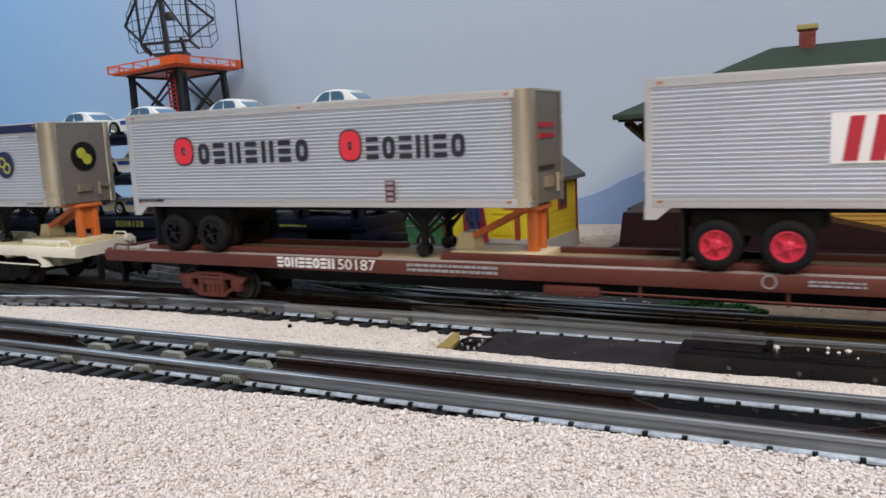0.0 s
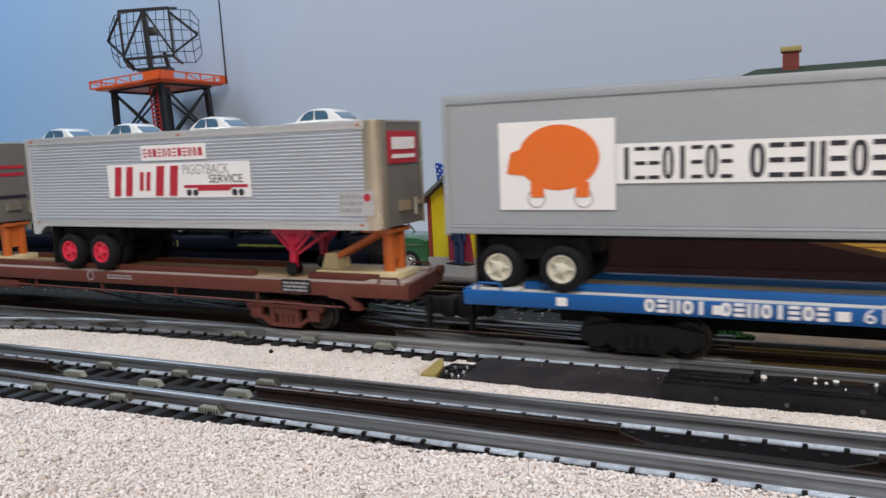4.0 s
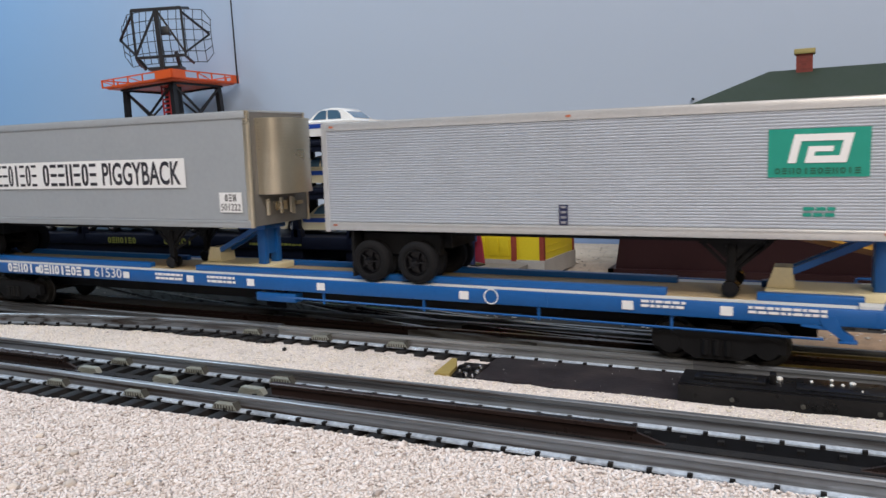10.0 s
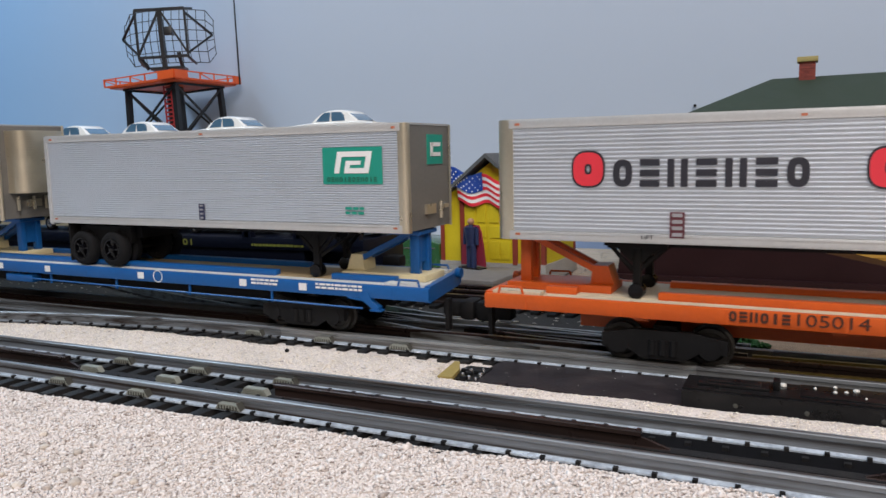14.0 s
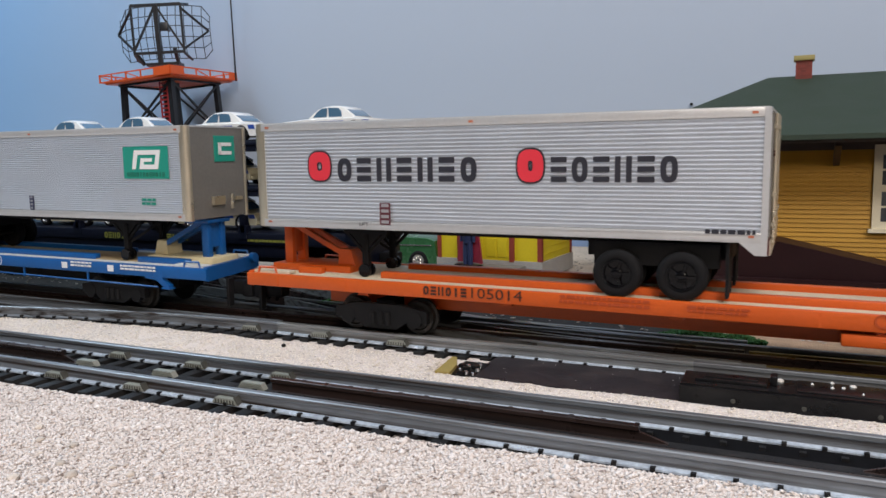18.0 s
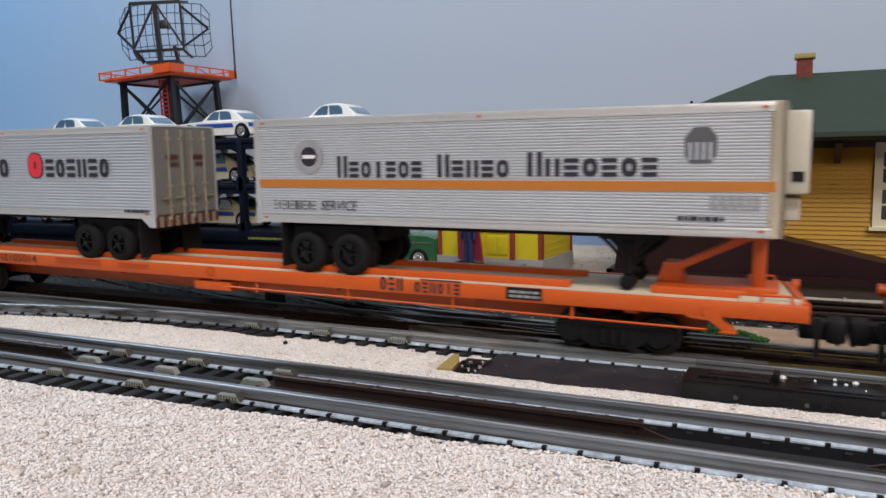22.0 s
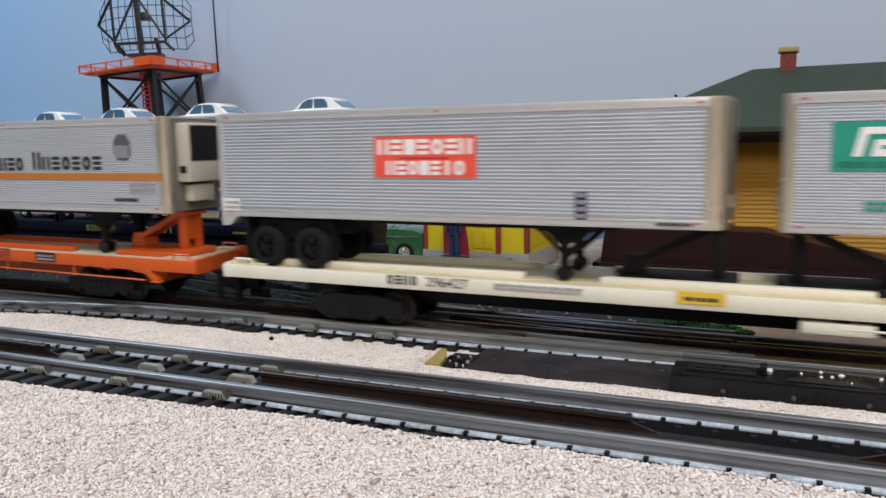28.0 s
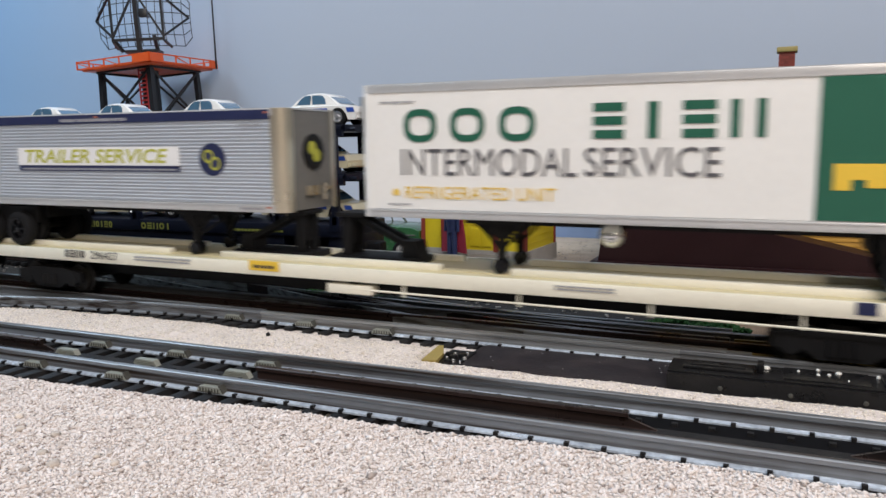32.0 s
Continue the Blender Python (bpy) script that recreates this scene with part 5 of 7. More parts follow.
car_carrier()
SED = [sedan(CARWHITE, "white toy sedan with a broad blue stripe"), sedan(CARCREAM, "cream toy sedan with a dark blue stripe")]
XPOS = (-172.1, -269.5, -358.1, -435.6, -519.0, -602.0)
for row, (z, pick) in enumerate(((105.6, 0), (73.1, 1), (39.7, 1))):
    for i, x in enumerate(XPOS if row else XPOS[:4]):
        k = 0 if row == 0 or (row == 1 and i in (2, 3)) else pick
        x -= (0, 8, 4)[row]
        m = pose(x * MM, (112 + 29) * MM, z * MM, 0, 0, 0) 
        if row == 0 and i == 0:
            SED[0].matrix_basis = m
        elif row == 1 and i == 0:
            SED[1].matrix_basis = m
        else:
            copy_thing(SED[k], m)


def green_car():
    gc = thing("green_car", "green fifties toy car with a white roof", "toy car", at=(-198, 268, -5))
    bm = B()
    lower = [(-66, 6, 0), (-66, 28, 0), (-30, 29, 0), (8, 29.5, 0), (44, 28.5, 0), (51.5, 26, 0), (53, 7, 0), (45.5, 6, 0), (43, 13, 0), (35, 16, 0), (27.5, 13, 0), (25, 6, 0),
             (-31, 6, 0), (-33, 13, 0), (-40, 16, 0), (-47, 13, 0), (-50, 6, 0)]
    profile_car(bm, lower, 44, 0)
    part("body", bm, CHEVGREEN, gc)
    bm = B()
    profile_car(bm, [(-44, 39, 1), (-36, 43, 2), (0, 44, 2), (10, 41.5, 1), (9, 40, 1), (-40, 38, 1)], 40, 1)
    part("roof", bm, WHITEBODY, gc, "white hard top")
    bm = B()
    for y in (-18.6, 18.6):
        bar(bm, (10, y * 0.93, 41), (20, y, 29), 1.2, 1.6)
        bar(bm, (-12, y * 0.95, 41), (-12, y, 29), 1.2, 1.6)
        bar(bm, (4, y * 0.95, 41), (6, y, 29), 1.0, 1.2)
        bar(bm, (-42, y * 0.95, 39), (-50, y, 28), 2.2, 2.2)
    bar(bm, (10, -17.5, 41.4), (10, 17.5, 41.4), 1.4, 1.2)
    bar(bm, (-60, -22.3, 21.5), (48, -22.3, 22.2), 0.6, 0.9)
    part("window_frame", bm, CHROME, gc, "chrome window frames")
    bm = B()
    rbox(bm, 51, 55.5, -21, 21, 8, 13, 1.4)
    part("bumper", bm, CHROME, gc, "chrome front bumper")
    for y in (-16, 16):
        bm = B()
        turned(bm, 52.2, y, 22.5, [(3.2, 0), (3, 0.9), (1.2, 1.5)], 16, "x")
        part("headlight", bm, CHROME, gc)
    for x in (35.5, -40):
        for y, s in ((-19.5, -1), (19.5, 1)):
            wheel("wheel", gc, x, y, 8.8, 8.8, 7, 6, RUBBER, CHROME, s)
    bm = B()
    for y in (-9, 6):
        rbox(bm, -8, -2, y, y + 10, 26, 33, 1.2)
    rbox(bm, -32, -26, -15, 15, 26, 34, 1.2)
    part("seat", bm, CREAMTRIM, gc)


green_car()

# ---- trailers; local x from the left end, y = 0 on the centre line, z = 0 on the wagon's deck ----
W2 = 25.4
lamp_bm = B()
box(lamp_bm, -1.1, 1.1, -0.4, 0.4, -0.5, 0.5)
LAMPM = mesh_of("marker_lamp", lamp_bm, MARKER)


def ribs(bm, x0, x1, y, s, z0, z1, n, depth, valley=0.45):
    """A sheet pressed into n level ribs that stand out by depth to side s."""
    prof = []
    p = (z1 - z0) / n
    for i in range(n):
        z = z0 + i * p
        prof += [(0, z), (0, z + p * valley), (depth, z + p * (valley + 0.13)), (depth, z + p * (0.88 if valley > 0.3 else 0.78))]
    prof.append((0, z1))
    A = [bm.verts.new((x0, y + s * d, z)) for d, z in prof]
    C = [bm.verts.new((x1, y + s * d, z)) for d, z in prof]
    for i in range(len(prof) - 1):
        bm.faces.new((A[i], C[i], C[i + 1], A[i + 1]))


def rounded_plan(x0, x1, r_left, r_right, w):
    pts = []
    for cx, cy, r, a0 in ((x1 - r_right, -w + r_right, r_right, -90), (x1 - r_right, w - r_right, r_right, 0), (x0 + r_left, w - r_left, r_left, 90), (x0 + r_left, -w + r_left, r_left, 180)):
        n = 7 if r > 1 else 2
        for i in range(n):
            a = radians(a0 + 90 * i / (n - 1))
            pts.append((cx + r * math.cos(a), cy + r * math.sin(a)))
    return pts


def trailer(label, L, top=77.0, flip=False, nribs=26, skin=None, hub=None, gear=None, endskin=None, post=None, round_front=7.0, dip=0.0, reefer=None, rail_mat=None, zebra=False, depth=0.45, leg_at=62.0, valley=0.45, axles=(28.0, 55.0)):
    skin, hub, gear = skin or SILVER, hub or HUBBLK, gear or FRAMEBLK
    endskin, post, rail_mat = endskin or DARKEND, post or CHAMP, rail_mat or SILVER2
    tr = thing("highway_trailer", label, "trailer", "trailers on the train")
    X = (lambda v: L - v) if flip else (lambda v: v)
    bot = 24.0

    def span(a, b):
        return min(X(a), X(b)), max(X(a), X(b))

    rl, rr = (round_front, 0.6) if flip else (0.6, round_front)
    bm = B()
    prism(bm, rounded_plan(0.8, L - 0.8, rl, rr, W2 - 0.4), "z", bot + 0.6, top - 0.4)
    part("body", bm, endskin, tr, "")
    bm = B()
    prism(bm, rounded_plan(0.4, L - 0.4, rl, rr, W2), "z", top - 0.5, top + 0.5)
    part("roof", bm, rail_mat, tr)
    x0, x1 = span(2.5, L - round_front - 1.5)
    for s in (-1, 1):
        bm = B()
        if nribs:
            ribs(bm, x0, x1, s * (W2 - 0.1), s, bot + 4.2, top - 3.6, nribs, depth, valley)
        else:
            box(bm, x0, x1, s * (W2 - 0.5), s * (W2 + 0.1), bot + 4.2, top - 3.6)
        part("side_panel", bm, skin, tr)
        bm = B()
        rbox(bm, x0 - 1.5, x1 + 1.0, s * W2 - 0.7, s * W2 + 0.7, top - 3.6, top + 0.1, 0.25)
        rbox(bm, x0 - 1.5, x1 + 1.0, s * W2 - 0.7, s * W2 + 0.7, bot, bot + 4.0, 0.25)
        bar(bm, (x0, s * (W2 + 0.75), bot + 3.2), (x1, s * (W2 + 0.75), bot + 3.2), 0.4, 0.5)
        part("side_rail", bm, rail_mat, tr)
        bm = B()
        a, b = span(0, 2.6)
        box(bm, a, b, s * W2 - 0.8, s * W2 + 0.8, bot, top)
        part("rear_post", bm, rail_mat, tr)
        # the polished front corner
        bm = B()
        pts = []
        r = round_front
        xc = L - r - 0.3
        for i in range(9):
            t = radians(-90 + 90 * i / 8)
            pts.append((xc + (r + 0.4) * math.cos(t), -W2 + r - 0.1 + (r + 0.4) * math.sin(t)))
        pts = [(xc - 1.6, -W2 - 0.5)] + pts
        inner = [(px - 0.6 * (1 if k > 4 else 0), py + 0.7) for k, (px, py) in reversed(list(enumerate(pts)))]
        prism(bm, [(X(px), py * (1 if s < 0 else -1)) for px, py in pts + inner], "z", bot, top + 0.2)
        part("corner_post", bm, post, tr, "rounded metal corner")
        for xm in (6, L / 2, L - round_front - 4):
            for zm in (top - 1.8, bot + 2.6):
                if nribs and (zm > 60 or xm != L / 2):
                    ob = share("marker_lamp", LAMPM, tr, (X(xm), s * (W2 + 0.6), zm))
                    ob["label"] = "small amber marker lamp"
    # rear doors with lock rods
    for s in (-1, 1):
        bm = B()
        a, b = span(-0.5, 0.9)
        box(bm, a, b, min(0.4 * s, s * 24), max(0.4 * s, s * 24), bot + 2, top - 2)
        dr = part("rear_door", bm, endskin, tr)
        for yy in (4.0, 14.5):
            bm = B()
            cyl(bm, (X(-1.3), s * yy, bot - 1), (X(-1.3), s * yy, top - 2), 0.75, 8)
            for zz in (bot + 6, bot + 18, top - 8):
                box(bm, X(-1.3) - 0.9, X(-1.3) + 0.9, s * yy - 1.3, s * yy + 1.3, zz, zz + 1.6)
            box(bm, X(-1.9) - 0.5, X(-1.9) + 0.5, min(s * yy, s * (yy + 6)), max(s * yy, s * (yy + 6)), bot + 11, bot + 12.2)
            part("lock_rod", bm, CHAMP, dr, "pale vertical lock rod")
    bm = B()
    a, b = span(-0.6, 2.4)
    box(bm, a, b, -W2, W2, bot - (5.0 if dip else 1.0), bot + 1)
    part("bumper", bm, rail_mat if not zebra else mat("maroon_bumper", (0.09, 0.02, 0.018), 0.5), tr)
    if zebra:
        bm = B()
        for i in range(8):
            y = -22 + i * 6.2
            xx = X(-0.9)
            box(bm, xx - 0.3, xx + 0.3, y - 1.3, y + 1.3, bot - 5, bot + 1)
        part("warning_stripe", bm, CHAMP, tr, "pale stripes on the rear bumper")
    if dip:
        for s in (-1, 1):
            bm = B()
            prism(bm, [(X(0), bot + 0.5), (X(0), bot - dip), (X(4.5), bot - dip), (X(11), bot + 0.5)], "y", s * W2 - 0.6, s * W2 + 0.6)
            part("rear_skirt", bm, rail_mat, tr)
    # running gear
    bm = B()
    a, b = span(14, axles[1] + 15)
    box(bm, a, b, -14, 14, 15, 24.2)
    part("chassis", bm, FRAMEBLK, tr)
    bm = B()
    box(bm, *span(axles[1] + 15, L - 46), -9, 9, 20.5, 24.2)
    part("spine_beam", bm, FRAMEBLK, tr)
    for s in (-1, 1):
        bm = B()
        box(bm, a + 4, b - 4, s * 17 - 2, s * 17 + 2, 12, 22)
        part("spring_beam", bm, FRAMEBLK, tr)
    for xa in axles:
        bm = B()
        cyl(bm, (X(xa), -18, 8.6), (X(xa), 18, 8.6), 1.8, 8)
        part("axle", bm, FRAMEBLK, tr)
    for xa in axles:
        for s in (-1, 1):
            wheel("wheel", tr, X(xa), s * 21.0, 8.6, 10.5, 7.4, 5, RUBBER, hub, s)
            wheel("inner_wheel", tr, X(xa), s * 12.2, 8.6, 10.5, 6.4, 5, RUBBER, HUBBLK, s)
    for s in (-1, 1):
        bm = B()
        a, b = span(14, 15.2)
        box(bm, a, b, s * 17 - 7.5, s * 17 + 7.5, 0.6, 24)
        part("mudflap", bm, RUBBER, tr)
        # landing leg: gusset, leg and small wheel
        lx = L - leg_at
        bm = B()
        box(bm, *sorted((X(lx - 13), X(lx + 13))), s * 14 - 1.4, s * 14 + 1.4, 20.4, 24.2)
        prism(bm, [(X(lx - 9), 20.6), (X(lx + 9), 20.6), (X(lx + 2.6), 14.5), (X(lx - 2.6), 14.5)], "y", s * 14 - 0.9, s * 14 + 0.9)
        for k in (-1, 1):
            bar(bm, (X(lx + k * 11.5), s * 14, 20.8), (X(lx + k * 1.0), s * 14, 10.5), 1.2, 1.5)
        rbox(bm, X(lx) - 1.8, X(lx) + 1.8, s * 14 - 1.7, s * 14 + 1.7, 1.4, 20.6, 0.4)
        bar(bm, (X(lx), s * 14, 8), (X(lx + 18), 0, 23), 1.4, 1.4)
        leg = part("landing_leg", bm, gear, tr)
        bm = B()
        for k in (-2.2, 2.2):
            turned(bm, X(lx), s * 14 + k, 1.7, [(3.3, -1.0), (3.5, -0.7), (3.5, 0.7), (3.3, 1.0)], 16)
        part("leg_wheel", bm, HUBBLK, leg)
    # fittings on the nose
    bm = B()
    a, b = span(L - 0.6, L + 1.0)
    box(bm, a, b, -7, 3, bot + 8, bot + 13)
    cyl(bm, (X(L + 0.8), 9, bot + 5), (X(L + 0.8), 9, bot + 14), 1.0, 8)
    box(bm, a, b, 12, 18, bot + 10, bot + 12)
    part("hose_fitting", bm, CHAMP, tr, "brass hose fittings")
    if reefer:
        kind, mt, nose = reefer
        bm = B()
        if kind == "round":
            def outline(grow):
                out = []
                for i in range(25):
                    t = radians(-90 + 180 * i / 24)
                    cx, sy = math.cos(t), math.sin(t)
                    out.append((X(L - 1 + (14.2 + grow) * cx ** 0.62), (18.6 + grow) * math.copysign(abs(sy) ** 0.8, sy)))
                return out
            prism(bm, outline(0), "z", bot + 18.5, top - 4)
            rf = part("cooling_unit", bm, mt, tr, "rounded champagne cooling unit")
            bm = B()
            prism(bm, outline(0.45), "z", -0.4, 0.35)
            lv = mesh_of("louvre", bm, mt)
            for i in range(9):
                share("louvre", lv, rf, (0, 0, top - 6.5 - i * 1.75))
            bm = B()
            prism(bm, outline(0.5), "z", bot + 17.6, bot + 19.4)
            part("rim", bm, mt, rf)
            bm = B()
            prism(bm, outline(0.4), "z", top - 4.6, top - 3.6)
            part("rim", bm, mt, rf)
            bm = B()
            for y in (-14.5, -3, 6):
                cyl(bm, (X(L + 1.5), y, bot + 6), (X(L + 1.5), y, bot + 15), 1.1, 8)
            part("pipe", bm, CHAMP, rf)
        else:
            rbox(bm, *span(L - 0.5, L + nose), -17, 17, bot + 17, top - 3, 1.0)
            rbox(bm, *span(L - 0.5, L + nose - 3), -12, 6, bot + 6, bot + 15.5, 0.8)
            rf = part("cooling_unit", bm, mt, tr, "boxy cooling unit on the nose")
            bm = B()
            box(bm, *span(L + nose - 0.4, L + nose + 0.5), -15.5, 12, top - 24, top - 4.5)
            box(bm, *span(L + 2, L + nose - 2), -17.5, -16.6, bot + 22, bot + 26)
            if mt is WHITEBODY:
                box(bm, *span(L + 0.4, L + nose + 0.4), -17.5, -16.9, top - 24, top - 4.5)
            part("grille", bm, BLACK, rf, "black grille of the cooling unit")
    return tr


def small_plate(tr, x0, x1, z0, z1, y, paint=None):
    pl = plate("data_plate", x0, x1, z0, z1, y, paint or NAVY, tr, "small dark lift plate")
    bm = B()
    h = (z1 - z0) / 4
    for i in range(4):
        box(bm, x0 + 0.9, x1 - 0.9, y - 0.3, y - 0.1, z0 + i * h + 0.7, z0 + i * h + h - 0.5)
    part("plate_print", bm, GREYINK, pl)


YS = -W2 - 0.62
THINGS = []


def ship(ob, u, base="trailer", lift=0.0):
    """Note where along the train a thing rides."""
    THINGS.append((ob, u, base, lift))
    return ob


def big_red(tr, x0, x1, z0, z1):
    """The large red initial: a plain rounded red shape edged in black."""
    for name, k, hgt, dy, m, label in (("initial_edge", 0.0, 6.6, 0.0, INK, ""), ("initial", 0.8, 4.9, -0.15, RED, "rounded red initial shape with black edge")):
        bm = B()
        oval_ring(bm, x0 + k, x1 - k, z0 + k, z1 - k, hgt, YS + dy, 28)
        part(name, bm, m, tr, label)


def southern(L, flip):
    tr = trailer("silver ribbed trailer with red and black lettering", L, nribs=25, axles=(32.5, 59.5) if flip else (28.0, 56.5), flip=flip, dip=5.0, zebra=flip)
    big_red(tr, 35.8, 50.4, 47.3, 63.2)
    marks("lettering_block", 7, 53.8, 132, 47.8, 59.2, YS, INK, tr, 0.72, "otntnto")
    big_red(tr, 147.8, 161.5, 47.0, 63.0)
    marks("lettering_block", 6, 164, 220, 47.9, 58.8, YS, INK, tr, 0.76, "totnto")
    if flip:
        small_plate(tr, 77.5, 83.4, 26.7, 37.4, YS - 0.3, mat("plate_maroon", (0.10, 0.02, 0.03), 0.5))
        words("lift_mark", "LIFT", 66, 71, 26.0, 27.6, YS - 0.5, INK, tr)
        lines("serial_print", 1, 229, 248, 27.4, 30.3, YS - 0.5, INK, tr, 3)
        for yy in (-16, 6):
            bm = B()
            box(bm, L + 0.7, L + 1.2, yy, yy + 9, 58, 60.5)
            box(bm, L + 0.7, L + 1.2, yy + 2, yy + 9, 54, 56)
            part("door_mark", bm, BROWNINK, tr)
    else:
        small_plate(tr, 173.9, 179.3, 26.7, 37.3, YS - 0.3, mat("plate_maroon", (0.10, 0.02, 0.03), 0.5))
        lines("serial_print", 1, 4.8, 24.8, 27.0, 29.6, YS - 0.5, INK, tr, 4)
        for z, m in ((60, DKRED), (55, DKRED), (40, INK)):
            bm = B()
            box(bm, L - 0.9, L - 0.3, -14, 8, z, z + 2.2)
            part("nose_mark", bm, m, tr)
    return tr


def dixie():
    tr = trailer("silver ribbed trailer with red wheels and red logo", 250, nribs=25, hub=HUBRED, gear=mat("crimson_gear", (0.62, 0.02, 0.07), 0.4), dip=5.0)
    plate("slogan_panel", 96.3, 143.5, 61.7, 70.2, YS, WHITEINK, tr, "white slogan panel")
    marks("lettering_block", 12, 98, 142, 63.6, 68.2, YS - 0.15, DKRED, tr, 0.7, "tobtnotbtnob")
    pl = plate("logo_panel", 68.7, 172.4, 41.0, 60.0, YS, WHITEINK, tr, "white logo panel")
    bm = B()
    for a, b, z0, z1 in ((73, 87, 42, 58.6), (93, 101, 45, 55.5), (105, 121, 42, 58.6)):
        s = (z1 - z0) * 0.14
        w = (b - a) * 0.36
        for q in (a, b - w):
            prism(bm, [(q, z0), (q + w, z0), (q + w + s, z1), (q + s, z1)], "y", YS - 0.35, YS - 0.14)
    part("logo", bm, DKRED, pl, "dark red slanted logo blocks")
    words("panel_text", "PIGGYBACK", 126.2, 158.4, 53.6, 59.0, YS - 0.15, GREYINK, pl)
    words("panel_text", "SERVICE", 144.4, 167.3, 48.8, 53.2, YS - 0.15, INK, pl)
    bm = B()
    box(bm, 126.5, 170.5, YS - 0.35, YS - 0.14, 46.2, 47.8)
    prism(bm, [(136, 46.3), (136, 44.6), (158, 44.6), (160, 46.3)], "y", YS - 0.35, YS - 0.14)
    part("trailer_emblem", bm, DKRED, pl)
    for x in (130, 134.5, 161.5, 166):
        disc("emblem_wheel", x, 43.6, 1.8, YS - 0.3, INK, pl, 14)
    q = plate("number_panel", 226, 246, 31.2, 43.4, YS, SILVER2, tr)
    lines("number_print", 3, 227, 240, 33, 43, YS - 0.15, GREYINK, q, 8)
    disc("round_mark", 242.6, 40.2, 2.0, YS - 0.2, DKRED, q, 16)
    fr = B()
    box(fr, 250 - 0.6, 250 + 0.1, -16, 14, 56, 72)
    pn = part("nose_panel", fr, DKRED, tr, "red panel on the nose")
    bm = B()
    box(bm, 250.0, 250.4, -13, 11, 63, 69)
    box(bm, 250.0, 250.4, -13, 11, 58.5, 60.5)
    part("nose_mark", bm, WHITEINK, pn)
    return tr


def piggy():
    L = 293.7
    tr = trailer("smooth grey reefer trailer with orange pig panel", L, 86.0, nribs=0, skin=GREYBODY, endskin=DARKEND, hub=HUBWHT, post=CHAMP, round_front=1.3, leg_at=71.0, axles=(25.0, 54.5), reefer=("round", CHAMP, 14.2), rail_mat=GREYBODY)
    pp = plate("logo_panel", 27.5, 79.0, 35.0, 73.3, YS, WHITEINK, tr, "white panel with an orange shape")
    disc("logo_shape", 54.5, 57.5, 18.0, YS - 0.15, ORANGEINK, pp, 40, 0.78, "plain orange oval")
    bm = B()
    box(bm, 42, 48, YS - 0.4, YS - 0.14, 40.5, 47)
    box(bm, 62, 68, YS - 0.4, YS - 0.14, 40.5, 47)
    prism(bm, [(31, 51), (39, 50), (39, 62), (33, 60)], "y", YS - 0.4, YS - 0.14)
    part("logo_shape", bm, ORANGEINK, pp)
    for x in (44.5, 65.5):
        ring("logo_ring", x, 40.0, 4.2, 0.5, YS - 0.15, GREYINK, pp, 20)
    pl = plate("name_panel", 79.3, 248, 46.0, 62.4, YS, WHITEINK, tr, "long white name panel")
    marks("lettering_block", 8, 81.5, 126, 47.6, 60.8, YS - 0.15, INK, pl, 0.8, "ittoitot", 0.17)
    marks("lettering_block", 7, 131, 179.5, 47.6, 60.8, YS - 0.15, INK, pl, 0.8, "ottntot", 0.17)
    words("panel_text", "PIGGYBACK", 183.2, 244.6, 47.6, 61.0, YS - 0.15, INK, pl, 0.018)
    q = plate("number_panel", 271.5, 287, 32.4, 43.2, YS, WHITEINK, tr, "white number panel")
    marks("lettering_block", 3, 275.5, 284, 38.4, 42.2, YS - 0.15, INK, q, 0.7)
    words("trailer_number", "501222", 272.6, 286, 33.4, 37.2, YS - 0.15, INK, q)
    return tr


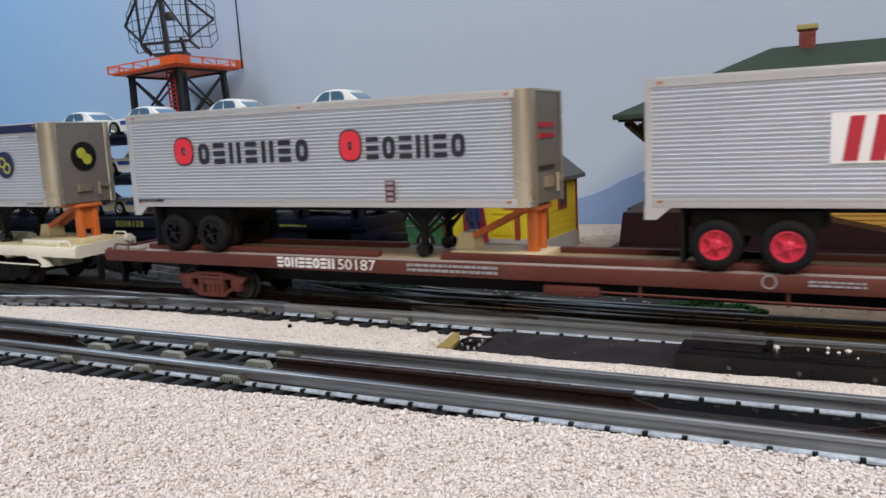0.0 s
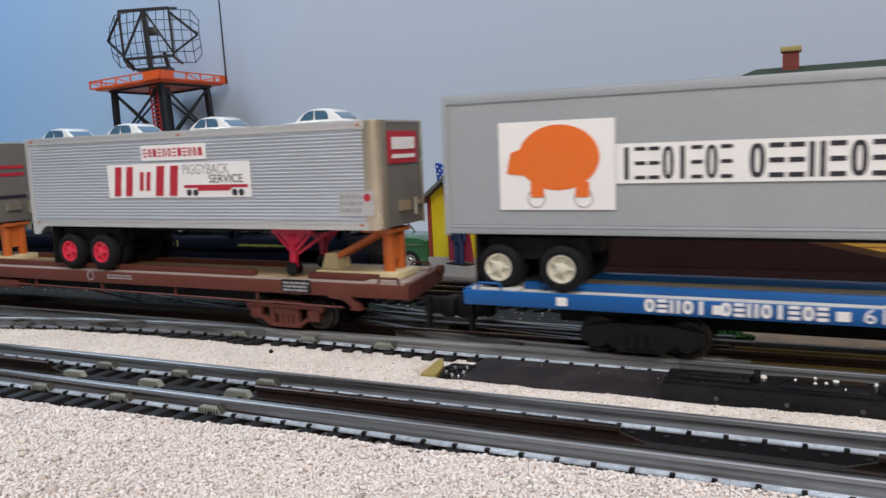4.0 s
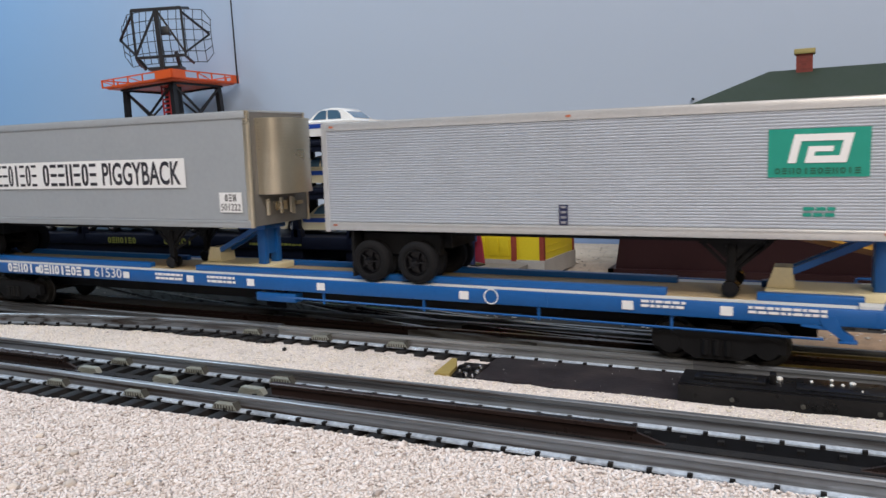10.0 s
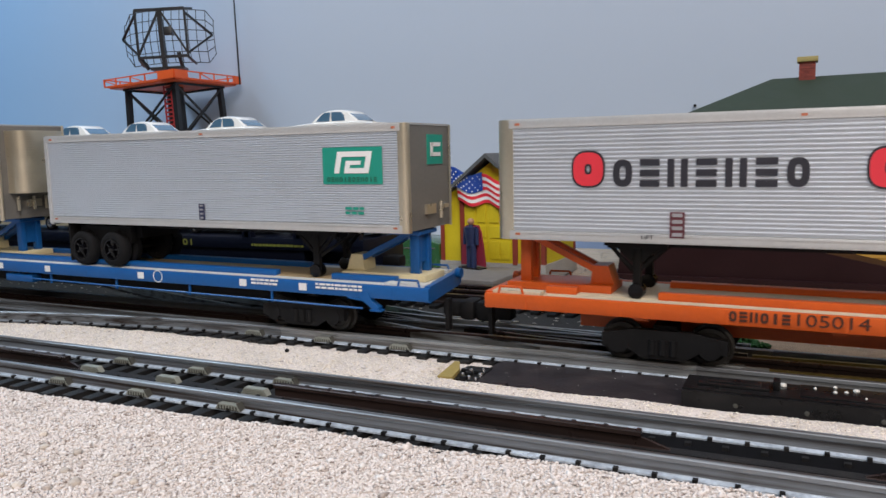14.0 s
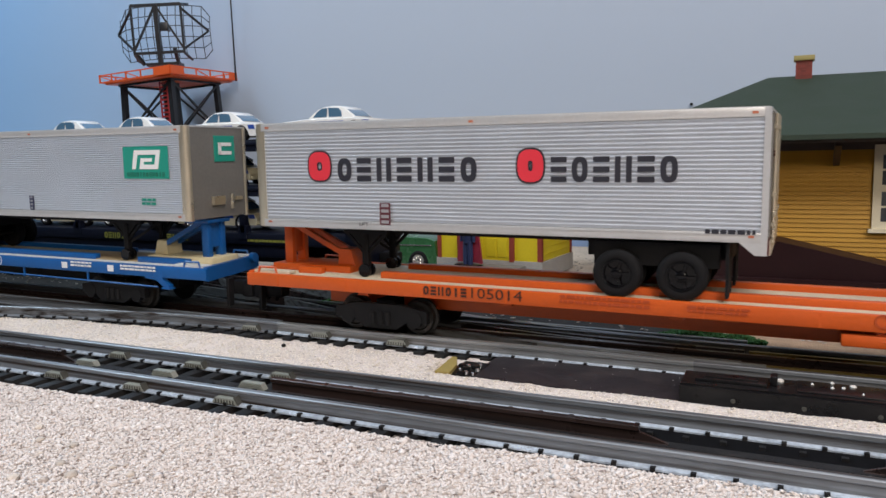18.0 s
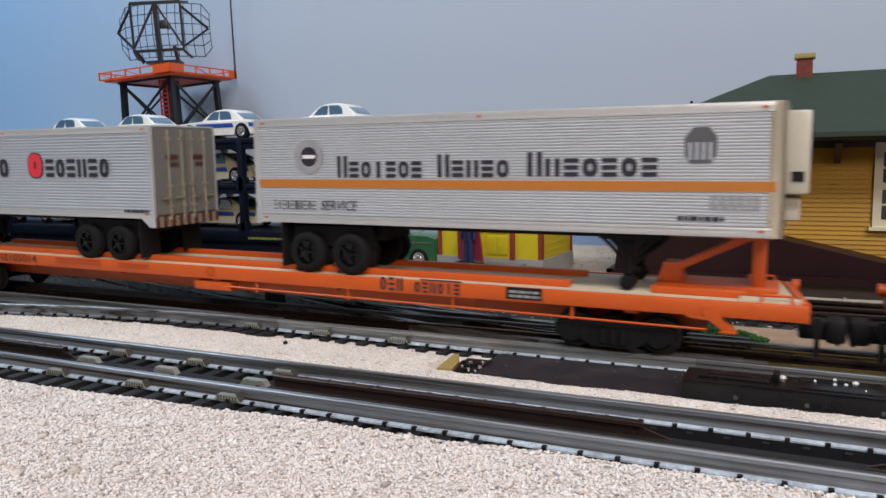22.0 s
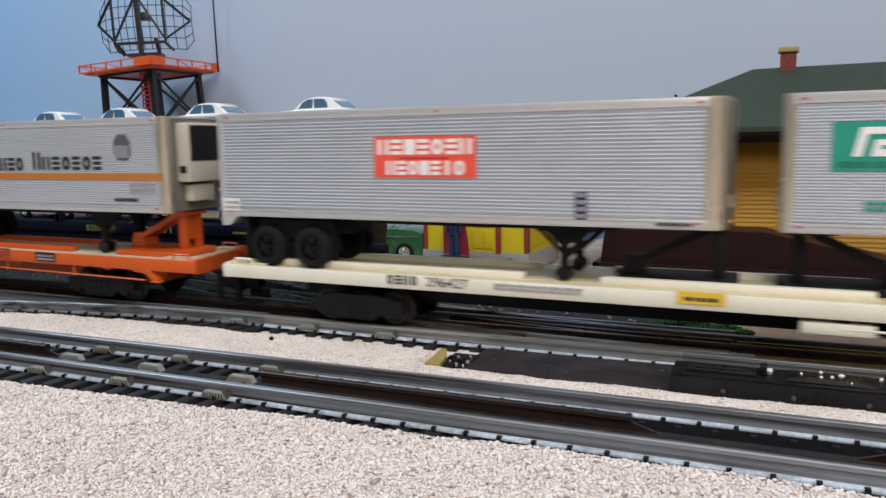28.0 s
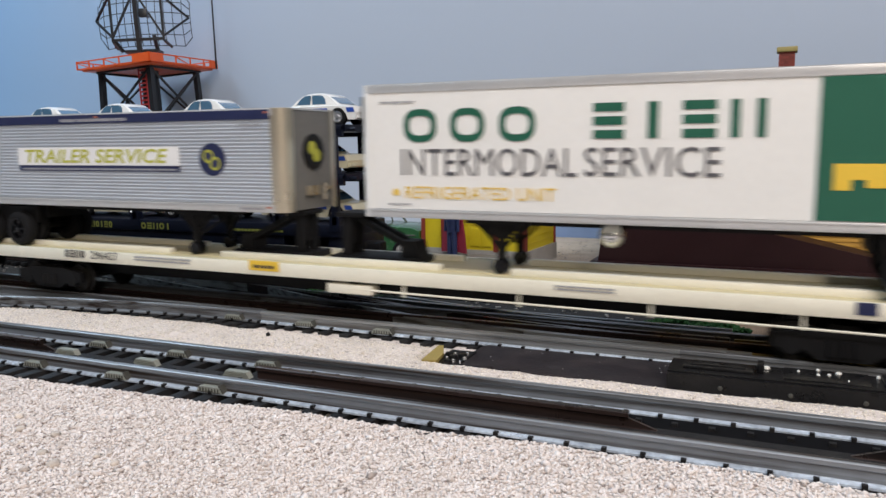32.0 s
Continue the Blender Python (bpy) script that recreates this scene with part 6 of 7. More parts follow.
def green_logo(L, flip):
    tr = trailer("finely ribbed silver trailer with green logo panel", L, skin=PALESILVER, nribs=37, flip=flip, round_front=3.0, depth=0.4, valley=0.3, axles=(32.0, 59.0) if flip else (24.0, 50.0), endskin=DARKEND)
    x0, x1 = (206.3, 241.0) if not flip else (17.0, 52.2)
    pl = plate("logo_panel", x0, x1, 48.0, 66.3, YS + 0.15, GREENINK, tr, "green logo panel")
    bm = B()
    c = (x0 + x1) / 2

    def slant(a, b, z0, z1):
        k = 0.22
        prism(bm, [(c + a + k * (z0 - 58), z0), (c + b + k * (z0 - 58), z0), (c + b + k * (z1 - 58), z1), (c + a + k * (z1 - 58), z1)], "y", YS - 0.25, YS + 0.02)
    slant(-9.5, -6.6, 53.4, 64.2)
    slant(-6.6, 10.5, 61.6, 64.2)
    slant(7.6, 10.5, 56, 61.6)
    slant(-3.6, 10.5, 53.4, 56)
    slant(-3.6, -1, 56, 59.6)
    slant(-1, 5, 57.6, 59.6)
    part("logo", bm, WHITEINK, pl, "white interlocked logo shape")
    marks("lettering_block", 12, x0 + 2.5, x1 - 2.5, 49.2, 51.6, YS, DKGREEN, pl, 0.75)
    a = 219 if not flip else 29
    lines("serial_print", 2, a, a + 11, 33, 37.6, YS, GREENINK, tr, 5)
    a = 122.6 if not flip else 131.2
    small_plate(tr, a, a + 4.0, 28.3, 37.2, YS + 0.1)
    if not flip:
        bm = B()
        box(bm, L - 0.9, L - 0.2, -3, 14, 57, 72)
        pn = part("nose_panel", bm, GREENINK, tr, "green panel on the nose")
        bm = B()
        box(bm, L - 0.3, L + 0.1, 0, 11, 61, 63)
        box(bm, L - 0.3, L + 0.1, 0, 11, 66, 68)
        box(bm, L - 0.3, L + 0.1, 0, 2.4, 61, 68)
        part("logo", bm, WHITEINK, pn)
    else:
        for yy in (-17, 6):
            bm = B()
            box(bm, L + 0.6, L + 2.3, yy, yy + 6.5, 57.5, 62.5)
            part("door_mark", bm, GREENINK, tr, "green handle block on the door")
        bm = B()
        box(bm, L + 0.6, L + 1.6, 4, 20, 41, 43.4)
        part("door_mark", bm, GREENINK, tr)
    return tr


def fruit():
    L = 255.6
    tr = trailer("silver ribbed reefer trailer with an orange stripe", L, nribs=34, valley=0.3, axles=(29.0, 55.3), round_front=4.0, endskin=DARKEND, post=CHAMP, reefer=("box", REEFER_WHITE, 8.5), depth=0.5, skin=mat("pale_ribbed_paint", (0.60, 0.63, 0.67), 0.38, 0.4, 0.04, 60))
    y = YS + 0.1
    plate("stripe", 0.2, L - 3.2, 42.2, 46.4, y, STRIPEINK, tr, "orange waist stripe")
    disc("emblem", 34.2, 57.8, 8.4, y, SILVER, tr, 28)
    ring("emblem_ring", 34.2, 57.8, 8.6, 3.2, y - 0.15, GREYINK, tr)
    disc("emblem_core", 34.2, 57.8, 5.0, y - 0.15, INK, tr, 24)
    bm = B()
    box(bm, 30.5, 38, y - 0.45, y - 0.2, 56.9, 58.7)
    part("emblem_bar", bm, WHITEINK, tr)
    for a, b, z0, n, sb in ((51.1, 99.6, 47.4, 7, "toitot"), (106.5, 143.6, 47.7, 5, "tnto"), (150.7, 209.0, 48.2, 7, "ntotot")):
        first = (b - a) / n
        marks("lettering_block", 1, a, a + first, z0, z0 + 10.6, y, INK, tr, 0.82, "n", 0.3)
        marks("lettering_block", n - 1, a + first, b, z0, z0 + 7.8, y, INK, tr, 0.78, sb, 0.3)
    bm = B()
    prism(bm, [(217.8, 64), (217.8, 57), (220, 53.6), (228, 53.6), (230.2, 57), (230.2, 64), (227, 68), (221, 68)], "y", y - 0.12, y)
    sh = part("shield", bm, SOFTINK, tr, "grey shield emblem")
    bm = B()
    for i in range(4):
        box(bm, 219.4 + i * 2.6, 220.5 + i * 2.6, y - 0.3, y - 0.1, 55, 62)
    part("shield_bar", bm, SILVER, sh)
    marks("lettering_block", 10, 11.4, 38, 31, 35.6, y, SOFTINK, tr, 0.72, "titotbntot", 0.22)
    words("service_text", "SERVICE", 40.5, 62.3, 31, 35.8, y, INK, tr, slant=0.25)
    lines("small_print", 3, 228, 246.7, 35.0, 41.3, y, GREYINK, tr, 6)
    lines("serial_print", 1, 215.6, 234.3, 30.2, 33.4, y, INK, tr, 7)
    return tr


def western(L):
    tr = trailer("silver ribbed trailer with a vermilion name panel", L, nribs=27, dip=5.0, leg_at=69.0, axles=(26.5, 54.0))
    pl = plate("name_panel", 93.5, 146.0, 44.6, 64.0, YS, VERM, tr, "vermilion name panel")
    marks("lettering_block", 7, 95.5, 145, 55.5, 62.6, YS - 0.15, WHITEINK, pl, 0.84, "ntbtotn", 0.34)
    marks("lettering_block", 7, 100, 141, 46.0, 52.6, YS - 0.15, WHITEINK, pl, 0.84, "ntobtio", 0.34)
    lines("slogan_print", 1, 107, 133, 53.4, 54.8, YS - 0.15, DKRED, pl, 2)
    small_plate(tr, 191.6, 196.8, 27.1, 39.0, YS - 0.3)
    q = plate("rear_tag", 1.5, 12.5, 27.0, 33.4, YS - 0.3, WHITEINK, tr)
    lines("tag_print", 2, 3, 12, 28, 33, YS - 0.45, GREYINK, q, 9)
    lines("serial_print", 1, 226, 240, 25.4, 27.6, YS - 0.5, INK, tr, 10)
    return tr


def service(L):
    tr = trailer("silver ribbed trailer with dark blue top band", L, nribs=24, dip=5.0, leg_at=70.0, axles=(25.7, 53.8))
    plate("top_band", 2.5, L - 9, 71.8, 76.6, YS - 0.15, NAVY, tr, "dark blue band under the roof")
    lines("band_print", 1, 100, 152, 72.8, 75.6, YS - 0.3, GREYINK, tr, 12)
    pl = plate("name_panel", 61.9, 188.2, 48.0, 58.4, YS, WHITEINK, tr, "white panel with olive lettering")
    words("panel_text", "TRAILER SERVICE", 68.5, 180, 49.3, 57.2, YS - 0.15, OLIVEINK, pl, 0.02, 0.2)
    q = plate("slogan_band", 62.5, 188.2, 44.6, 47.8, YS, NAVY, tr)
    lines("slogan_print", 1, 66, 186, 45.3, 47.0, YS - 0.15, GREYINK, q, 13)
    em = disc("emblem", 210.4, 51.4, 8.7, YS, NAVY, tr, 30, 1.0, "dark blue round emblem")
    ring("emblem_mark", 208, 53, 3.6, 1.2, YS - 0.15, OLIVEINK, em, 18)
    ring("emblem_mark", 212.2, 49.2, 3.6, 1.2, YS - 0.15, OLIVEINK, em, 18)
    for z in (69.5, 26.5):
        lines("serial_print", 1, 228, 243, z - 1.2, z + 0.8, YS - 0.4, GREYINK, tr, 14)
    bm = B()
    turned(bm, L - 0.6, 0, 55, [(9.5, 0), (9.5, 0.9)], 26, "x")
    nm = part("nose_emblem", bm, BLACK, tr, "black round emblem on the nose")
    bm = B()
    turned(bm, L + 0.3, -2, 57, [(3.6, 0), (3.4, 0.3)], 16, "x")
    turned(bm, L + 0.3, 2, 53, [(3.6, 0), (3.4, 0.3)], 16, "x")
    part("emblem_mark", bm, OLIVEINK, nm)
    return tr


def soo():
    L = 287.0
    tr = trailer("glossy white and green reefer trailer with yellow lettering", L, 86.0, flip=True, nribs=0, skin=WHITEBODY, endskin=WHITEBODY, post=WHITEBODY, round_front=3.0, leg_at=67.0, reefer=("box", WHITEBODY, 4.5), rail_mat=SILVER2)
    y = YS + 0.2
    marks("lettering_block", 3, 22.4, 93, 59.4, 74.6, y, DKGREEN, tr, 0.72, "o", 0.2)
    marks("lettering_block", 4, 111.5, 184, 60.2, 75.0, y, DKGREEN, tr, 0.72, "titn", 0.24)
    words("panel_text", "INTERMODAL", 21.1, 104.9, 44.0, 56.4, y, SOFTINK, tr)
    words("panel_text", "SERVICE", 108.1, 163, 44.4, 56.6, y, SOFTINK, tr)
    words("panel_text", "REFRIGERATED UNIT", 23.0, 95.8, 33.2, 39.0, y, YELLOWINK, tr)
    disc("dot", 18, 36, 1.8, y, YELLOWINK, tr, 14)
    pl = plate("green_field", 197.2, L - 3, 28.4, 82.2, y, DKGREEN, tr, "dark green end field")
    bm = B()
    for x0, x1, z0, z1 in ((203, 226, 44, 50), (203, 209, 40, 44), (214, 240, 41, 46)):
        box(bm, x0, x1, y - 0.4, y - 0.15, z0, z1)
    part("yellow_mark", bm, YELLOWINK, pl, "yellow angular mark")
    lines("small_print", 1, 10, 28, 77.5, 79, y, GREYINK, tr, 15)
    lines("small_print", 1, 14, 26, 30, 31.4, y, GREYINK, tr, 16)
    bm = B()
    bmesh.ops.create_icosphere(bm, subdivisions=3, radius=5.5, matrix=Matrix.Translation((118, -14, 18)))
    part("fuel_tank", bm, CHROME, tr, "round chrome tank")
    return tr


# ---- flat cars; local x from the left end, z = 0 on the rail head ----
DECK = 26.9
LIFT = 2.0
CARS = []


def wheelset(parent, x):
    bm = B()
    cyl(bm, (0, -19, 0), (0, 19, 0), 1.8, 10)
    for s in (-1, 1):
        turned(bm, 0, s * 16.6, 0, [(9.6, s * -2.4), (9.6, s * -1.4), (8.3, s * -1.0), (8.1, s * 1.8), (6.4, s * 1.9), (5.8, s * 1.2), (2.6, s * 1.2), (2.2, s * 2.0)], 24)
    return part("wheelset", bm, mat("dark_wheel_steel", (0.04, 0.038, 0.036), 0.45, 0.6, 0.3, 200), parent, "", at=(x, 0, 8.2))


def truck(car, x, material, arch):
    bm = B()
    box(bm, x - 5, x + 5, -19, 19, 7, 16)
    tk = part("truck", bm, FRAMEBLK, car)
    for s in (-1, 1):
        bm = B()
        y0, y1 = s * 21.0, s * 24.4
        y0, y1 = min(y0, y1), max(y0, y1)
        if arch:
            bar(bm, (x - 25, s * 22.7, 12.6), (x + 25, s * 22.7, 12.6), 3.0, 1.8)
            for k in (-1, 1):
                bar(bm, (x + k * 24, s * 22.7, 11.6), (x + k * 9, s * 22.7, 2.8), 3.0, 1.9)
                bar(bm, (x + k * 22, s * 22.7, 12.6), (x + k * 9, s * 22.7, 14.8), 3.0, 1.6)
                bar(bm, (x + k * 8, s * 22.7, 14.5), (x + k * 8, s * 22.7, 2.4), 3.2, 2.6)
                rbox(bm, x + k * 18.5 - 3.6, x + k * 18.5 + 3.6, y0 - 0.4, y1 + 0.4, 5.2, 12.2, 0.9)
            bar(bm, (x - 10, s * 22.7, 2.4), (x + 10, s * 22.7, 2.4), 3.2, 1.8)
            bar(bm, (x - 9, s * 22.7, 14.9), (x + 9, s * 22.7, 14.9), 3.0, 1.6)
            for k in (-3.4, 0, 3.4):
                cyl(bm, (x + k, s * 22.2, 3.2), (x + k, s * 22.2, 8.2), 1.5, 10)
            box(bm, x - 6.4, x + 6.4, y0 + 0.6, y1 - 0.4, 8.2, 11.4)
        else:
            prism(bm, [(x - 26, 12.4), (x - 12, 15), (x + 12, 15), (x + 26, 12.4), (x + 26, 6.5), (x + 15, 6.5), (x + 9, 2.6), (x - 9, 2.6), (x - 15, 6.5), (x - 26, 6.5)], "y", y0, y1)
            for k in (-1, 1):
                turned(bm, x + k * 19, s * 23.4, 8.4, [(4.4, -1.4), (4.4, 1.6), (2.4, 2.4)], 16)
            for k in (-4.4, 0, 4.4):
                cyl(bm, (x + k, s * 24.4, 4.6), (x + k, s * 24.4, 11), 1.6, 10)
        part("side_frame", bm, material, tk)
    return [wheelset(tk, x - 18.5), wheelset(tk, x + 18.5)]


def flat_car(label, L, paint, deck_mat, truck_mat, arch, legs, hitches, hitch_mat, hitch_base, belly, rod=True, centre_mat=None):
    centre_mat = centre_mat or DECKPLANK
    car = thing("flat_car", label, "flat car", "flat cars of the train")
    D = DECK
    bm = B()
    prism(bm, [(3, -26.4), (L - 3, -26.4), (L - 10, 26.4), (3, 26.4)], "z", D - 2.2, D - 0.2)
    part("deck", bm, deck_mat, car, "pale running deck")
    bm = B()
    box(bm, 30, L - 30, -16.6, 16.6, D - 0.6, D + 0.15)
    part("centre_deck", bm, centre_mat, car, "worn tan deck between the guide strips")
    for s in (-1, 1):
        bm = B()
        y = s * 26.8
        rbox(bm, 0, L if s < 0 else L - 8, y - 1.2, y + 1.2, D - 6.4, D + 0.3, 0.35)
        if belly:
            prism(bm, [(125, D - 6.2), (L - 125, D - 6.2), (L - 165, D - 11.5), (165, D - 11.5)], "y", s * 15 - 1, s * 15 + 1)
        for k in range(14):
            xx = 20 + k * (L - 40) / 13
            box(bm, xx - 0.5, xx + 0.5, y - 1.35, y + 1.35, D - 6.2, D - 0.2)
        part("side_sill", bm, paint, car)
        # raised guide strips, broken at the landing legs
        cuts = [26] + [v for l in sorted(legs) for v in (l - 26, l + 10)] + [L - 24]
        for a, b in zip(cuts[::2], cuts[1::2]):
            bm = B()
            rbox(bm, a, b, s * 15.0 - 2.2, s * 15.0 + 2.2, D - 0.3, D + 3.0, 0.4)
            part("guide_strip", bm, paint, car)
        for x0, d in ((0, 1), (L, -1)):
            bm = B()
            box(bm, *sorted((x0 + d * (3.2 if s < 0 else 12), x0 + d * 26)), s * 22 - 3.4, s * 22 + 3.4, D + 0.2, D + 1.4)
            part("end_plate", bm, deck_mat, car)
        for x0, d in ((0, 1), (L, -1)):
            bm = B()
            xs = x0 + d * (12 if s < 0 else 20)
            pts = [(xs - 6, s * 25.4, D + 0.2), (xs - 5, s * 25.4, D + 3.4), (xs + 5, s * 25.4, D + 3.4), (xs + 6, s * 25.4, D + 0.2)]
            for p, q in zip(pts, pts[1:]):
                cyl(bm, p, q, 0.6, 6)
            part("grab_iron", bm, paint, car)
            if (x0 == 0) != (s > 0):
                continue
            bm = B()
            xr, ya, yb = x0 + d * 34, min(s * 24.6, s * 28.2), max(s * 24.6, s * 28.2)
            prism(bm, [(xr, D - 2.6), (xr + d * 6, D - 2.6), (xr + d * 4.4, D - 7), (xr + d * 0.6, D - 9.6), (xr - d * 3.4, D - 12.6), (xr - d * 6.4, D - 12.6), (xr - d * 6.4, D - 10.6), (xr - d * 2.4, D - 8)], "y", ya, yb)
            rbox(bm, *sorted((xr - d * 7.6, xr - d * 1)), ya - 0.5, yb + 0.5, D - 13, D - 12, 0.3)
            bar(bm, (xr + d * 2, s * 27.4, D - 7.6), (xr + d * 12, s * 27.4, D - 6.6), 1.0, 1.3)
            part("step", bm, paint, car)
    bm = B()
    box(bm, 40, L - 40, -8, 8, D - 16, D - 2)
    for k in range(7):
        box(bm, 70 + k * (L - 140) / 6 - 2, 74 + k * (L - 140) / 6, -25.4, 25.4, D - 8, D - 2)
    part("centre_sill", bm, FRAMEBLK if not belly else paint, car)
    for x0 in (0, L):
        bm = B()
        e = 8 if x0 else 0
        prism(bm, [(x0, -26.2), (x0 - e, 26.2), (x0 - e + (-3 if e else 3), 26.2), (x0 + (-3 if e else 3), -26.2)], "z", D - 7.0, D + 1.0)
        cyl(bm, (x0 - e * 0.9, 20, D + 0.5), (x0 - e * 0.9 + (3 if e else -3), 20, D + 0.5), 2.8, 12)
        part("end_sill", bm, paint, car)
        bm = B()
        d = -1 if x0 == 0 else 1
        rbox(bm, *sorted((x0 - d * 4, x0 + d * 9)), -4, 4, 9, 17, 1)
        rbox(bm, *sorted((x0 + d * 6, x0 + d * 14.2)), -6.5, 6.5, 8, 18, 2)
        box(bm, *sorted((x0 + d * 2, x0 + d * 4)), -14, -10, 4, 20)
        cyl(bm, (x0 + d * 4, 9, 14), (x0 + d * 12, 12, 4), 1.2, 8)
        part("coupler", bm, FRAMEBLK, car, "black knuckle coupler")
    if rod:
        bm = B()
        y = -26.6
        cyl(bm, (L * 0.5, y, D - 10.2), (L - 38, y, D - 12.2), 0.55, 6)
        for k in range(4):
            xx = L * 0.55 + k * 58
            bar(bm, (xx, y, D - 6), (xx, y, D - 12.4), 0.9, 1.1)
        rbox(bm, L * 0.5 - 14, L * 0.5 + 12, -27, -20, D - 13, D - 8, 0.8)
        part("brake_rigging", bm, paint, car)
    for hx, d in hitches:
        bm = B()
        rbox(bm, *sorted((hx - d * 42, hx + d * 8)), -11.5, 11.5, D, D + 3.6, 0.5)
        ht = part("hitch", bm, hitch_base, car, "trailer hitch on its base")
        bm = B()
        prism(bm, [(hx - d * 42, D + 3), (hx - d * 31, D + 3), (hx - d * 32, D + 12), (hx - d * 39, D + 12)], "y", -6, 6)
        part("hitch_block", bm, hitch_mat if hitch_base is not HITCHCREAM else HITCHCREAM, ht)
        bm = B()
        for y in (-5.6, 5.6):
            rbox(bm, hx - 2.6, hx + 2.6, y - 1.8, y + 1.8, D + 2, D + 25.2, 0.4)
            bar(bm, (hx - d * 33, y * 0.8, D + 10), (hx - d * 4, y * 0.8, D + 24), 2.4, 2.8)
        box(bm, hx - 1.2, hx + 1.2, -7, 7, D + 9, D + 24)
        rbox(bm, *sorted((hx - d * 14, hx + d * 5)), -9.5, 9.5, D + 23.6, D + 26, 0.6)
        part("stanchion", bm, hitch_mat, ht)
    tm = FRAMEBLK if truck_mat is BLACK else truck_mat
    sets = truck(car, 80, tm, arch) + truck(car, L - 77, tm, arch)
    CARS.append((car, sets))
    return car


YD = -28.3
LC = 597.0


def dz(v):
    return DECK + LIFT + v


# where each car's left end rides along the train, in millimetres
U_CARS = (-1825.0, -1206.0, -586.0, 40.0, 666.0, 1282.0, 1902.0)


def build_train():
    """Cars and their loads, from the head end to the tail."""
    # ivory car that leaves first
    u = U_CARS[0]
    ship(flat_car("ivory flat car with orange hitches at the end", 591.0, CREAMCAR, DECKCREAM, BLACK, False, [516], [(571, 1)], HITCHORANGE, HITCHCREAM, True, centre_mat=DECKCREAM), u, "car")
    ship(service(254), -1504.0)
    # brown car
    u = U_CARS[1]
    c = flat_car("freight-brown flat car carrying two trailers", 591.0, BROWN, DECKBROWN, BROWN, True, [-928.9 - 62 - u, -628.5 - 62 - u], [(-936 - u, 1), (-637 - u, 1)], HITCHORANGE, HITCHCREAM, False)
    marks("lettering_block", 8, 132.6, 170, dz(-7.2), dz(-1.8), YD, WHITEINK, c, 0.84, "tonttotn", 0.3)
    words("car_number", "50187", 171.5, 194, dz(-7.2), dz(-1.8), YD, WHITEINK, c)
    lines("stencil_print", 2, 212, 260, dz(-6.4), dz(-1.6), YD, GREYINK, c, 21)
    q = plate("data_plate", 516.7, 535, dz(-7.4), dz(-0.8), YD, BLACK, c, "black stencil data plate")
    lines("plate_print", 3, 518, 534, dz(-6.8), dz(-1.2), YD - 0.2, GREYINK, q, 22)
    ring("round_mark", 376, dz(-4.2), 2.9, 0.6, YD, GREYINK, c, 18)
    lines("stencil_print", 2, 390, 410, dz(-5.4), dz(-2.4), YD, GREYINK, c, 23)
    ship(c, u, "car")
    ship(southern(250, False), -1178.6, lift=0.4)
    ship(dixie(), -878.5, lift=0.7)
    # blue car
    u = U_CARS[2]
    c = flat_car("bright blue flat car with white lettering", LC, BLUE, DECKGREY, BLACK, False, [-300.8 - 62 - u, 0.3 - 62 - u], [(-312 - u, 1), (-7 - u, 1)], BLUE, HITCHCREAM, False)
    marks("lettering_block", 5, 82.5, 108, dz(-7.2), dz(-1.6), YD, WHITEINK, c, 0.8)
    marks("lettering_block", 8, 112.5, 152, dz(-7.2), dz(-1.6), YD, WHITEINK, c, 0.8)
    words("car_number", "61530", 162.8, 185.6, dz(-7.0), dz(-1.4), YD, WHITEINK, c)
    for x in (44.5, 109.3, 153.6, 187, 237, 280, 325.5, 406, 482, 521.5):
        plate("white_square", x, x + 4.8, dz(-6.8), dz(-3.0), YD, WHITEINK, c)
    lines("stencil_print", 2, 213, 234, dz(-6.2), dz(-1.6), YD, WHITEINK, c, 24)
    lines("stencil_print", 2, 252, 272, dz(-6.2), dz(-1.6), YD, WHITEINK, c, 25)
    lines("stencil_print", 2, 490, 508, dz(-5.2), dz(-1.4), YD, WHITEINK, c, 26)
    lines("stencil_print", 2, 532, 560, dz(-5.2), dz(-1.6), YD, WHITEINK, c, 27)
    ring("round_mark", 422, dz(-4.8), 3.6, 0.5, YD, WHITEINK, c, 20)
    ship(c, u, "car")
    ship(piggy(), -594.5)
    ship(green_logo(254.5, False), -254.3)
    # first orange car
    for k, u in enumerate(U_CARS[3:5]):
        if k == 0:
            lg, hs = [44.6 + 62 - u, 626.4 - 62 - u], [(53 - u, -1), (617 - u, 1)]
        else:
            lg, hs = [942.2 - 62 - u, 1245.3 - 62 - u], [(933 - u, 1), (1236 - u, 1)]
        c = flat_car("orange flat car with black lettering", LC, ORANGE, DECKTAN, BLACK, False, lg, hs, ORANGE, ORANGE, True, centre_mat=DECKTAN)
        marks("lettering_block", 6, 106.5, 130, dz(-6.6), dz(-2.4), YD, BROWNINK, c, 0.75)
        words("car_number", "105014", 131.5, 156.5, dz(-6.6), dz(-1.8), YD, BROWNINK, c)
        lines("stencil_print", 2, 174, 213, dz(-5.6), dz(-1.2), YD, FAINTINK, c, 31)
        lines("stencil_print", 2, 228, 252, dz(-5.6), dz(-2.2), YD, FAINTINK, c, 32)
        ring("round_mark", 298, dz(-4.0), 2.7, 0.7, YD, FAINTINK, c, 18)
        marks("lettering_block", 3, 406, 420, dz(-7.2), dz(-0.8), YD, INK, c, 0.7)
        marks("lettering_block", 6, 425, 450, dz(-7.2), dz(-2.2), YD, INK, c, 0.7)
        bm = B()
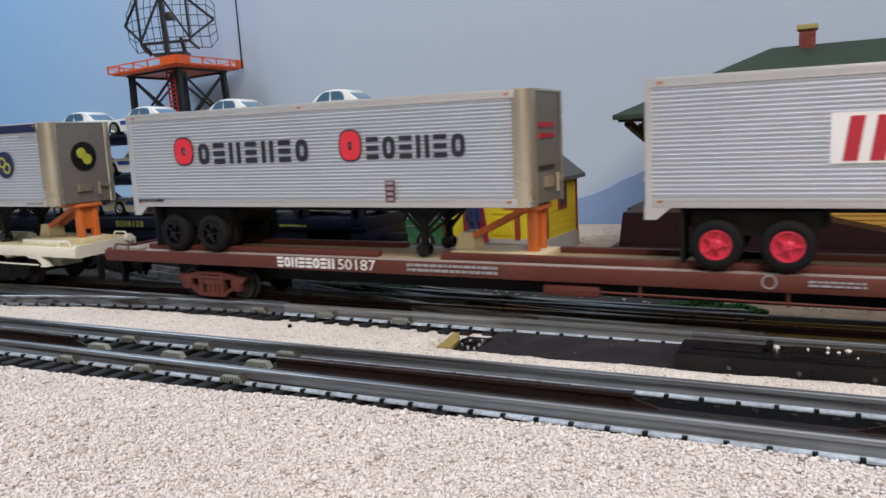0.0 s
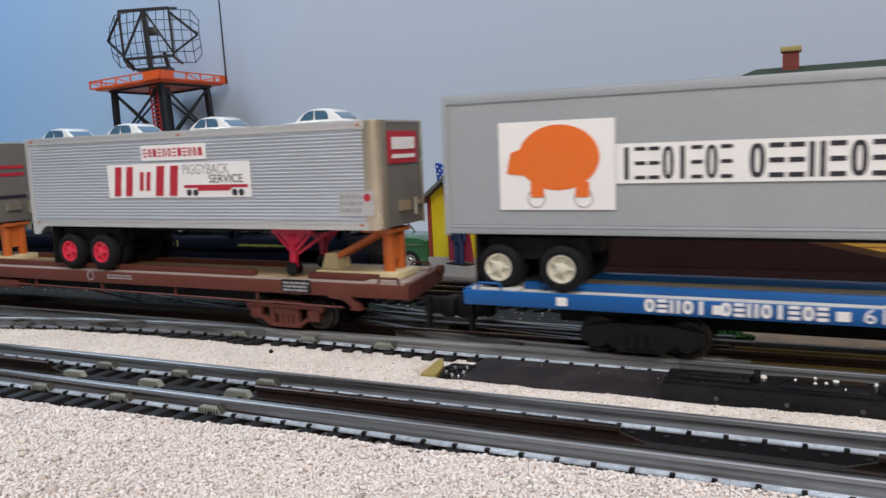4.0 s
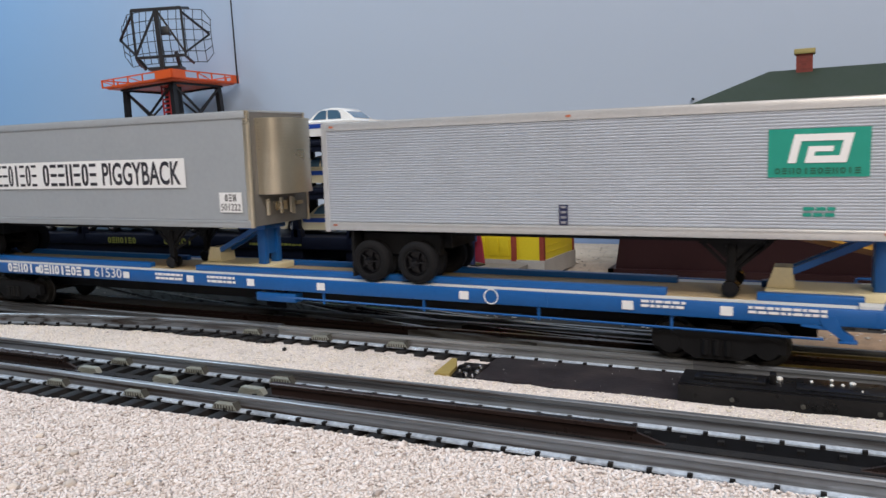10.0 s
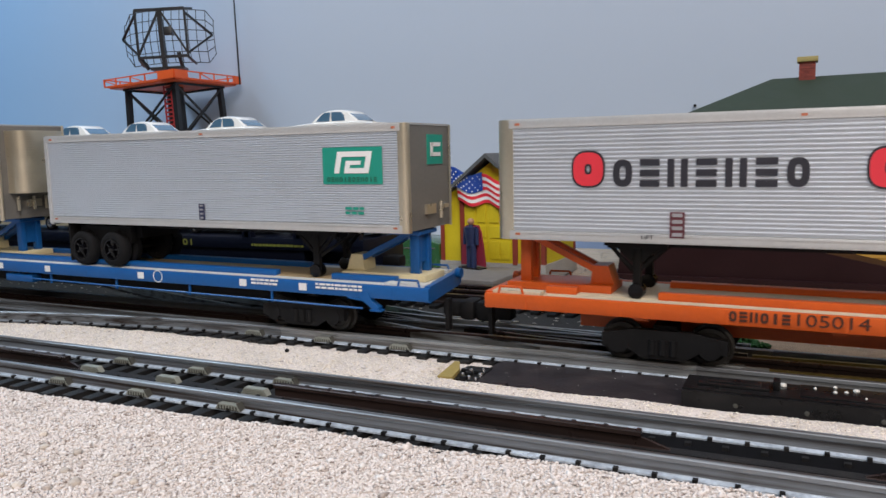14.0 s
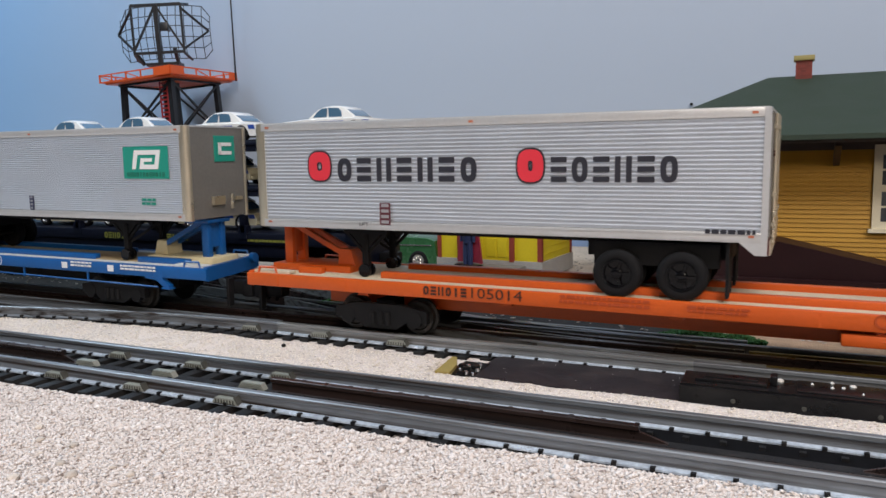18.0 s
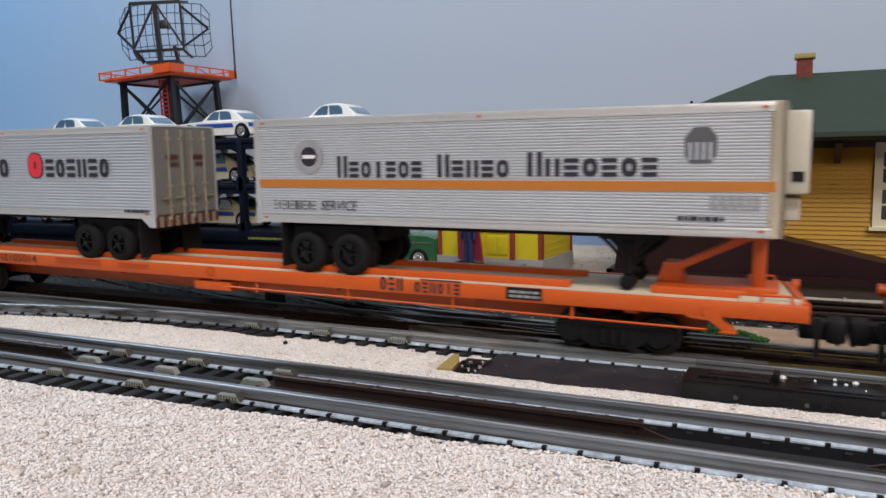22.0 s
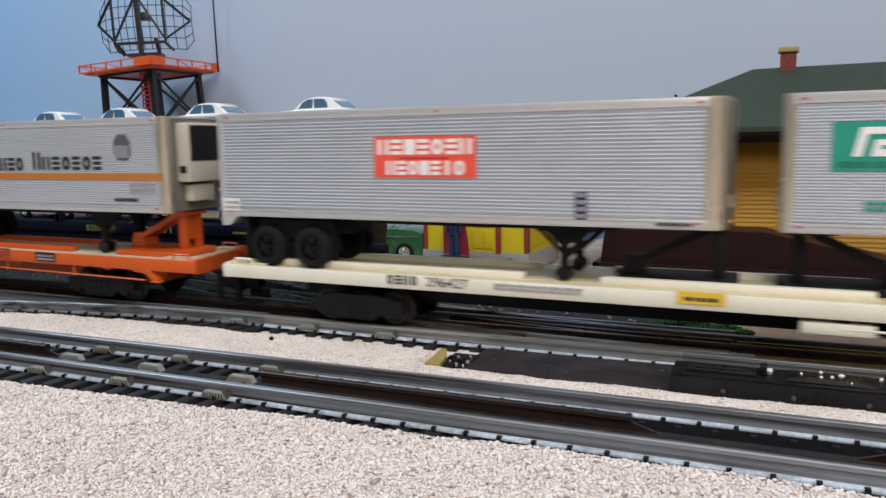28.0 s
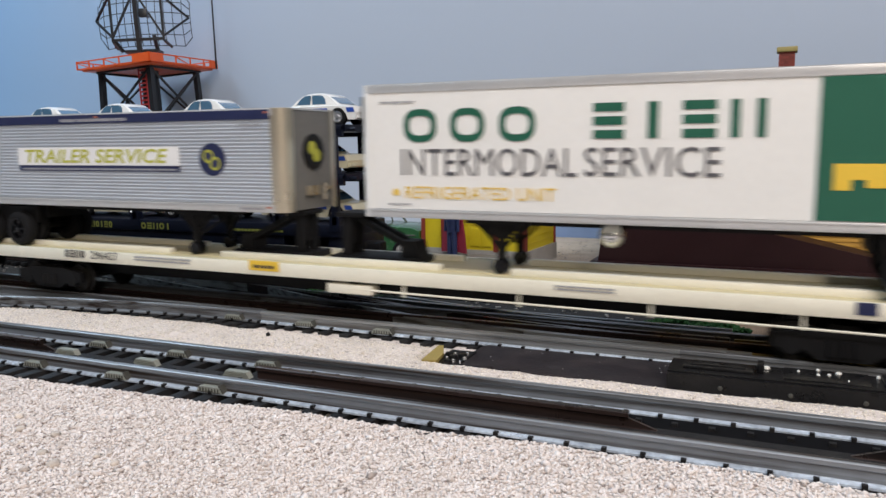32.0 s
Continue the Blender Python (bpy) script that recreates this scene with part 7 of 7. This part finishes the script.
        box(bm, 428, 450, YD - 0.12, YD, dz(-1.3), dz(-0.6))
        part("script_underline", bm, INK, c)
        q = plate("data_plate", 472, 489, dz(-7.0), dz(-1.6), YD, BLACK, c, "black stencil data plate")
        lines("plate_print", 2, 473.5, 488, dz(-6.2), dz(-2.2), YD - 0.2, GREYINK, q, 33)
        ship(c, u, "car")
    ship(southern(252.3, True), 45.2, lift=-0.8)
    fr = ship(fruit(), 370.8)
    ship(western(253), 690.0)
    # ivory cars
    for k, u in enumerate(U_CARS[5:7]):
        if k == 0:
            lg, hs = [1535 - 62 - u, 1554 + 62 - u], [(1531 - u, 1), (1562 - u, -1)]
        else:
            lg, hs = [2161 - 62 - u, 2205.7 + 62 - u], [(2155 - u, 1), (2184 - u, -1)]
        c = flat_car("ivory flat car with dark lettering and black hitches", 591.0, CREAMCAR, DECKCREAM, BLACK, False, lg, hs, FRAMEBLK, FRAMEBLK, False, centre_mat=DECKCREAM)
        marks("lettering_block", 4, 100, 117, dz(-6.2), dz(-1.6), YD, INK, c, 0.75)
        words("car_number", "296427", 121, 142, dz(-6.2), dz(-1.6), YD, INK, c)
        lines("stencil_print", 2, 155, 196, dz(-5.4), dz(-2.0), YD, GREYINK, c, 41)
        q = plate("orange_plate", 235, 254, dz(-6.0), dz(-0.8), YD, YELLOWINK, c, "amber stencil plate")
        lines("plate_print", 1, 238, 251, dz(-4.6), dz(-2.0), YD - 0.2, INK, q, 42)
        plate("dark_plate", 516.6, 524, dz(-6.4), dz(-1.6), YD, NAVY, c)
        lines("stencil_print", 2, 400, 426, dz(-5.0), dz(-2.4), YD, GREYINK, c, 43)
        ship(c, u, "car")
    ship(western(253), 1282.2)
    ship(green_logo(256.5, True), 1554.4)
    ship(service(257), 1904.1)
    ship(soo(), 2205.7)
    # the second fruit reefer copies the first
    ship(copy_thing(fr, Matrix.Identity(4)), 989.4)


build_train()

# ---- what moves ----
GRADE = 0.0085
RAILTOP = 4.3


def rolled(t):
    for (t0, s0), (t1, s1) in zip(TRAIN, TRAIN[1:]):
        if t0 <= t <= t1:
            return s0 + (s1 - s0) * (t - t0) / (t1 - t0)
    return TRAIN[-1][1]


def grade_at(x):
    """The line falls gently past the station and is level beyond."""
    return -GRADE * min(1.0, max(-1.2, x))


def motions():
    for ob, u, base, lift in THINGS:
        z = RAILTOP + (DECK + LIFT if base == "trailer" else 0.0) + (0.15 if base == "trailer" else 0) + lift
        long = 0.6 if base == "car" else 0.27
        rows = []
        for t, s in TRAIN:
            x = u * MM + s
            za, zb = grade_at(x), grade_at(x + long)
            rows.append((t, pose(x, 25.4 * MM, z * MM + za, 0, math.degrees(math.atan((za - zb) / long)), 0)))
        walk(ob, rows)
    # wheelsets turn as the cars roll: one row each quarter turn at most
    rows, last, a0 = [], None, TRAIN[0][1]
    for f in range(0, 961):
        s = rolled(f / 30)
        if last is None or f == 960 or abs(rolled((f + 1) / 30) - last) > 0.0115:
            rows.append((f / 30, (s - a0) / 0.0082))
            last = s
    for car, sets in CARS:
        for ws in sets:
            p = ws.location.copy()
            walk(ws, [(t, Matrix.Translation(p) @ Matrix.Rotation(a, 4, "Y")) for t, a in rows])


motions()
